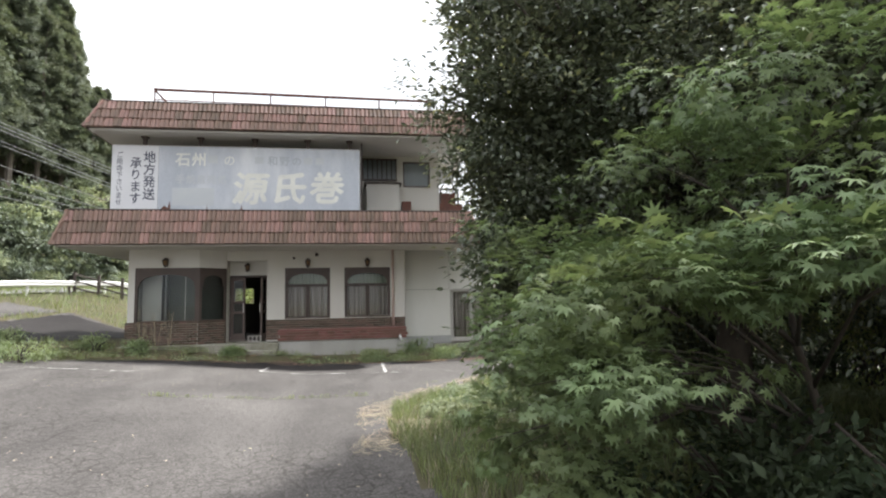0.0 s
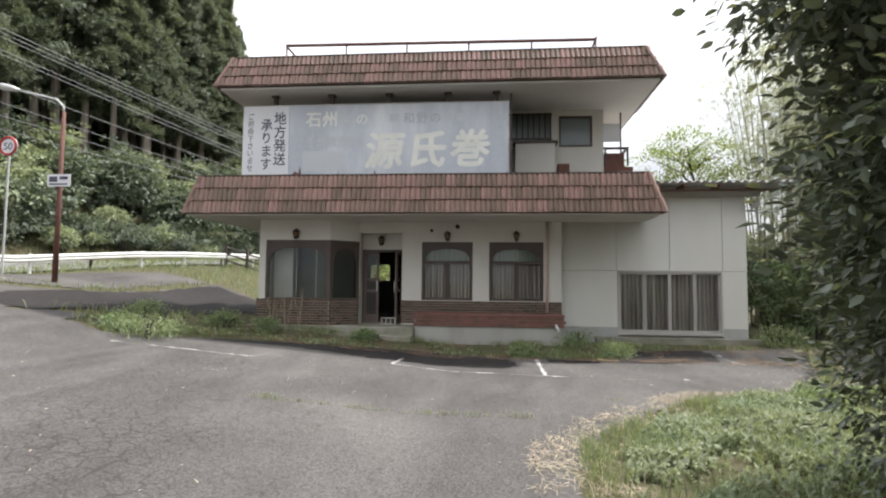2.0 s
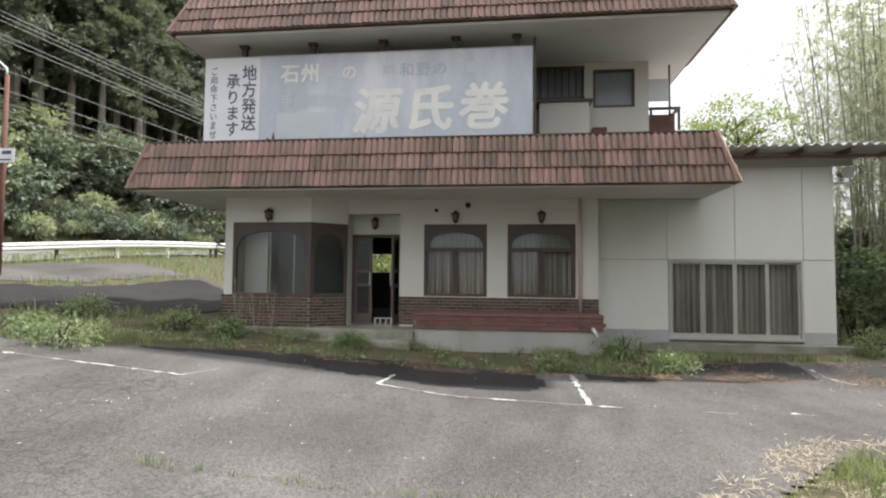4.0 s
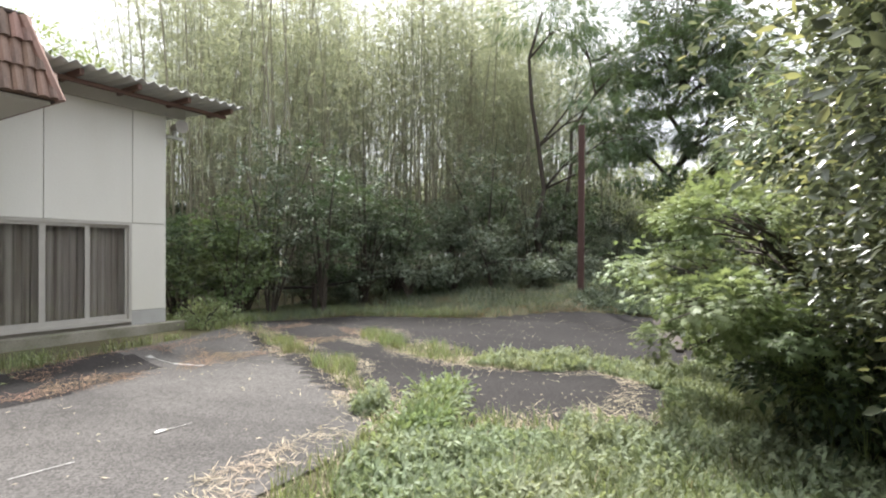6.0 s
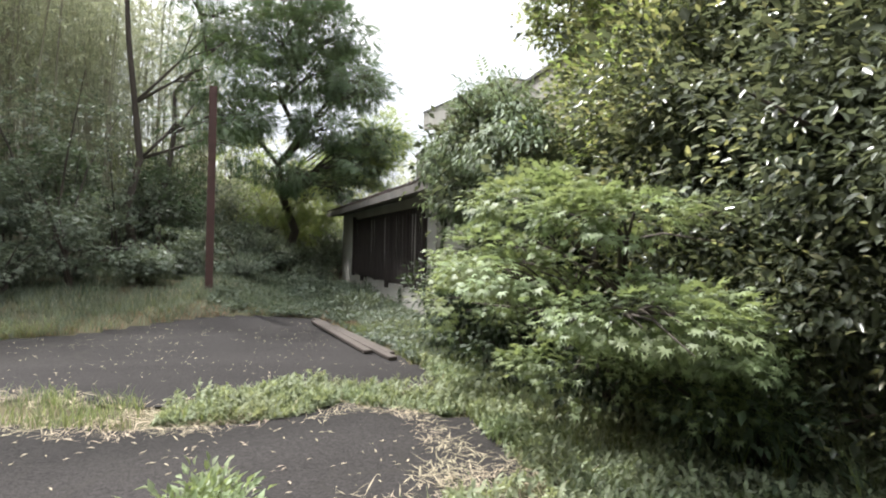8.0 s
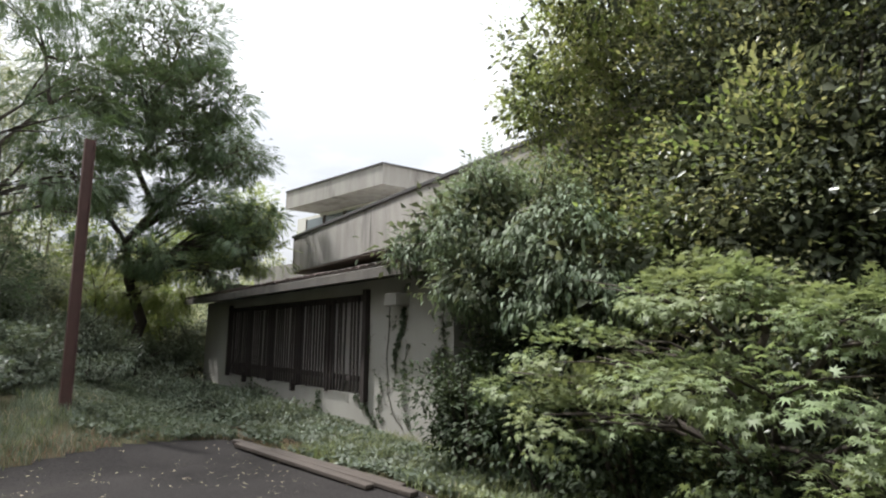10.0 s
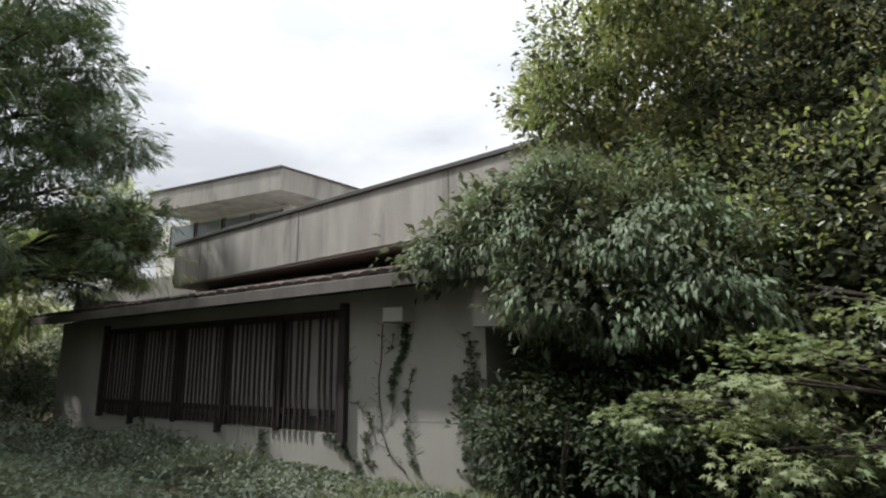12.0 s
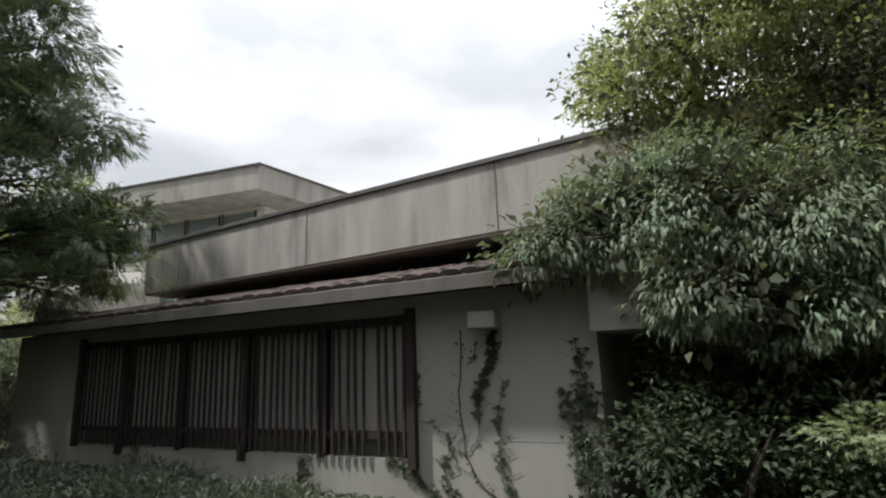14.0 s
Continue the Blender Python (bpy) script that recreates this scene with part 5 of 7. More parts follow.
lamp = thing("street_lamp", (-14.2, 19.3, gz(-14.2, 19.3)), "rusty red street lamp with a curved arm and a grey head", "street lamp")
zb = gz(-14.2, 19.3)
part("pole", tube(bmesh.new(), [(-14.2, 19.3, zb - 0.1), (-14.2, 19.3, zb + 2.5), (-14.2, 19.3, zb + 5.6)], (0.085, 0.075, 0.055), 10), M_RUST, lamp, smooth=True)
part("arm", sweep([(-14.2, 19.3, zb + 5.5), (-14.22, 19.28, zb + 5.78), (-14.4, 19.2, zb + 5.98), (-15.0, 19.0, zb + 6.1), (-15.55, 18.8, zb + 6.2)], 0.035, 8), M_GALV, lamp, smooth=True)
bm = bmesh.new()
tube(bm, [(-15.4, 18.85, zb + 6.18), (-15.6, 18.78, zb + 6.22), (-15.85, 18.7, zb + 6.26), (-16.0, 18.65, zb + 6.26)], (0.05, 0.1, 0.12, 0.04), 8)
part("head", bm, M_GALV, lamp, smooth=True)
plate = part("name_plate", boxes((-14.55, -13.75, 19.18, 19.2, zb + 3.1, zb + 3.5), bevel=0.004), M_SIGN_WHITE, lamp, "white name plate")
part("text_bar", boxes((-14.48, -14.2, 19.172, 19.179, zb + 3.25, zb + 3.43), (-14.12, -13.84, 19.172, 19.179, zb + 3.33, zb + 3.43), (-14.48, -13.84, 19.172, 19.179, zb + 3.16, zb + 3.2)), M_SIGN_INK, plate)
rs = thing("round_road_sign", (-16.2, 19.4, gz(-16.2, 19.4)), "round road sign with a red ring on a thin post", "road sign")
zr = 6.1
part("post", sweep([(-16.2, 19.45, gz(-16.2, 19.4) - 0.1), (-16.2, 19.45, zr + 0.3)], 0.035, 8), M_GALV, rs)
part("disc", tube(bmesh.new(), [(-16.2, 19.4, zr), (-16.2, 19.385, zr)], (0.34, 0.34), 24), M_SIGN_WHITE, rs)
bm = bmesh.new()
ring = [(-16.2 + 0.29 * math.cos(2 * math.pi * k / 24), 19.38, zr + 0.29 * math.sin(2 * math.pi * k / 24)) for k in range(25)]
tube(bm, ring, 0.042, 6, False)
part("ring", bm, material("red_sign_paint", (0.4, 0.03, 0.03), 0.5), rs, "red ring")
cu = bpy.data.curves.new("number", "FONT")
cu.body, cu.size, cu.extrude, cu.align_x = "50", 0.34, 0.003, "CENTER"
tmp = new("number", cu)
bpy.context.view_layer.update()
me = bpy.data.meshes.new_from_object(tmp.evaluated_get(bpy.context.evaluated_depsgraph_get()))
bpy.data.objects.remove(tmp)
me.materials.clear()
me.materials.append(M_SIGN_INK)
me.transform(pose(-16.2, 19.38, zr - 0.12, 90))
put(new("number", me), rs)


def utility_pole(x, y, h):
    z = gz(x, y)
    t = thing("utility_pole", (x, y, z), "grey concrete utility pole with crossarms", "utility pole", "roadside poles")
    part("shaft", tube(bmesh.new(), [(x, y, z - 0.3), (x, y, z + h)], (0.16, 0.1), 10), M_CONCRETE, t, smooth=True)
    for k in range(2):
        part("crossarm", boxes((x - 0.8, x + 0.8, y - 0.05, y + 0.05, z + h - 0.5 - k * 0.8, z + h - 0.42 - k * 0.8)), M_GALV, t)
    return x, y, z + h


utility_pole(-28.7, 20.9, 16.2 - gz(-28.7, 20.9))
utility_pole(-10.1, 44.5, 9.3 - gz(-10.1, 44.5))
for k in range(9):
    z_from = 15.8 - 0.36 * k if k < 5 else 12.6 - 0.9 * (k - 5)
    z_to = 8.9 - 0.33 * k if k < 5 else 6.9 - 0.2 * (k - 5)
    pts = []
    for i in range(13):
        f = i / 12
        pts.append((-28.7 + 18.6 * f + 0.3 * (k % 3), 20.9 + 23.6 * f, z_from + (z_to - z_from) * f - 0.9 * f * (1 - f)))
    solo("overhead_cable", sweep(pts, 0.02, 4), M_CABLE, "thin grey overhead cable", "cable", "roadside cables")
fence = thing("wooden_fence", (-13.0, 31, gz(-13, 31)), "low dark post-and-rail fence beside the road", "fence")
for i in range(6):
    x, y = -14.3 + i * 1.0, 30.7 + i * 0.35
    z = gz(x, y)
    part("post", boxes((x - 0.06, x + 0.06, y - 0.06, y + 0.06, z - 0.1, z + 1.15)), M_OLDWOOD, fence)
for k in (0.35, 0.7, 1.05):
    x0, y0, x1, y1 = -14.3, 30.7, -9.3, 32.45
    part("rail", sweep([(x0, y0, gz(x0, y0) + k), (x1, y1, gz(x1, y1) + k)], 0.045, 6), M_OLDWOOD, fence)


# ---- plants ----
def leaf_fold(length=0.08, width=0.035, fold=0.25, droop=0.15):
    v = [(0, 0, 0), (width / 2, length * 0.45, fold * width), (0, length * 0.5, 0), (-width / 2, length * 0.45, fold * width), (0, length, -droop * length)]
    return np.array(v), [(0, 1, 2), (0, 2, 3), (2, 1, 4), (2, 4, 3)]


def leaf_oval(length=0.07, width=0.032, curl=0.12):
    """A broad oval leaf with a pointed, slightly drooping tip."""
    w = width / 2
    v = [(0, 0, 0), (w * 0.85, length * 0.28, 0.2 * w), (w * 0.9, length * 0.6, 0.15 * w), (0, length, -curl * length), (-w * 0.9, length * 0.6, 0.15 * w), (-w * 0.85, length * 0.28, 0.2 * w)]
    return np.array(v), [(0, 1, 2), (0, 2, 3), (0, 3, 4), (0, 4, 5)]


def leaf_maple(size=0.055, lobes=7):
    v, f = [(0, 0.0, 0.0)], []
    for k in range(lobes):
        a = math.radians(-125 + 250 * k / (lobes - 1))
        r = size * (1.0 - 0.35 * abs(k - (lobes - 1) / 2) / ((lobes - 1) / 2))
        v.append((math.sin(a) * r, math.cos(a) * r, -0.22 * r))
        if k < lobes - 1:
            b = math.radians(-125 + 250 * (k + 0.5) / (lobes - 1))
            v.append((math.sin(b) * size * 0.34, math.cos(b) * size * 0.34, 0.0))
    n = len(v)
    for k in range(1, n - 1):
        f.append((0, k + 1, k))
    return np.array(v), f


def leaf_frond(length=0.35, pairs=6, leaf=0.1, width=0.03, droop=0.35):
    """A feathered leaf: pairs of leaflets along a drooping stalk."""
    v, f = [], []
    for k in range(pairs * 2 + 1):
        t = (k // 2 + 0.7) / (pairs + 0.7)
        y, z = t * length, -droop * length * t * t
        side = 0 if k == pairs * 2 else (1 if k % 2 else -1)
        a = math.radians(62 * side)
        L = leaf * (0.75 + 0.5 * math.sin(math.pi * t))
        d = Vector((math.sin(a), math.cos(a), -0.35))
        e = Vector((math.cos(a), -math.sin(a), 0))
        p = Vector((0, y, z))
        i = len(v)
        v += [tuple(p), tuple(p + d * L * 0.45 + e * width / 2), tuple(p + d * L), tuple(p + d * L * 0.45 - e * width / 2)]
        f += [(i, i + 1, i + 2), (i, i + 2, i + 3)]
    return np.array(v), f


def leaf_tuft(count=5, length=0.14, width=0.016, spread=55, up=0.0, seed=1):
    rnd = random.Random(seed)
    v, f = [], []
    for k in range(count):
        a, t = 2 * math.pi * k / count + rnd.uniform(-0.4, 0.4), math.radians(spread * rnd.uniform(0.5, 1.1))
        d = Vector((math.cos(a) * math.sin(t), math.cos(t) + up * 0.2, math.sin(a) * math.sin(t)))
        e = d.cross(Vector((rnd.uniform(-1, 1), rnd.uniform(-1, 1), 1))).normalized()
        L = length * rnd.uniform(0.7, 1.2)
        i = len(v)
        v += [(0, 0, 0), tuple(d * L * 0.4 + e * width / 2), tuple(d * L + Vector((0, 0, -0.12 * L))), tuple(d * L * 0.4 - e * width / 2)]
        f += [(i, i + 1, i + 2), (i, i + 2, i + 3)]
    return np.array(v), f


def blade(height=0.25, width=0.008, bend=0.4):
    v = [(-width / 2, 0, 0), (width / 2, 0, 0), (width * 0.4, bend * height * 0.3, height * 0.55), (-width * 0.4, bend * height * 0.3, height * 0.55), (0, bend * height, height * 0.95)]
    return np.array(v), [(0, 1, 2), (0, 2, 3), (3, 2, 4)]


RNG = np.random.default_rng(7)


def scatter(name, template, pos, out, size, mat, tilt=0.5, hang=0.0):
    """One mesh of many leaves: each at pos, its blade along out bent at random, hanging by hang."""
    v, f = template
    n = len(pos)
    d = out + RNG.normal(0, tilt, (n, 3))
    d[:, 2] -= hang
    d /= np.linalg.norm(d, axis=1, keepdims=True) + 1e-9
    up = np.array([0, 0, 1.0]) + RNG.normal(0, tilt * 0.8, (n, 3)) + out * 0.5
    s = np.cross(d, up)
    s /= np.linalg.norm(s, axis=1, keepdims=True) + 1e-9
    u = np.cross(s, d)
    R = np.stack((s, d, u), -1)
    sc = np.asarray(size) * RNG.uniform(0.65, 1.3, n)
    co = np.einsum("nij,kj->nki", R, v) * sc[:, None, None] + pos[:, None, :]
    k = len(v)
    me = bpy.data.meshes.new(name)
    tri = np.array([q for q in f], int)
    allf = (tri[None] + (np.arange(n) * k)[:, None, None]).reshape(-1, tri.shape[1])
    me.vertices.add(n * k)
    me.vertices.foreach_set("co", co.reshape(-1))
    me.loops.add(allf.size)
    me.loops.foreach_set("vertex_index", allf.reshape(-1).astype(np.int32))
    me.polygons.add(len(allf))
    me.polygons.foreach_set("loop_start", np.arange(0, allf.size, tri.shape[1], dtype=np.int32))
    me.update(calc_edges=True)
    me.materials.append(mat)
    return me


def clump_points(lobes, clusters, per, spread, flat=0.5, shell=0.35, low=-2.0, gaps=-0.35):
    """Leaf places in clusters on the outer shell of several lobes (x, y, z, rx, ry, rz), with the way out of each."""
    vol = np.array([l[3] * l[4] * l[5] for l in lobes]) ** 0.67
    pick = RNG.choice(len(lobes), clusters, p=vol / vol.sum())
    L = np.array(lobes)[pick]
    d = RNG.normal(0, 1, (clusters, 3))
    d /= np.linalg.norm(d, axis=1, keepdims=True)
    r = 1 - shell * RNG.random(clusters) ** 1.5 + RNG.normal(0, 0.05, clusters)
    bumpy = np.sin(d[:, 0] * 4.1 + pick * 1.7) + np.sin(d[:, 1] * 4.7 + pick * 2.3) + np.sin(d[:, 2] * 5.3 + pick * 0.9)
    r = r * (1 + 0.13 * bumpy)
    c = L[:, :3] + d * r[:, None] * L[:, 3:]
    w = np.sin(c[:, 0] * 5.2 + 1.3 * np.sin(c[:, 1] * 3.1)) + np.sin(c[:, 1] * 4.6 + 1.2 * np.sin(c[:, 2] * 4.4)) + np.sin(c[:, 2] * 7.1 + 1.4 * np.sin(c[:, 0] * 3.7))
    ok = w + RNG.normal(0, 0.45, clusters) > gaps
    c, d, L, clusters = c[ok], d[ok], L[ok], int(ok.sum())
    c[:, 2] = np.maximum(c[:, 2], low)
    out = d / L[:, 3:]
    out /= np.linalg.norm(out, axis=1, keepdims=True)
    off = RNG.normal(0, 1, (clusters, per, 3)) * spread * np.array([1, 1, flat])
    p = (c[:, None] + off).reshape(-1, 3)
    o = np.repeat(out, per, 0) + off.reshape(-1, 3) / spread * 0.5
    return p, o


def limbs(bm, base, top, lobes, r, rnd, sides=8):
    """A trunk and a limb out to every lobe."""
    b, t = Vector(base), Vector(top)
    n = 6
    pts = [b.lerp(t, i / n) + Vector((rnd.uniform(-1, 1), rnd.uniform(-1, 1), 0)) * 0.06 * (t - b).length * (0 < i < n) for i in range(n + 1)]
    tube(bm, pts, [r * (1.25 if i == 0 else 1 - 0.6 * i / n) for i in range(n + 1)], sides)
    return pts


def tree(name, base, top, radius, lobes, leaves, label, category="tree", group="", bark=None, extra_limbs=1):
    """A tree: trunk, limbs, and crowns given as rows of (mesh name, template, clusters, per cluster, spread, flat, size, material, tilt, hang)."""
    rnd = random.Random(int(abs(base[0] * 13 + base[1] * 7) * 10))
    t = thing(name, base, label, category, group)
    bm = bmesh.new()
    pts = limbs(bm, base, top, lobes, radius, rnd)
    part("trunk", bm, bark or M_BARK, t, smooth=True)
    for l in lobes:
        for _ in range(extra_limbs):
            end = Vector(l[:3]) + Vector((rnd.uniform(-0.4, 0.4) * l[3], rnd.uniform(-0.4, 0.4) * l[4], rnd.uniform(-0.2, 0.5) * l[5]))
            start = min(pts[2:], key=lambda q: abs(end.z - 0.55 * math.hypot(end.x - q.x, end.y - q.y) - q.z) + rnd.uniform(0, 0.5))
            mid = start.lerp(end, 0.5) + Vector((0, 0, 0.12 * (end - start).length))
            bm = bmesh.new()
            seq = [start, start.lerp(mid, 0.6), mid, end]
            tube(bm, seq, [radius * 0.42, radius * 0.34, radius * 0.25, radius * 0.08], 6)
            for _ in range(3):
                e2 = end + Vector((rnd.uniform(-0.8, 0.8) * l[3], rnd.uniform(-0.8, 0.8) * l[4], rnd.uniform(-0.5, 0.8) * l[5]))
                tube(bm, [mid, mid.lerp(e2, 0.5) + Vector((0, 0, 0.06)), e2], [radius * 0.2, radius * 0.12, radius * 0.04], 5)
            part("limb", bm, bark or M_BARK, t, smooth=True)
    for nm, template, clusters, per, spread, flat, size, mat, tilt, hang in leaves:
        inner = nm == "inner_crown"
        p, o = clump_points([(*l[:3], *(v * 0.72 for v in l[3:])) for l in lobes] if inner else lobes, clusters, per, spread, flat, 0.8 if inner else 0.35, gaps=-9 if inner else -0.1)
        keep = p[:, 2] > ground_z(p[:, 0], p[:, 1]) + 0.03
        put(new(nm, scatter(nm, template, p[keep], o[keep], size, mat, tilt, hang)), t)
    return t

# evergreen beside the path
INNER = leaf_fold(0.15, 0.08)
tree("evergreen_tree", (4.2, 5.6, 0.0), (4.4, 5.8, 5.4), 0.2,
     [(2.5, 5.5, 3.6, 1.4, 1.2, 1.9), (4.4, 7.1, 2.4, 1.7, 1.5, 2.0), (4.8, 4.6, 3.6, 2.4, 2.2, 2.4), (6.4, 6.9, 3.0, 2.0, 1.6, 2.2), (3.7, 6.0, 5.2, 2.1, 1.9, 1.9), (6.2, 5.6, 5.8, 2.4, 2.2, 2.2), (3.6, 7.3, 1.2, 1.2, 1.1, 1.1), (5.4, 7.6, 1.2, 1.4, 0.9, 1.1), (4.6, 6.2, 7.2, 2.2, 2.0, 1.6), (3.35, 7.75, 2.5, 1.0, 0.8, 1.7), (3.5, 7.7, 4.5, 1.1, 0.9, 1.6), (1.75, 5.5, 3.7, 0.75, 0.8, 1.1), (1.85, 5.4, 2.6, 0.7, 0.75, 0.85), (1.95, 5.6, 5.0, 0.85, 0.9, 1.0), (1.75, 5.5, 1.95, 0.42, 0.45, 0.65)],
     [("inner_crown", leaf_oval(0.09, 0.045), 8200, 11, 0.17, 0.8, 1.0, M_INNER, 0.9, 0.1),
      ("crown", leaf_oval(0.07, 0.033), 23000, 11, 0.08, 0.8, 1.0, M_EVERGREEN, 0.55, 0.1),
      ("young_crown", leaf_oval(0.068, 0.03), 2600, 10, 0.14, 0.8, 1.0, M_EVERGREEN_YOUNG, 0.5, 0.0)],
     "large dark glossy evergreen tree crowding the car park's edge", bark=M_BARK)
# maples
tree("maple_tree", (3.4, 3.5, 0.0), (3.0, 3.4, 1.9), 0.04,
     [(1.65, 3.1, 1.6, 0.7, 0.7, 0.28), (1.45, 3.1, 1.15, 0.55, 0.55, 0.3), (1.35, 3.7, 0.8, 0.6, 0.7, 0.3), (1.85, 2.9, 1.25, 0.6, 0.5, 0.25), (1.6, 3.4, 0.55, 0.6, 0.5, 0.25), (2.1, 3.3, 1.65, 0.75, 0.7, 0.28), (2.4, 2.5, 1.75, 0.8, 0.8, 0.3), (2.9, 3.2, 2.95, 0.9, 0.9, 0.35), (2.5, 3.9, 2.6, 0.7, 0.7, 0.3), (2.5, 4.0, 1.9, 0.9, 0.8, 0.35), (3.1, 3.0, 2.2, 1.0, 1.0, 0.4), (2.0, 4.2, 1.1, 0.7, 0.7, 0.3), (1.42, 4.1, 1.3, 0.42, 0.5, 0.33), (1.9, 4.6, 1.85, 0.6, 0.6, 0.35), (1.15, 3.8, 0.7, 0.33, 0.42, 0.26), (2.0, 5.0, 2.2, 0.7, 0.6, 0.35), (2.9, 2.2, 1.8, 0.7, 0.7, 0.3)],
     [("crown", leaf_maple(0.066), 2000, 11, 0.09, 0.4, 1.0, M_MAPLE, 0.3, 0.5)],
     "green Japanese maple with fine star-shaped leaves by the path", "maple", "maples", extra_limbs=1)
tree("maple_tree", (6.6, 8.2, 0.05), (6.3, 8.6, 1.7), 0.07,
     [(5.5, 9.0, 1.75, 0.75, 0.5, 0.28), (6.5, 9.1, 1.95, 0.8, 0.5, 0.26), (6.2, 9.4, 1.35, 0.9, 0.55, 0.28), (7.3, 9.2, 1.5, 0.8, 0.5, 0.26), (5.0, 9.1, 1.15, 0.65, 0.5, 0.24), (7.6, 9.3, 0.95, 0.7, 0.5, 0.25), (5.7, 9.2, 0.75, 0.8, 0.5, 0.25), (5.5, 8.4, 0.6, 0.6, 0.5, 0.25), (8.4, 9.1, 1.15, 0.6, 0.45, 0.25), (5.1, 8.45, 0.95, 0.6, 0.5, 0.24)],
     [("crown", leaf_maple(0.055), 1900, 11, 0.08, 0.35, 1.0, M_MAPLE2, 0.3, 0.45)],
     "bright fresh green Japanese maple spreading over the weeds", "maple", "maples", extra_limbs=2)
# drooping tree against the concrete building
tree("drooping_tree", (10.2, 7.4, 0.05), (10.2, 7.7, 3.0), 0.11,
     [(11.2, 8.75, 2.95, 0.6, 0.45, 0.3), (10.5, 8.6, 3.15, 0.75, 0.6, 0.5), (9.7, 8.6, 3.1, 0.85, 0.6, 0.75), (8.8, 8.5, 2.85, 0.85, 0.6, 0.75), (9.6, 8.8, 2.35, 0.7, 0.5, 0.45), (8.2, 8.4, 2.3, 0.7, 0.6, 0.6), (10.2, 8.2, 3.7, 0.7, 0.5, 0.4), (10.9, 8.0, 3.5, 0.6, 0.5, 0.4), (9.1, 8.7, 2.1, 0.7, 0.4, 0.35)],
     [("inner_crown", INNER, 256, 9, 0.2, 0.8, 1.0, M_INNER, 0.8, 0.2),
      ("crown", leaf_fold(0.1, 0.03, droop=0.3), 4600, 8, 0.06, 0.7, 1.0, M_PINNATE, 0.35, 0.9),
      ("frond_crown", leaf_frond(0.3, 5, 0.1, 0.032), 26, 3, 0.15, 0.6, 1.0, M_MAPLE2, 0.3, 0.2)],
     "drooping green tree leaning on the concrete eaves", extra_limbs=2)
tree("lime_green_tree", (9.6, 4.6, 0.1), (9.8, 5.2, 6.0), 0.13,
     [(11.3, 6.0, 6.1, 0.6, 0.5, 0.4), (10.7, 6.0, 6.3, 0.7, 0.7, 0.6), (9.7, 5.9, 6.7, 0.9, 0.9, 0.9), (10.6, 6.4, 5.2, 0.7, 0.6, 0.6), (9.2, 5.8, 5.6, 1.2, 0.9, 1.2), (8.4, 5.8, 7.0, 1.3, 1.1, 1.2), (10.3, 7.0, 5.3, 0.7, 0.6, 0.6), (9.6, 7.3, 5.9, 0.9, 0.7, 0.8), (8.6, 7.6, 6.3, 1.0, 0.7, 0.9)],
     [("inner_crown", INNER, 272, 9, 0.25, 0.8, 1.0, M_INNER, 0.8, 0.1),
      ("crown", leaf_fold(0.085, 0.036), 2900, 11, 0.09, 0.6, 1.0, M_LIME, 0.45, 0.3),
      ("dark_crown", leaf_fold(0.085, 0.036), 700, 14, 0.15, 0.7, 1.0, M_EVERGREEN_YOUNG, 0.5, 0.2)],
     "tall yellow-green broadleaf tree behind the drooping tree")
tree("evergreen_tree", (7.0, 3.8, 0.0), (7.2, 4.2, 6.5), 0.2,
     [(7.6, 6.2, 4.6, 1.9, 1.5, 1.9), (8.2, 7.2, 2.2, 1.4, 1.1, 1.6), (7.2, 5.4, 7.2, 2.2, 1.8, 1.8), (9.2, 6.8, 3.6, 1.3, 1.0, 1.3), (9.6, 7.2, 1.6, 1.4, 0.9, 1.4), (6.8, 7.4, 2.6, 1.3, 1.0, 1.5)],
     [("inner_crown", INNER, 1120, 10, 0.25, 0.8, 1.0, M_INNER, 0.9, 0.1),
      ("crown", leaf_oval(0.08, 0.036), 1400, 11, 0.09, 0.8, 1.0, M_EVERGREEN, 0.55, 0.15),
      ("young_crown", leaf_oval(0.08, 0.036), 4600, 12, 0.12, 0.8, 1.0, M_EVERGREEN_YOUNG, 0.5, 0.0),
      ("lime_crown", leaf_oval(0.08, 0.036), 2400, 12, 0.16, 0.8, 1.0, M_LIME, 0.5, 0.1)],
     "tall dark evergreen with small glossy leaves")
# feathery tree by the far end of the concrete building
tree("feathery_tree", (23.4, 11.6, 0.9), (23.2, 11.4, 8.0), 0.17,
     [(22.3, 9.3, 7.4, 1.7, 1.3, 0.7), (23.0, 10.4, 9.4, 2.2, 1.8, 1.0), (22.6, 11.8, 7.6, 2.0, 1.8, 0.8), (21.8, 10.4, 5.6, 1.5, 1.3, 0.7), (24.2, 9.6, 8.4, 1.8, 1.6, 0.8), (21.6, 12.8, 8.6, 1.8, 1.6, 0.8), (22.8, 11.6, 11.0, 2.4, 2.2, 1.2), (22.0, 13.2, 6.0, 1.6, 1.3, 0.7), (22.4, 9.2, 4.7, 1.3, 0.9, 0.5), (21.4, 11.6, 3.9, 1.3, 1.0, 0.5), (21.5, 8.5, 5.2, 1.1, 0.8, 0.5), (21.2, 9.3, 4.3, 1.1, 0.9, 0.5), (20.8, 9.9, 3.5, 0.9, 0.7, 0.4)],
     [("inner_crown", INNER, 672, 9, 0.3, 0.5, 1.0, M_INNER, 0.8, 0.1),
      ("crown", leaf_frond(0.26, 6, 0.07, 0.028), 3200, 8, 0.17, 0.3, 1.0, M_FEATHER, 0.3, 0.45)],
     "dark feathery-leaved tree with long drooping sprays", extra_limbs=2)
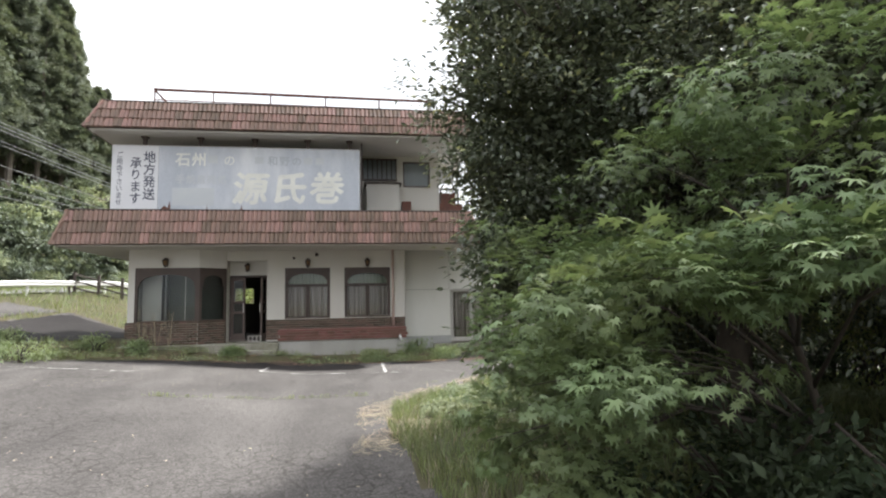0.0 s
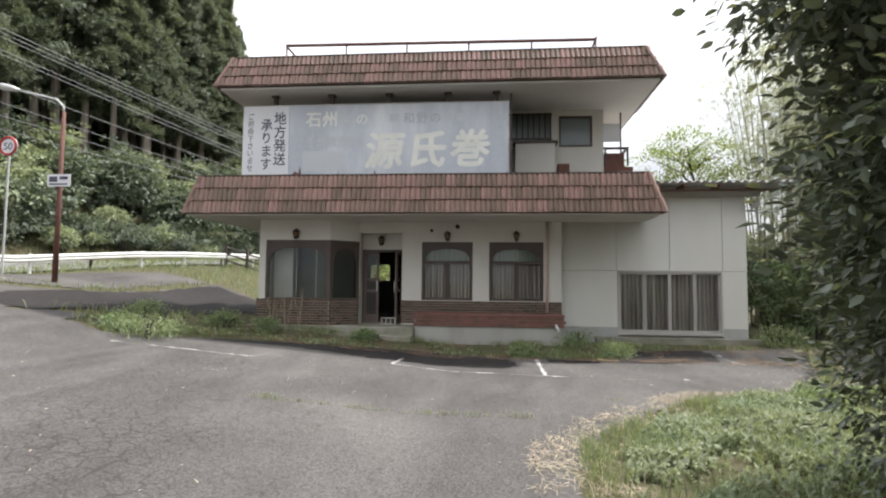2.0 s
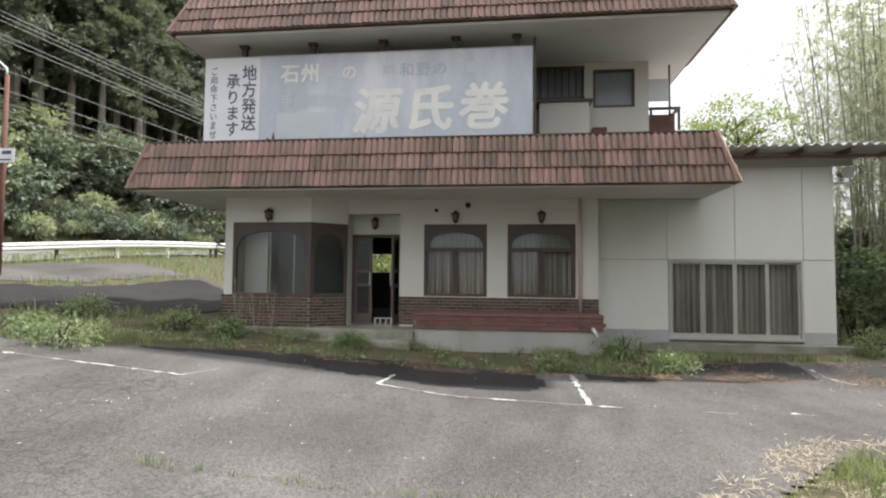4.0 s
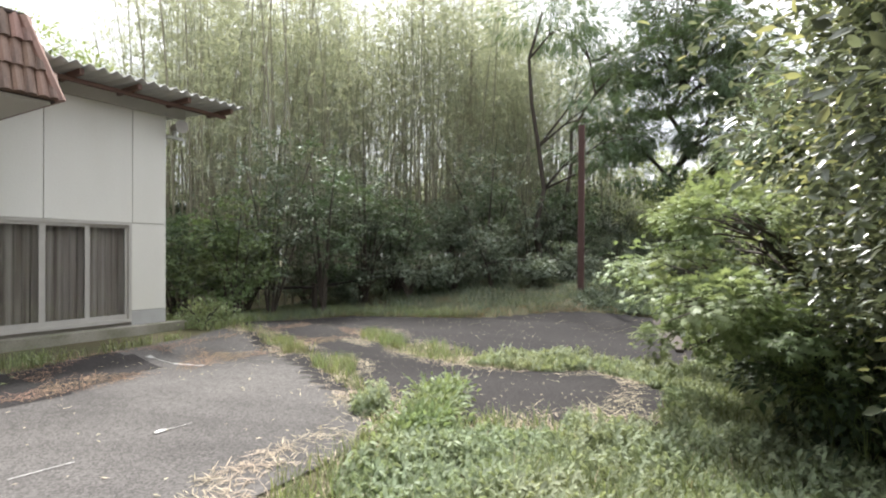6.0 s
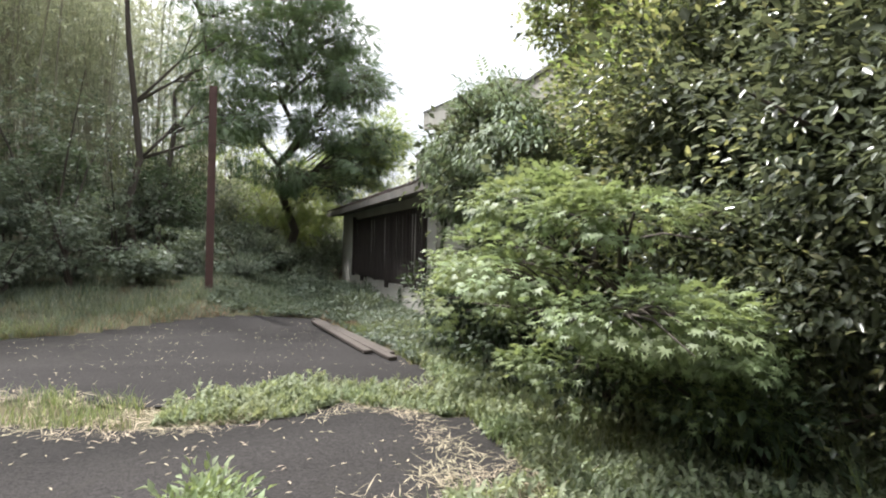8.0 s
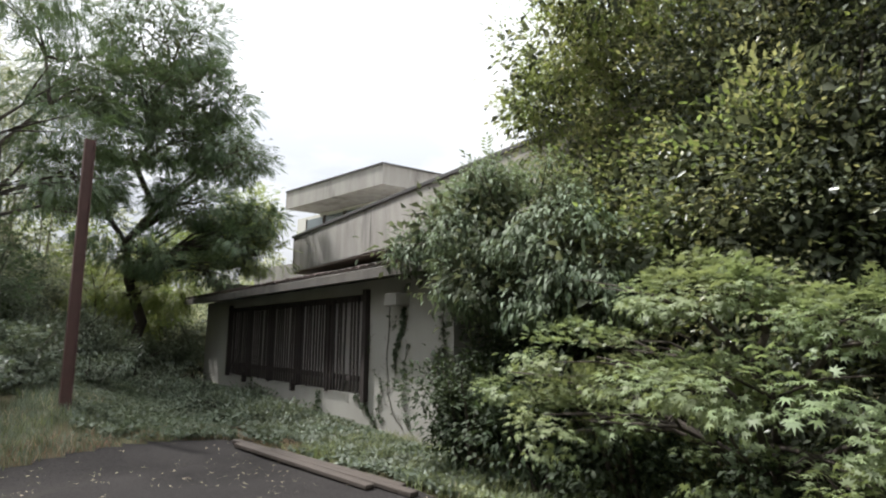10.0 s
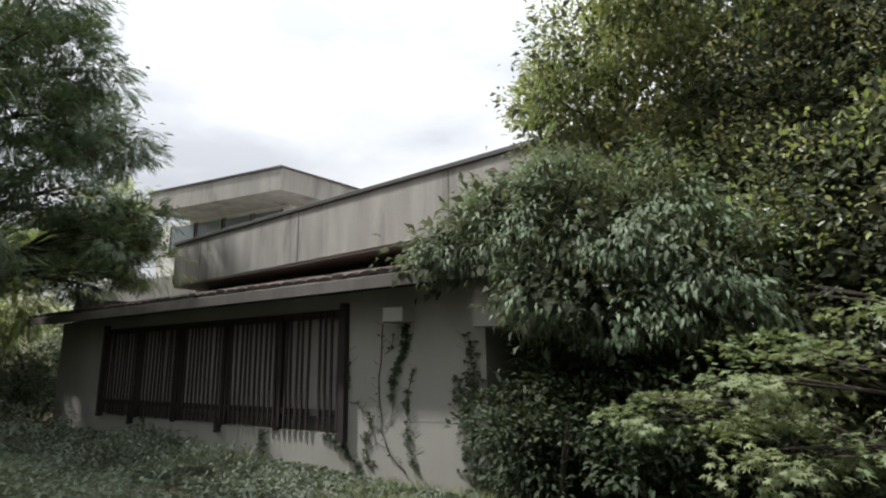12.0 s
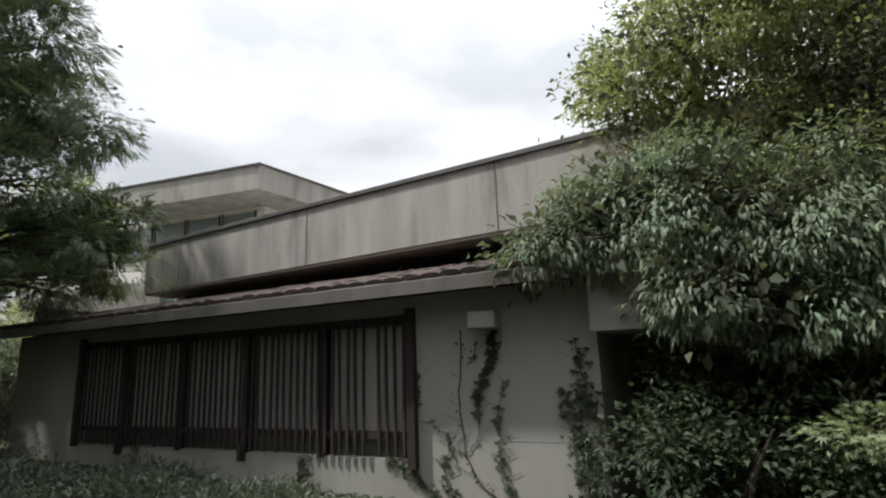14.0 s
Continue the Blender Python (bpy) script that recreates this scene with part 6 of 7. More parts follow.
tree("feathery_tree", (26.0, 12.5, 1.0), (25.6, 12.2, 4.0), 0.12,
     [(24.6, 11.4, 4.0, 1.2, 1.1, 0.6), (26.0, 10.4, 4.6, 1.5, 1.2, 0.7), (27.2, 9.0, 5.2, 1.6, 1.3, 0.8), (25.2, 8.0, 5.9, 1.4, 1.1, 0.8), (26.4, 7.4, 6.6, 1.4, 1.1, 0.8), (24.4, 12.4, 3.0, 1.2, 1.0, 0.6), (28.4, 8.2, 5.6, 1.6, 1.3, 0.8), (23.9, 10.6, 3.2, 1.3, 1.0, 0.7), (24.3, 9.9, 4.4, 1.2, 0.9, 0.6), (25.4, 10.9, 2.4, 1.3, 1.1, 0.7), (21.7, 8.4, 4.1, 0.9, 0.7, 0.5), (22.1, 8.7, 4.9, 0.9, 0.7, 0.5)],
     [("crown", leaf_frond(0.26, 6, 0.07, 0.028), 2000, 8, 0.22, 0.35, 1.0, M_LIME, 0.3, 0.4)],
     "lighter green feathery tree at the grove's end", extra_limbs=2)
tree("bare_limbed_tree", (18.4, 15.3, 0.9), (17.6, 15.0, 9.5), 0.11,
     [(19.6, 13.8, 7.0, 1.8, 1.4, 0.8), (18.0, 14.8, 9.4, 2.0, 1.8, 1.0), (20.6, 14.4, 5.2, 1.4, 1.2, 0.6), (18.7, 13.2, 6.1, 1.5, 1.1, 0.5), (18.0, 13.6, 4.7, 1.3, 1.0, 0.4), (19.8, 12.6, 4.3, 1.2, 1.0, 0.4)],
     [("crown", leaf_frond(0.26, 6, 0.07, 0.028), 420, 8, 0.24, 0.4, 1.0, M_FEATHER, 0.3, 0.4)],
     "old dark-barked tree with long bare limbs at the grove's edge", extra_limbs=1)
tree("broadleaf_tree", (8.6, 28.0, 0.4), (8.6, 28.0, 6.8), 0.14,
     [(7.2, 27.6, 7.0, 1.4, 1.2, 0.7), (8.4, 28.4, 8.1, 1.6, 1.4, 0.8), (9.8, 27.6, 7.3, 1.5, 1.3, 0.8), (10.6, 28.0, 6.2, 1.4, 1.2, 0.8), (8.4, 27.4, 6.2, 1.5, 1.2, 0.7)],
     [("crown", leaf_fold(0.14, 0.07), 1300, 9, 0.2, 0.5, 1.0, M_LIME, 0.45, 0.2)],
     "bright green broadleaf tree behind the annex", extra_limbs=2)

tree("bare_limbed_tree", (19.3, 15.0, 0.95), (20.4, 14.2, 8.6), 0.1,
     [(21.2, 13.4, 8.4, 1.6, 1.3, 0.6), (20.0, 14.4, 9.6, 1.7, 1.5, 0.7), (21.6, 14.2, 6.4, 1.5, 1.1, 0.5), (20.2, 13.0, 5.4, 1.3, 1.0, 0.4)],
     [("crown", leaf_frond(0.26, 6, 0.07, 0.028), 300, 8, 0.22, 0.35, 1.0, M_FEATHER, 0.3, 0.4)],
     "leaning dark-barked tree with spreading limbs at the grove's edge", extra_limbs=2)

# shrubs
def shrub(x, y, rx, ry, h, mat, template, clusters, per, label, size=1.0, hang=0.1, name="shrub", group="undergrowth"):
    z = gz(x, y)
    t = thing(name, (x, y, z), label, "shrub", group)
    rnd = random.Random(int(x * 31 + y * 17))
    for _ in range(5):
        bm = bmesh.new()
        e = Vector((x + rnd.uniform(-0.7, 0.7) * rx, y + rnd.uniform(-0.7, 0.7) * ry, z + h * rnd.uniform(0.5, 0.9)))
        tube(bm, [(x + rnd.uniform(-0.1, 0.1), y + rnd.uniform(-0.1, 0.1), z - 0.05), Vector((x, y, z)).lerp(e, 0.5) + Vector((0, 0, 0.1 * h)), e], [0.035, 0.022, 0.008], 5)
        part("stem", bm, M_BARK, t)
    lobes = [(x + rnd.uniform(-0.45, 0.45) * rx, y + rnd.uniform(-0.45, 0.45) * ry, z + h * rnd.uniform(0.35, 0.72), rx * rnd.uniform(0.45, 0.7), ry * rnd.uniform(0.45, 0.7), h * rnd.uniform(0.2, 0.34)) for _ in range(6)]
    p, o = clump_points(lobes, int(clusters * 1.5), per, 0.1, 0.6, gaps=-0.8)
    keep = p[:, 2] > ground_z(p[:, 0], p[:, 1])
    put(new("crown", scatter("crown", template, p[keep], o[keep], size, mat, 0.45, hang)), t)
    return t


rnd = random.Random(21)
for i in range(15):
    f = i / 14
    x, y = 8.6 + 13.5 * f + rnd.uniform(-0.6, 0.6), 20.2 - 5.6 * f + rnd.uniform(-0.6, 0.6)
    shrub(x, y, rnd.uniform(1.4, 2.2), rnd.uniform(1.2, 1.7), rnd.uniform(1.7, 6.2), M_SHRUB if i % 3 else M_FEATHER, leaf_maple(0.06, 5), 230, 12, "dark green undergrowth shrub at the foot of the bamboo", 1.25)
for x, y, r, h in ((11.9, 19.9, 1.0, 1.5), (12.9, 18.9, 0.9, 1.2), (13.6, 17.7, 1.1, 1.7), (14.3, 16.6, 0.9, 1.3), (14.9, 15.6, 1.0, 2.0), (15.3, 14.4, 0.8, 1.0), (16.3, 13.7, 0.9, 1.3), (14.0, 18.6, 1.2, 2.4), (15.2, 17.2, 1.2, 2.8)):
    shrub(x, y, r, r * 0.9, h, M_SHRUB, leaf_maple(0.06, 5), 150, 12, "dark green undergrowth shrub at the foot of the bamboo", 1.2)
shrub(8.8, 19.2, 1.7, 1.2, 2.9, M_MAPLE, leaf_maple(0.06, 5), 340, 12, "light green bush beside the annex corner", 1.2)
for x, y, rx, h in ((17.6, 12.6, 1.2, 0.7), (18.6, 11.0, 1.4, 0.45), (16.6, 10.2, 1.2, 0.35), (20.5, 10.8, 1.3, 0.8), (21.0, 13.0, 1.5, 1.6), (14.9, 9.6, 0.9, 0.3), (19.5, 14.0, 1.5, 1.8), (17.4, 9.9, 1.1, 0.35)):
    shrub(x, y, rx, 1.0, h, M_SHRUB, leaf_fold(0.09, 0.04), 150, 12, "low dark green weeds before the concrete wall")
# near-black leaves here stand in for deep shade below the crowns
for x, y, rx, h in ((8.6, 8.7, 0.9, 1.5), (9.7, 8.8, 0.8, 1.4), (10.1, 8.7, 0.5, 1.4), (9.2, 8.1, 1.1, 2.2), (9.9, 7.9, 0.8, 2.2), (7.6, 8.5, 0.9, 1.3), (8.3, 7.8, 1.0, 1.8), (6.4, 8.3, 0.9, 1.1), (5.2, 8.0, 0.9, 1.0), (2.7, 1.7, 0.8, 0.7), (3.3, 2.4, 0.9, 1.0), (2.3, 2.7, 0.6, 0.7), (2.1, 3.5, 0.7, 0.6), (2.7, 3.4, 0.8, 1.0)):
    shrub(x, y, rx, 0.8, h, M_IVY, leaf_fold(0.09, 0.042), 120, 12, "tangled shrub under the trees, leaves darkened for shade")
for x, y, rx, h in ((-7.4, 13.9, 0.7, 0.5), (-8.6, 14.4, 0.6, 0.35), (1.95, 16.7, 0.4, 0.5), (2.75, 16.1, 0.3, 0.22), (7.2, 18.0, 0.6, 0.5), (-3.3, 16.45, 0.3, 0.16), (4.2, 11.25, 0.32, 0.16), (5.1, 11.5, 0.34, 0.18), (4.65, 11.35, 0.28, 0.15), (0.55, 15.8, 0.3, 0.25), (2.45, 16.0, 0.35, 0.3), (-9.3, 16.6, 0.5, 0.4), (-6.9, 16.3, 0.45, 0.4), (-5.9, 16.2, 0.35, 0.3)):
    shrub(x, y, rx, rx * 0.8, h, M_MAPLE2, leaf_fold(0.07, 0.03), 110, 10, "bright green weed clump on the asphalt's edge", name="weed_clump", group="weed clumps")
for i in range(14):
    f = i / 13
    x, y = 26 + 10 * f + rnd.uniform(-1, 1), 19 - 16 * f + rnd.uniform(-1, 1)
    shrub(x, y, 2.4, 2.2, rnd.uniform(3.6, 7.0), M_BAMBOO if i % 2 else M_LIME, leaf_fold(0.2, 0.07), 300, 10, "pale yellow-green thicket beyond the trees", 1.2)
for i in range(96):
    t = -0.7 + i / 32
    x, y = road_line(t)
    off = rnd.uniform(6.2, 13.5)
    xx, yy = x - off, y + off * 0.35
    shrub(xx, yy, rnd.uniform(2.0, 3.2), rnd.uniform(1.8, 2.6), rnd.uniform(2.2, 4.5), M_SHRUB if i % 3 else M_WEED, leaf_fold(0.24, 0.12), 230, 9, "overgrown pale green bank shrub across the road", 1.2)

for i in range(64):
    t = -0.5 + i / 34
    x, y = road_line(t)
    off = rnd.uniform(5.7, 8.2)
    xx, yy = x - off, y + off * 0.33
    shrub(xx, yy, rnd.uniform(1.0, 1.9), rnd.uniform(0.9, 1.5), rnd.uniform(0.7, 1.8), M_SHRUB if i % 3 else M_WEED, leaf_fold(0.16, 0.07), 170, 9, "tangle of pale green weeds on the roadside bank", 1.1)
for i in range(26):
    f = i / 25
    x, y = 6.4 + 10.6 * f + rnd.uniform(-0.7, 0.7), 1.4 + rnd.uniform(-1.2, 0.8) + 2.5 * (f > 0.6)
    shrub(x, y, 1.9, 1.6, rnd.uniform(3.0, 5.2), M_SHRUB if i % 2 else M_EVERGREEN, leaf_fold(0.2, 0.1), 170, 10, "dense dark thicket behind the evergreens", 1.2)
for i in range(22):
    f = i / 21
    x, y = 9.5 + 19 * f + rnd.uniform(-0.8, 0.8), 29.5 - 8.0 * f + rnd.uniform(-1, 1)
    shrub(x, y, 2.2, 2.0, rnd.uniform(3.0, 6.0), M_SHRUB if i % 2 else M_BAMBOO, leaf_fold(0.2, 0.1), 260, 10, "dark undergrowth deep in the bamboo grove", 1.2)
for i in range(30):
    f = i / 29
    x, y = 22.5 + 9 * f + rnd.uniform(-1.2, 1.2), 17.5 - 10 * f + rnd.uniform(-1.5, 1.5)
    shrub(x, y, 1.7, 1.5, rnd.uniform(1.6, 3.6), M_SHRUB if i % 2 else M_BAMBOO, leaf_fold(0.13, 0.05), 240, 9, "mixed brush between the grove and the building", 1.2)
for i in range(18):
    f = i / 17
    x, y = 34 + 14 * f, 24 - 30 * f + rnd.uniform(-2, 2)
    shrub(x, y, 3.2, 3.0, rnd.uniform(4.0, 6.5), M_BAMBOO if i % 3 else M_LIME, leaf_fold(0.3, 0.12), 260, 9, "distant pale green woodland edge", 1.2)
for x, y, r, h in ((22.6, 11.6, 1.4, 1.5), (23.6, 10.4, 1.3, 1.9), (24.6, 9.4, 1.4, 2.2), (21.6, 12.6, 1.3, 1.2), (23.4, 12.8, 1.5, 1.7)):
    shrub(x, y, r, r * 0.9, h, M_SHRUB, leaf_fold(0.11, 0.045), 300, 10, "dark brush at the far end of the concrete wall", 1.0)
shrub(-5.4, 27.5, 2.2, 1.5, 3.6, M_LIME, leaf_fold(0.12, 0.06), 260, 10, "bright green bush behind the shop", 1.2)

# bamboo grove
def bamboo(seed):
    r = random.Random(seed)
    h = r.uniform(9.5, 12.5)
    t = thing("bamboo", (0, 0, -50), "tall slender bamboo with pale leaning culms", "bamboo", "bamboo grove")
    for _ in range(5):
        bm = bmesh.new()
        x, y = r.uniform(-1.1, 1.1), r.uniform(-0.9, 0.9)
        lx, ly = r.uniform(-0.9, 0.9), r.uniform(-0.9, 0.9)
        hh = h * r.uniform(0.75, 1.05)
        pts = [(x + lx * (k / 8) ** 2.2, y + ly * (k / 8) ** 2.2, hh * k / 8 * (1 - 0.04 * (k / 8) ** 3)) for k in range(9)]
        tube(bm, pts, [0.036 * (1 - 0.75 * k / 8) for k in range(9)], 5)
        ob = new("culm", finish(bm, "culm", M_CULM))
        ob.parent = t
    n = 480
    z = h * (0.34 + 0.68 * RNG.random(n) ** 0.75)
    p = np.stack((RNG.normal(0, 0.85, n), RNG.normal(0, 0.8, n), z), -1)
    o = np.stack((RNG.normal(0, 1, n), RNG.normal(0, 1, n), RNG.normal(-0.2, 0.3, n)), -1)
    o /= np.linalg.norm(o, axis=1, keepdims=True)
    lv = new("foliage", scatter("foliage", leaf_tuft(6, 0.22, 0.026, 60, seed=seed), p, o, 1.0, M_BAMBOO, 0.4, 0.3))
    lv.parent = t
    return t


kinds = [bamboo(s) for s in (1, 2, 3, 4)]
first = list(kinds)
for i in range(118):
    f, g = rnd.random(), rnd.random()
    x = 9.6 + 19.0 * f + 2.6 * g + rnd.uniform(-0.5, 0.5)
    y = 22.0 - 7.4 * f + 8.0 * g
    m = pose(x, y, gz(x, y) - 0.05, 0, 0, rnd.uniform(0, 360)) @ Matrix.Scale(rnd.uniform(0.85, 1.12), 4)
    if first:
        first.pop().matrix_basis = m
    else:
        copy_thing(kinds[i % 4], m)

# cedars on the hillside
def cedar(seed):
    r = random.Random(seed)
    h = 15.0
    t = thing("cedar_tree", (0, 0, -50), "tall dark cedar with a bare lower trunk on the hillside", "cedar", "cedar plantation")
    ob = new("trunk", finish(tube(bmesh.new(), [(0, 0, -0.5), (0.05, 0, h * 0.5), (0, 0, h)], [0.2, 0.13, 0.02], 7), "trunk", M_CEDAR_BARK))
    ob.parent = t
    boughs, each = 120, 60
    n = boughs * each
    fb = np.linspace(0.0, 0.985, boughs) ** 0.9
    f = np.repeat(fb, each)
    reach = np.repeat((2.3 * (1 - fb) ** 0.58 + 0.12) * RNG.uniform(0.6, 1.15, boughs), each)
    a = np.repeat(RNG.uniform(0, 6.283, boughs), each)
    rad = reach * RNG.uniform(0.12, 1.0, n) ** 0.7
    a = a + RNG.normal(0, 0.2, n)
    z = h * (0.3 + 0.7 * f)
    p = np.stack((np.cos(a) * rad, np.sin(a) * rad, z - rad * 0.3 + RNG.normal(0, 0.14, n)), -1)
    o = np.stack((np.cos(a), np.sin(a), np.full(n, 0.1)), -1)
    lv = new("foliage", scatter("foliage", leaf_tuft(7, 0.23, 0.052, 65, seed=seed), p, o, 1.0, M_CEDAR, 0.35, 0.35))
    lv.parent = t
    return t


kinds = [cedar(s) for s in (1, 2, 3)]
first = list(kinds)
for row in range(8):
    for i in range(44):
        t = -0.9 + i / 14.5 + rnd.uniform(-0.04, 0.04)
        x0, y0 = road_line(t)
        off = 13.5 + row * 4.2 + rnd.uniform(-1.2, 1.2)
        x, y = x0 - off, y0 + off * 0.45
        m = pose(x, y, gz(x, y) - 0.2, rnd.uniform(-2, 2), rnd.uniform(-2, 2), rnd.uniform(0, 360)) @ Matrix.Scale(rnd.uniform(0.95, 1.3) * min(1.0, 0.42 + (-0.4 * y - x) / (0.3 * abs(y) + 1)), 4)
        if x > -0.4 * y:  # the plantation ends here
            continue
        if first:
            first.pop().matrix_basis = m
        else:
            copy_thing(kinds[(i + row) % 3], m)

# ground cover
def ground_points(n, x0, x1, y0, y1, rule):
    x, y = RNG.uniform(x0, x1, n), RNG.uniform(y0, y1, n)
    k = rule(x, y)
    x, y = x[k], y[k]
    return np.stack((x, y, ground_z(x, y) + 0.01), -1)


def cover(name, template, pts, size, mat, label, tilt=0.35, upward=True, lift=0.0, rise=0.0):
    pts = pts + np.stack((0 * pts[:, 0], 0 * pts[:, 0], rise * RNG.random(len(pts)) ** 1.5 * (1 + 0.8 * ripple(pts[:, 0], pts[:, 1], 2.0))), -1)
    o = RNG.normal(0, 1, (len(pts), 3))
    if upward:
        d = np.zeros_like(pts)
        d[:, 1] = 1.0
        ang = RNG.uniform(0, 6.283, len(pts))
        d[:, 0], d[:, 1] = np.cos(ang), np.sin(ang)
        me = scatter(name, template, pts, d, size, mat, tilt * 0.3)
    else:
        o[:, 2] *= 0.15
        o /= np.linalg.norm(o, axis=1, keepdims=True)
        me = scatter(name, template, pts + np.array([0, 0, lift]), o, size, mat, 0.1)
    return tagged(new(name, me), label, "ground cover", kind="stuff")


def verge(x, y):
    return wild(x, y) > 0.0


def clear_of_buildings(x, y):
    return ~((x > -6.8) & (x < 6.8) & (y > 17.0)) & ~((x > 10.9) & (y < 8.4 + (x - 12) * 0.09))


def near(x, y):
    return verge(x, y) & clear_of_buildings(x, y)


def tufty(x, y, share, f=1.0):
    """Thins plants out in uneven clumps."""
    c = ripple(x, y, 1.1 * f) * 0.5 + ripple(x + 3.7, y - 1.9, 2.9 * f) * 0.35 + ripple(x - 8.1, y + 2.2, 6.1 * f) * 0.25
    return c + RNG.normal(0, 0.22, np.shape(x)) > share


cover("grass", blade(0.17, 0.008, 0.6), ground_points(190000, 0.3, 12.4, 3.5, 20, lambda x, y: near(x, y) & tufty(x, y, 0.0)), 1.0, M_GRASS, "rough green grass and weeds at the asphalt's edge")
cover("grass", blade(0.14, 0.007, 0.8), ground_points(40000, 0.3, 17, 3.5, 20, lambda x, y: near(x, y) & tufty(x + 5, y, 0.3)), 1.0, M_STRAW, "dead straw-coloured grass among the weeds")
# the shrub green carries the grove's shade on this strip
cover("grass", blade(0.15, 0.008, 0.6), ground_points(120000, 8.5, 22, 10.6, 20.5, lambda x, y: near(x, y) & tufty(x, y, -0.25)), 1.0, M_SHRUB, "rough green grass before the grove, darkened for its shade")
cover("grass", blade(0.12, 0.008, 0.6), ground_points(40000, 8.5, 22, 10.6, 20.5, lambda x, y: near(x, y) & tufty(x + 3, y, 0.1)), 1.0, M_GRASS, "lighter tufts in the grass before the grove")
cover("grass", blade(0.17, 0.008, 0.6), ground_points(52000, -9.8, 8, 13.5, 17.4, lambda x, y: near(x, y) & tufty(x, y, 0.22)), 1.0, M_GRASS, "uneven grass tufts along the shop's front strip")
cover("grass", blade(0.2, 0.014, 0.6), ground_points(110000, -46, -7, 6, 62, lambda x, y: near(x, y) & (x < -8.5)), 1.2, M_GRASS, "rough green grass on the roadside verge")
cover("weeds", leaf_tuft(8, 0.062, 0.02, 75, seed=3), ground_points(60000, 0.5, 9, 7.2, 12.2, lambda x, y: near(x, y) & tufty(x, y, -0.2 + 0.5 * (y < 8.8) * (x < 2.2), 0.8) & (along(THICKET[2:9], x, y) > 0.4)) + np.array([0, 0, 0.02]), 1.0, M_WEED, "soft grey-green mugwort growing over the lot", upward=False, rise=0.13)
cover("weeds", leaf_tuft(7, 0.07, 0.028, 75, seed=5), ground_points(26000, 9, 22, 8.6, 12.8, lambda x, y: near(x, y) & (tufty(x, y, 0.0, 0.8) | (y < 9.9 + 0.1 * (x - 12)))) + np.array([0, 0, 0.09]), 1.1, M_SHRUB, "dark green weeds before the concrete wall", upward=False)
cover("weeds", leaf_tuft(7, 0.06, 0.02, 70, seed=4), ground_points(36000, -9, 8, 15.2, 17.4, lambda x, y: near(x, y) & tufty(x, y, 0.52)) + np.array([0, 0, 0.03]), 0.85, M_WEED, "weeds growing along the shop's front strip", upward=False, rise=0.06)
cover("dry_litter", leaf_fold(0.15, 0.008, 0.1, 0.05), ground_points(200000, 0.2, 14, 6, 18, lambda x, y: ((np.abs(wild(x, y) - 0.0) < 0.4) | (along(THICKET[2:11], x, y) < 0.5)) & clear_of_buildings(x, y) & tufty(x + 2, y, 0.05, 1.3)), 0.9, M_STRAW, "pale dry straw and leaf litter along the cracks", upward=False, lift=0.025)
cover("dry_litter", leaf_fold(0.06, 0.014, 0.1, 0.05), ground_points(2600, 4.5, 14, 9, 17.5, lambda x, y: (wild(x, y) < 0) & tufty(x, y, -0.1)), 0.9, M_STRAW, "pale dead leaves strewn over the dark asphalt", upward=False, lift=0.03)
cover("dry_litter", blade(0.1, 0.006, 0.9), ground_points(60000, 9, 15, 9.5, 18.5, lambda x, y: (wild(x, y) > 0) & (along(LOT[4:10], x, y) < 0.75) & tufty(x, y, -0.2)), 0.9, M_BROWN_LITTER, "brown dead grass along the asphalt's far edge")
cover("dry_litter", leaf_fold(0.06, 0.018, 0.1, 0.05), ground_points(700, -8, 5, 3, 17, lambda x, y: (wild(x, y) < 0) & (ripple(x, y, 0.5) > -0.2)), 0.8, M_STRAW, "scattered pale fallen leaves on the asphalt", upward=False, lift=0.025)
cover("dry_litter", leaf_fold(0.12, 0.009, 0.1, 0.05), ground_points(26000, -9, 9, 15.2, 16.6, lambda x, y: (np.abs(wild(x, y)) < 1.1) & (ripple(x, y, 1.7) > 0.0)), 0.8, M_BROWN_LITTER, "brown dead grass along the front strip", upward=False, lift=0.03)


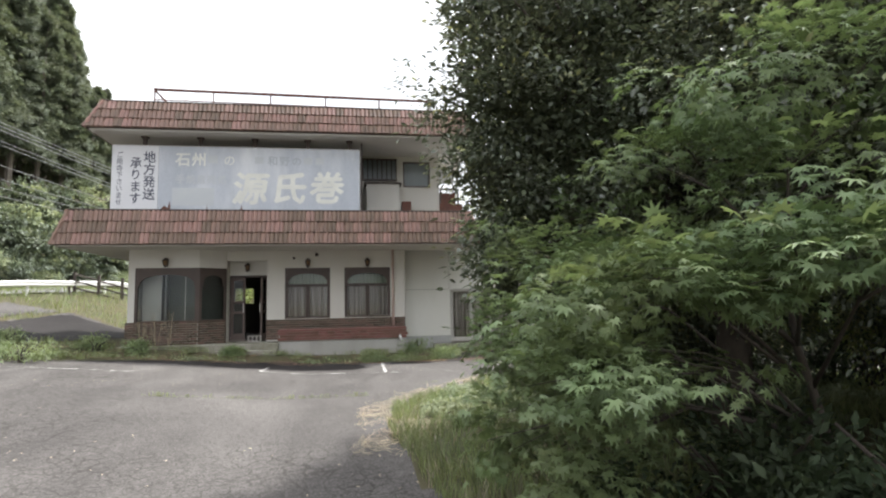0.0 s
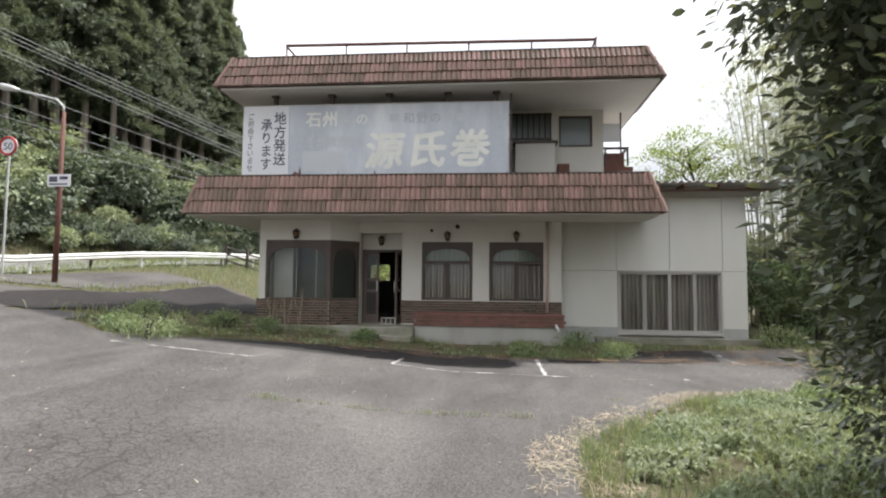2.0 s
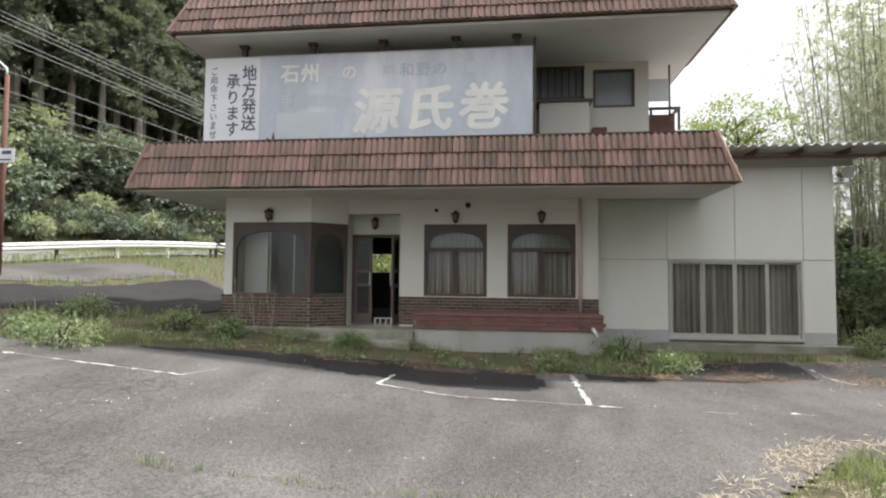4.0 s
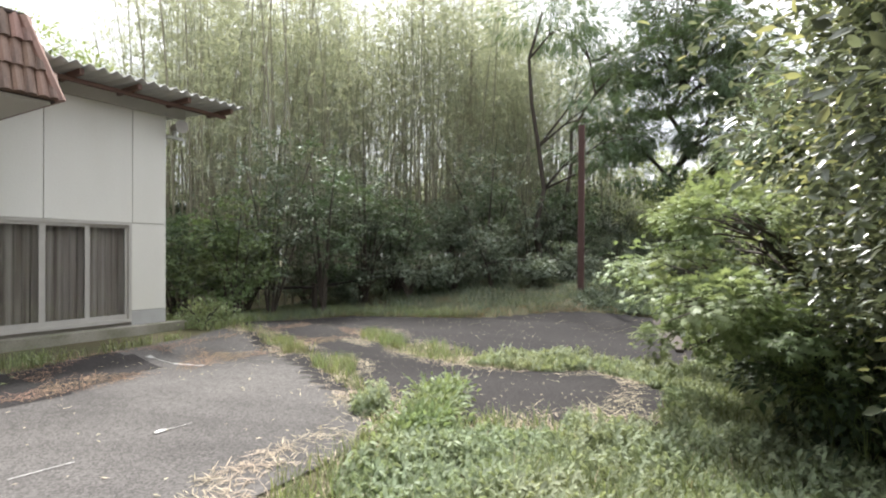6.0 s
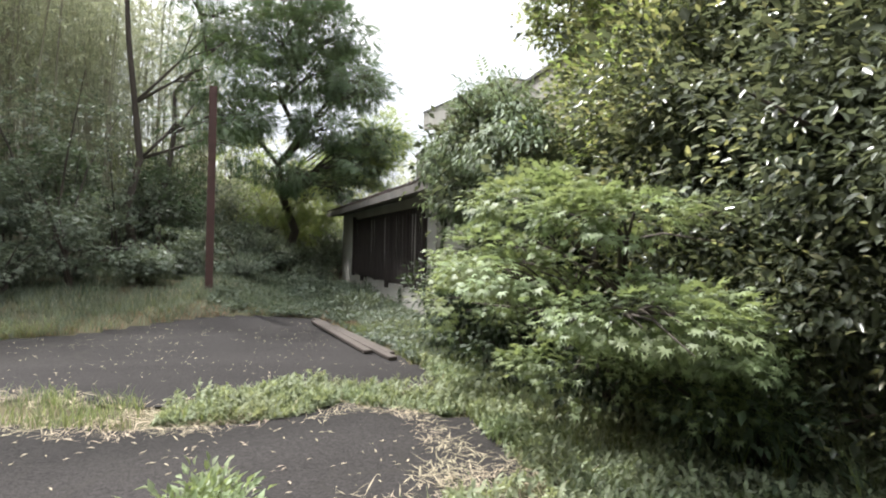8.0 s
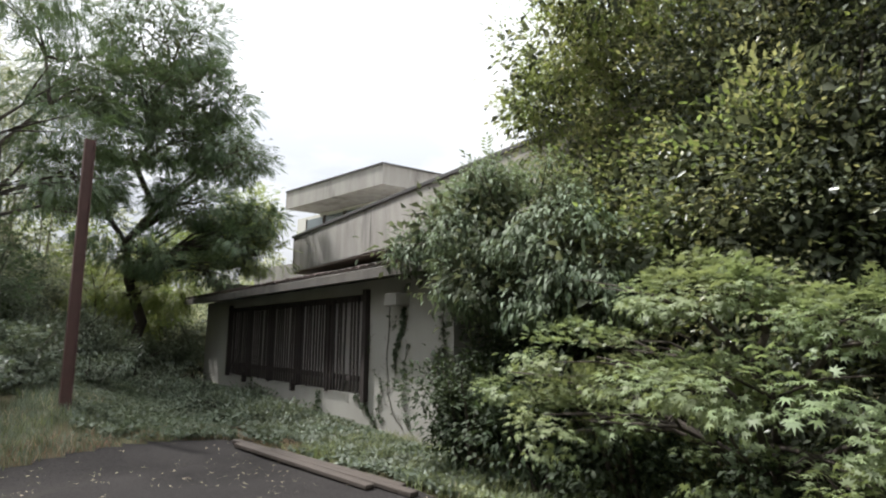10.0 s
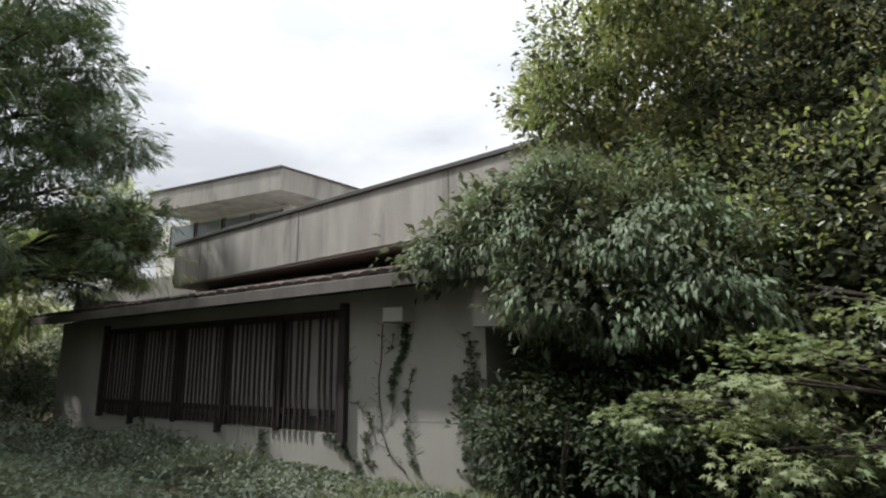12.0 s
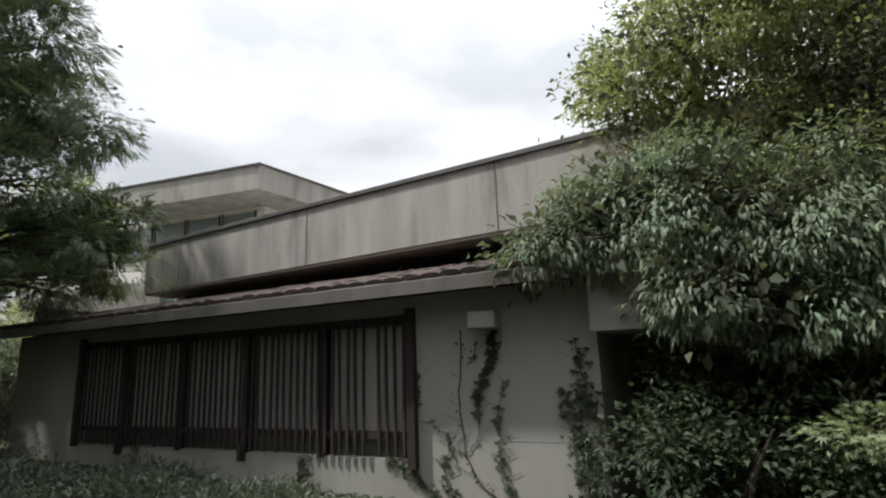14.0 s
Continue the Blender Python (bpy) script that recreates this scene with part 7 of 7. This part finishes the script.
# creepers on the pale wall
def creeper(points, leafy, spread, size=1.0, bare=0.0, stem=0.005):
    """A thin stem through points (along the wall, up) with round leaves in knots; bare is the share left without."""
    rnd = random.Random(int(abs(points[0][0]) * 91 + points[-1][1] * 130))
    knots = [Vector((u, 0.012, z)) for u, z in points]
    pts = []
    for a, b in zip(knots, knots[1:]):
        for k in range(3):
            pts.append(a.lerp(b, k / 3) + Vector((rnd.uniform(-0.015, 0.015), 0, rnd.uniform(-0.01, 0.01))))
    pts.append(knots[-1])
    low = min(pts, key=lambda q: q.z)
    t = thing("creeper", tuple(hall.matrix_basis @ low), "thin creeper with dark leaves on the pale wall", "creeper", "wall creepers")
    part("stem", sweep([hall.matrix_basis @ q for q in pts], stem, 4), M_BARK, t)
    P = []
    n = len(pts) - 1
    for k in range(n):
        if rnd.random() < bare:
            continue
        for _ in range(max(1, int(leafy * rnd.uniform(0.3, 1.7)))):
            q = pts[k].lerp(pts[k + 1], rnd.random()) + Vector((rnd.gauss(0, spread), rnd.uniform(0.004, 0.02), rnd.gauss(0, spread)))
            P.append(tuple(hall.matrix_basis @ q))
    for k in range(0, n, 2):
        side = rnd.choice((-1, 1)) * rnd.uniform(0.06, 0.2)
        part("tendril", sweep([hall.matrix_basis @ q for q in (pts[k], pts[k] + Vector((side * 0.5, 0, 0.02)), pts[k] + Vector((side, 0, 0.07)))], 0.0025, 4), M_BARK, t)
    P = np.array(P)
    o = np.tile(np.array([-0.1, 0.6, -0.8]), (len(P), 1))
    put(new("foliage", scatter("foliage", leaf_maple(0.06, 5), P, o, size, M_IVY, 0.3, 0.2)), t)


creeper([(0.02, 2.14), (-0.04, 2.0), (0.0, 1.84), (0.1, 1.66), (0.2, 1.49), (0.24, 1.33), (0.22, 1.06)], 7, 0.035, 1.05, 0.15)
creeper([(-0.13, 1.55), (-0.02, 1.13), (-0.02, 0.88), (-0.02, 0.59), (-0.16, 0.28)], 6, 0.032, 0.85, 0.25)
creeper([(0.4, 2.16), (0.44, 1.74), (0.48, 1.27), (0.45, 1.0), (0.42, 0.71), (0.25, 0.39), (0.0, 0.2)], 2, 0.03, 0.6, 0.45, 0.007)
creeper([(0.64, 0.95), (0.62, 0.73), (0.72, 0.62), (0.68, 0.38), (0.5, 0.25)], 7, 0.045, 0.8, 0.2)
creeper([(1.1, 1.09), (0.89, 1.06), (0.64, 0.92)], 2, 0.025, 0.5, 0.3, 0.004)
creeper([(0.34, 1.74), (0.24, 1.85), (0.21, 2.01)], 3, 0.025, 0.6, 0.2, 0.004)
creeper([(0.42, 0.71), (0.27, 0.85), (0.22, 1.06)], 1, 0.02, 0.5, 0.5, 0.004)
creeper([(1.08, 1.8), (1.06, 1.55), (1.08, 1.28)], 8, 0.03, 0.9)
creeper([(1.5, 0.62), (1.2, 0.51), (0.99, 0.32), (0.79, 0.18)], 8, 0.05, 0.9)
creeper([(-1.0, 1.95), (-1.02, 1.69), (-1.08, 1.43), (-1.02, 1.32), (-0.95, 1.02), (-0.97, 0.72), (-0.9, 0.3)], 10, 0.055, 1.0)
creeper([(-0.85, 1.4), (-0.9, 1.1), (-1.0, 0.8), (-1.1, 0.4), (-1.1, 0.1)], 13, 0.08, 1.0)
creeper([(-1.18, 1.35), (-1.18, 0.9), (-1.2, 0.45), (-1.15, 0.1)], 15, 0.09, 1.1)
creeper([(3.0, 0.15), (2.9, 0.4), (2.86, 0.6)], 8, 0.06, 0.9)
creeper([(6.6, 0.2), (6.5, 0.5), (6.6, 0.7)], 10, 0.08, 1.0)


# tall grass by the evergreen
rnd = random.Random(5)
for x, y in ((4.4, 8.1), (4.8, 8.2), (4.1, 7.9), (5.0, 8.35), (3.8, 8.0)):
    t = thing("tall_grass", (x, y, gz(x, y)), "tuft of long arching grass by the evergreen", "grass", "long grass tufts")
    for _ in range(12):
        a, L, b = rnd.uniform(0, 6.283), rnd.uniform(0.45, 1.0), rnd.uniform(0.25, 0.75)
        bm = bmesh.new()
        prev = None
        for k in range(7):
            f = k / 6
            c = Vector((x + math.cos(a) * b * L * f * f, y + math.sin(a) * b * L * f * f, gz(x, y) + L * (f - 0.35 * b * f * f)))
            side = Vector((-math.sin(a), math.cos(a), 0)) * 0.0045 * (1 - f * 0.9)
            q = [bm.verts.new(c + side), bm.verts.new(c - side)]
            if prev:
                bm.faces.new((prev[0], prev[1], q[1], q[0]))
            prev = q
        part("blade", bm, M_GRASS, t)
for x, y in ((-5.95, 16.85), (-5.5, 16.8), (-5.2, 16.9)):
    t = thing("dry_weed", (x, y, gz(x, y)), "tall dry weed stalk with a pale seed head", "weed", "dry weeds")
    for _ in range(4):
        e = Vector((x + rnd.uniform(-0.15, 0.15), y + rnd.uniform(-0.1, 0.1), gz(x, y) + rnd.uniform(0.6, 1.15)))
        part("stalk", sweep([(x + rnd.uniform(-0.04, 0.04), y, gz(x, y) - 0.03), Vector((x, y, gz(x, y))).lerp(e, 0.6), e], 0.004, 4), M_STRAW, t)
        pts = np.array([tuple(e + Vector((rnd.gauss(0, 0.02), rnd.gauss(0, 0.02), -rnd.random() * 0.22))) for _ in range(30)])
        put(new("seed_head", scatter("seed_head", leaf_fold(0.03, 0.01), pts, RNG.normal(0, 1, (30, 3)), 1.0, M_STRAW, 0.3)), t)
# low rail fence along the grove
fence = thing("rail_fence", (13.0, 18.3, gz(13.0, 18.3)), "low dark rail fence at the foot of the bamboo", "fence")
ends = [(8.8, 21.0), (11.5, 19.3), (14.2, 17.6), (16.8, 15.9), (18.2, 14.6)]
for x, y in ends:
    part("post", boxes((x - 0.05, x + 0.05, y - 0.05, y + 0.05, gz(x, y) - 0.1, gz(x, y) + 0.75)), M_OLDWOOD, fence)
for (xa, ya), (xb, yb) in zip(ends, ends[1:]):
    part("rail", sweep([(xa, ya, gz(xa, ya) + 0.65), (xb, yb, gz(xb, yb) + 0.65)], 0.04, 6), M_DARKWOOD, fence)
# weeds in the crack across the lot
for x, y in [(-3.2 + i * 0.21 + rnd.uniform(-0.09, 0.09), 9.97 + rnd.uniform(-0.05, 0.05)) for i in range(17)] + [(1.6, 11.2)]:
    t = thing("weed_tuft", (x, y, gz(x, y)), "small green weed growing from an asphalt crack", "weed", "crack weeds")
    count, tall = rnd.randint(8, 34), rnd.uniform(0.35, 1.0)
    pts = np.array([(x + rnd.gauss(0, 0.09), y + rnd.gauss(0, 0.025), gz(x, y) + 0.02) for _ in range(count)])
    d = RNG.normal(0, 1, (count, 3))
    put(new("blades", scatter("blades", blade(0.1, 0.008, 0.6), pts, d * np.array([1, 1, 0.1]), tall, M_GRASS, 0.1)), t)
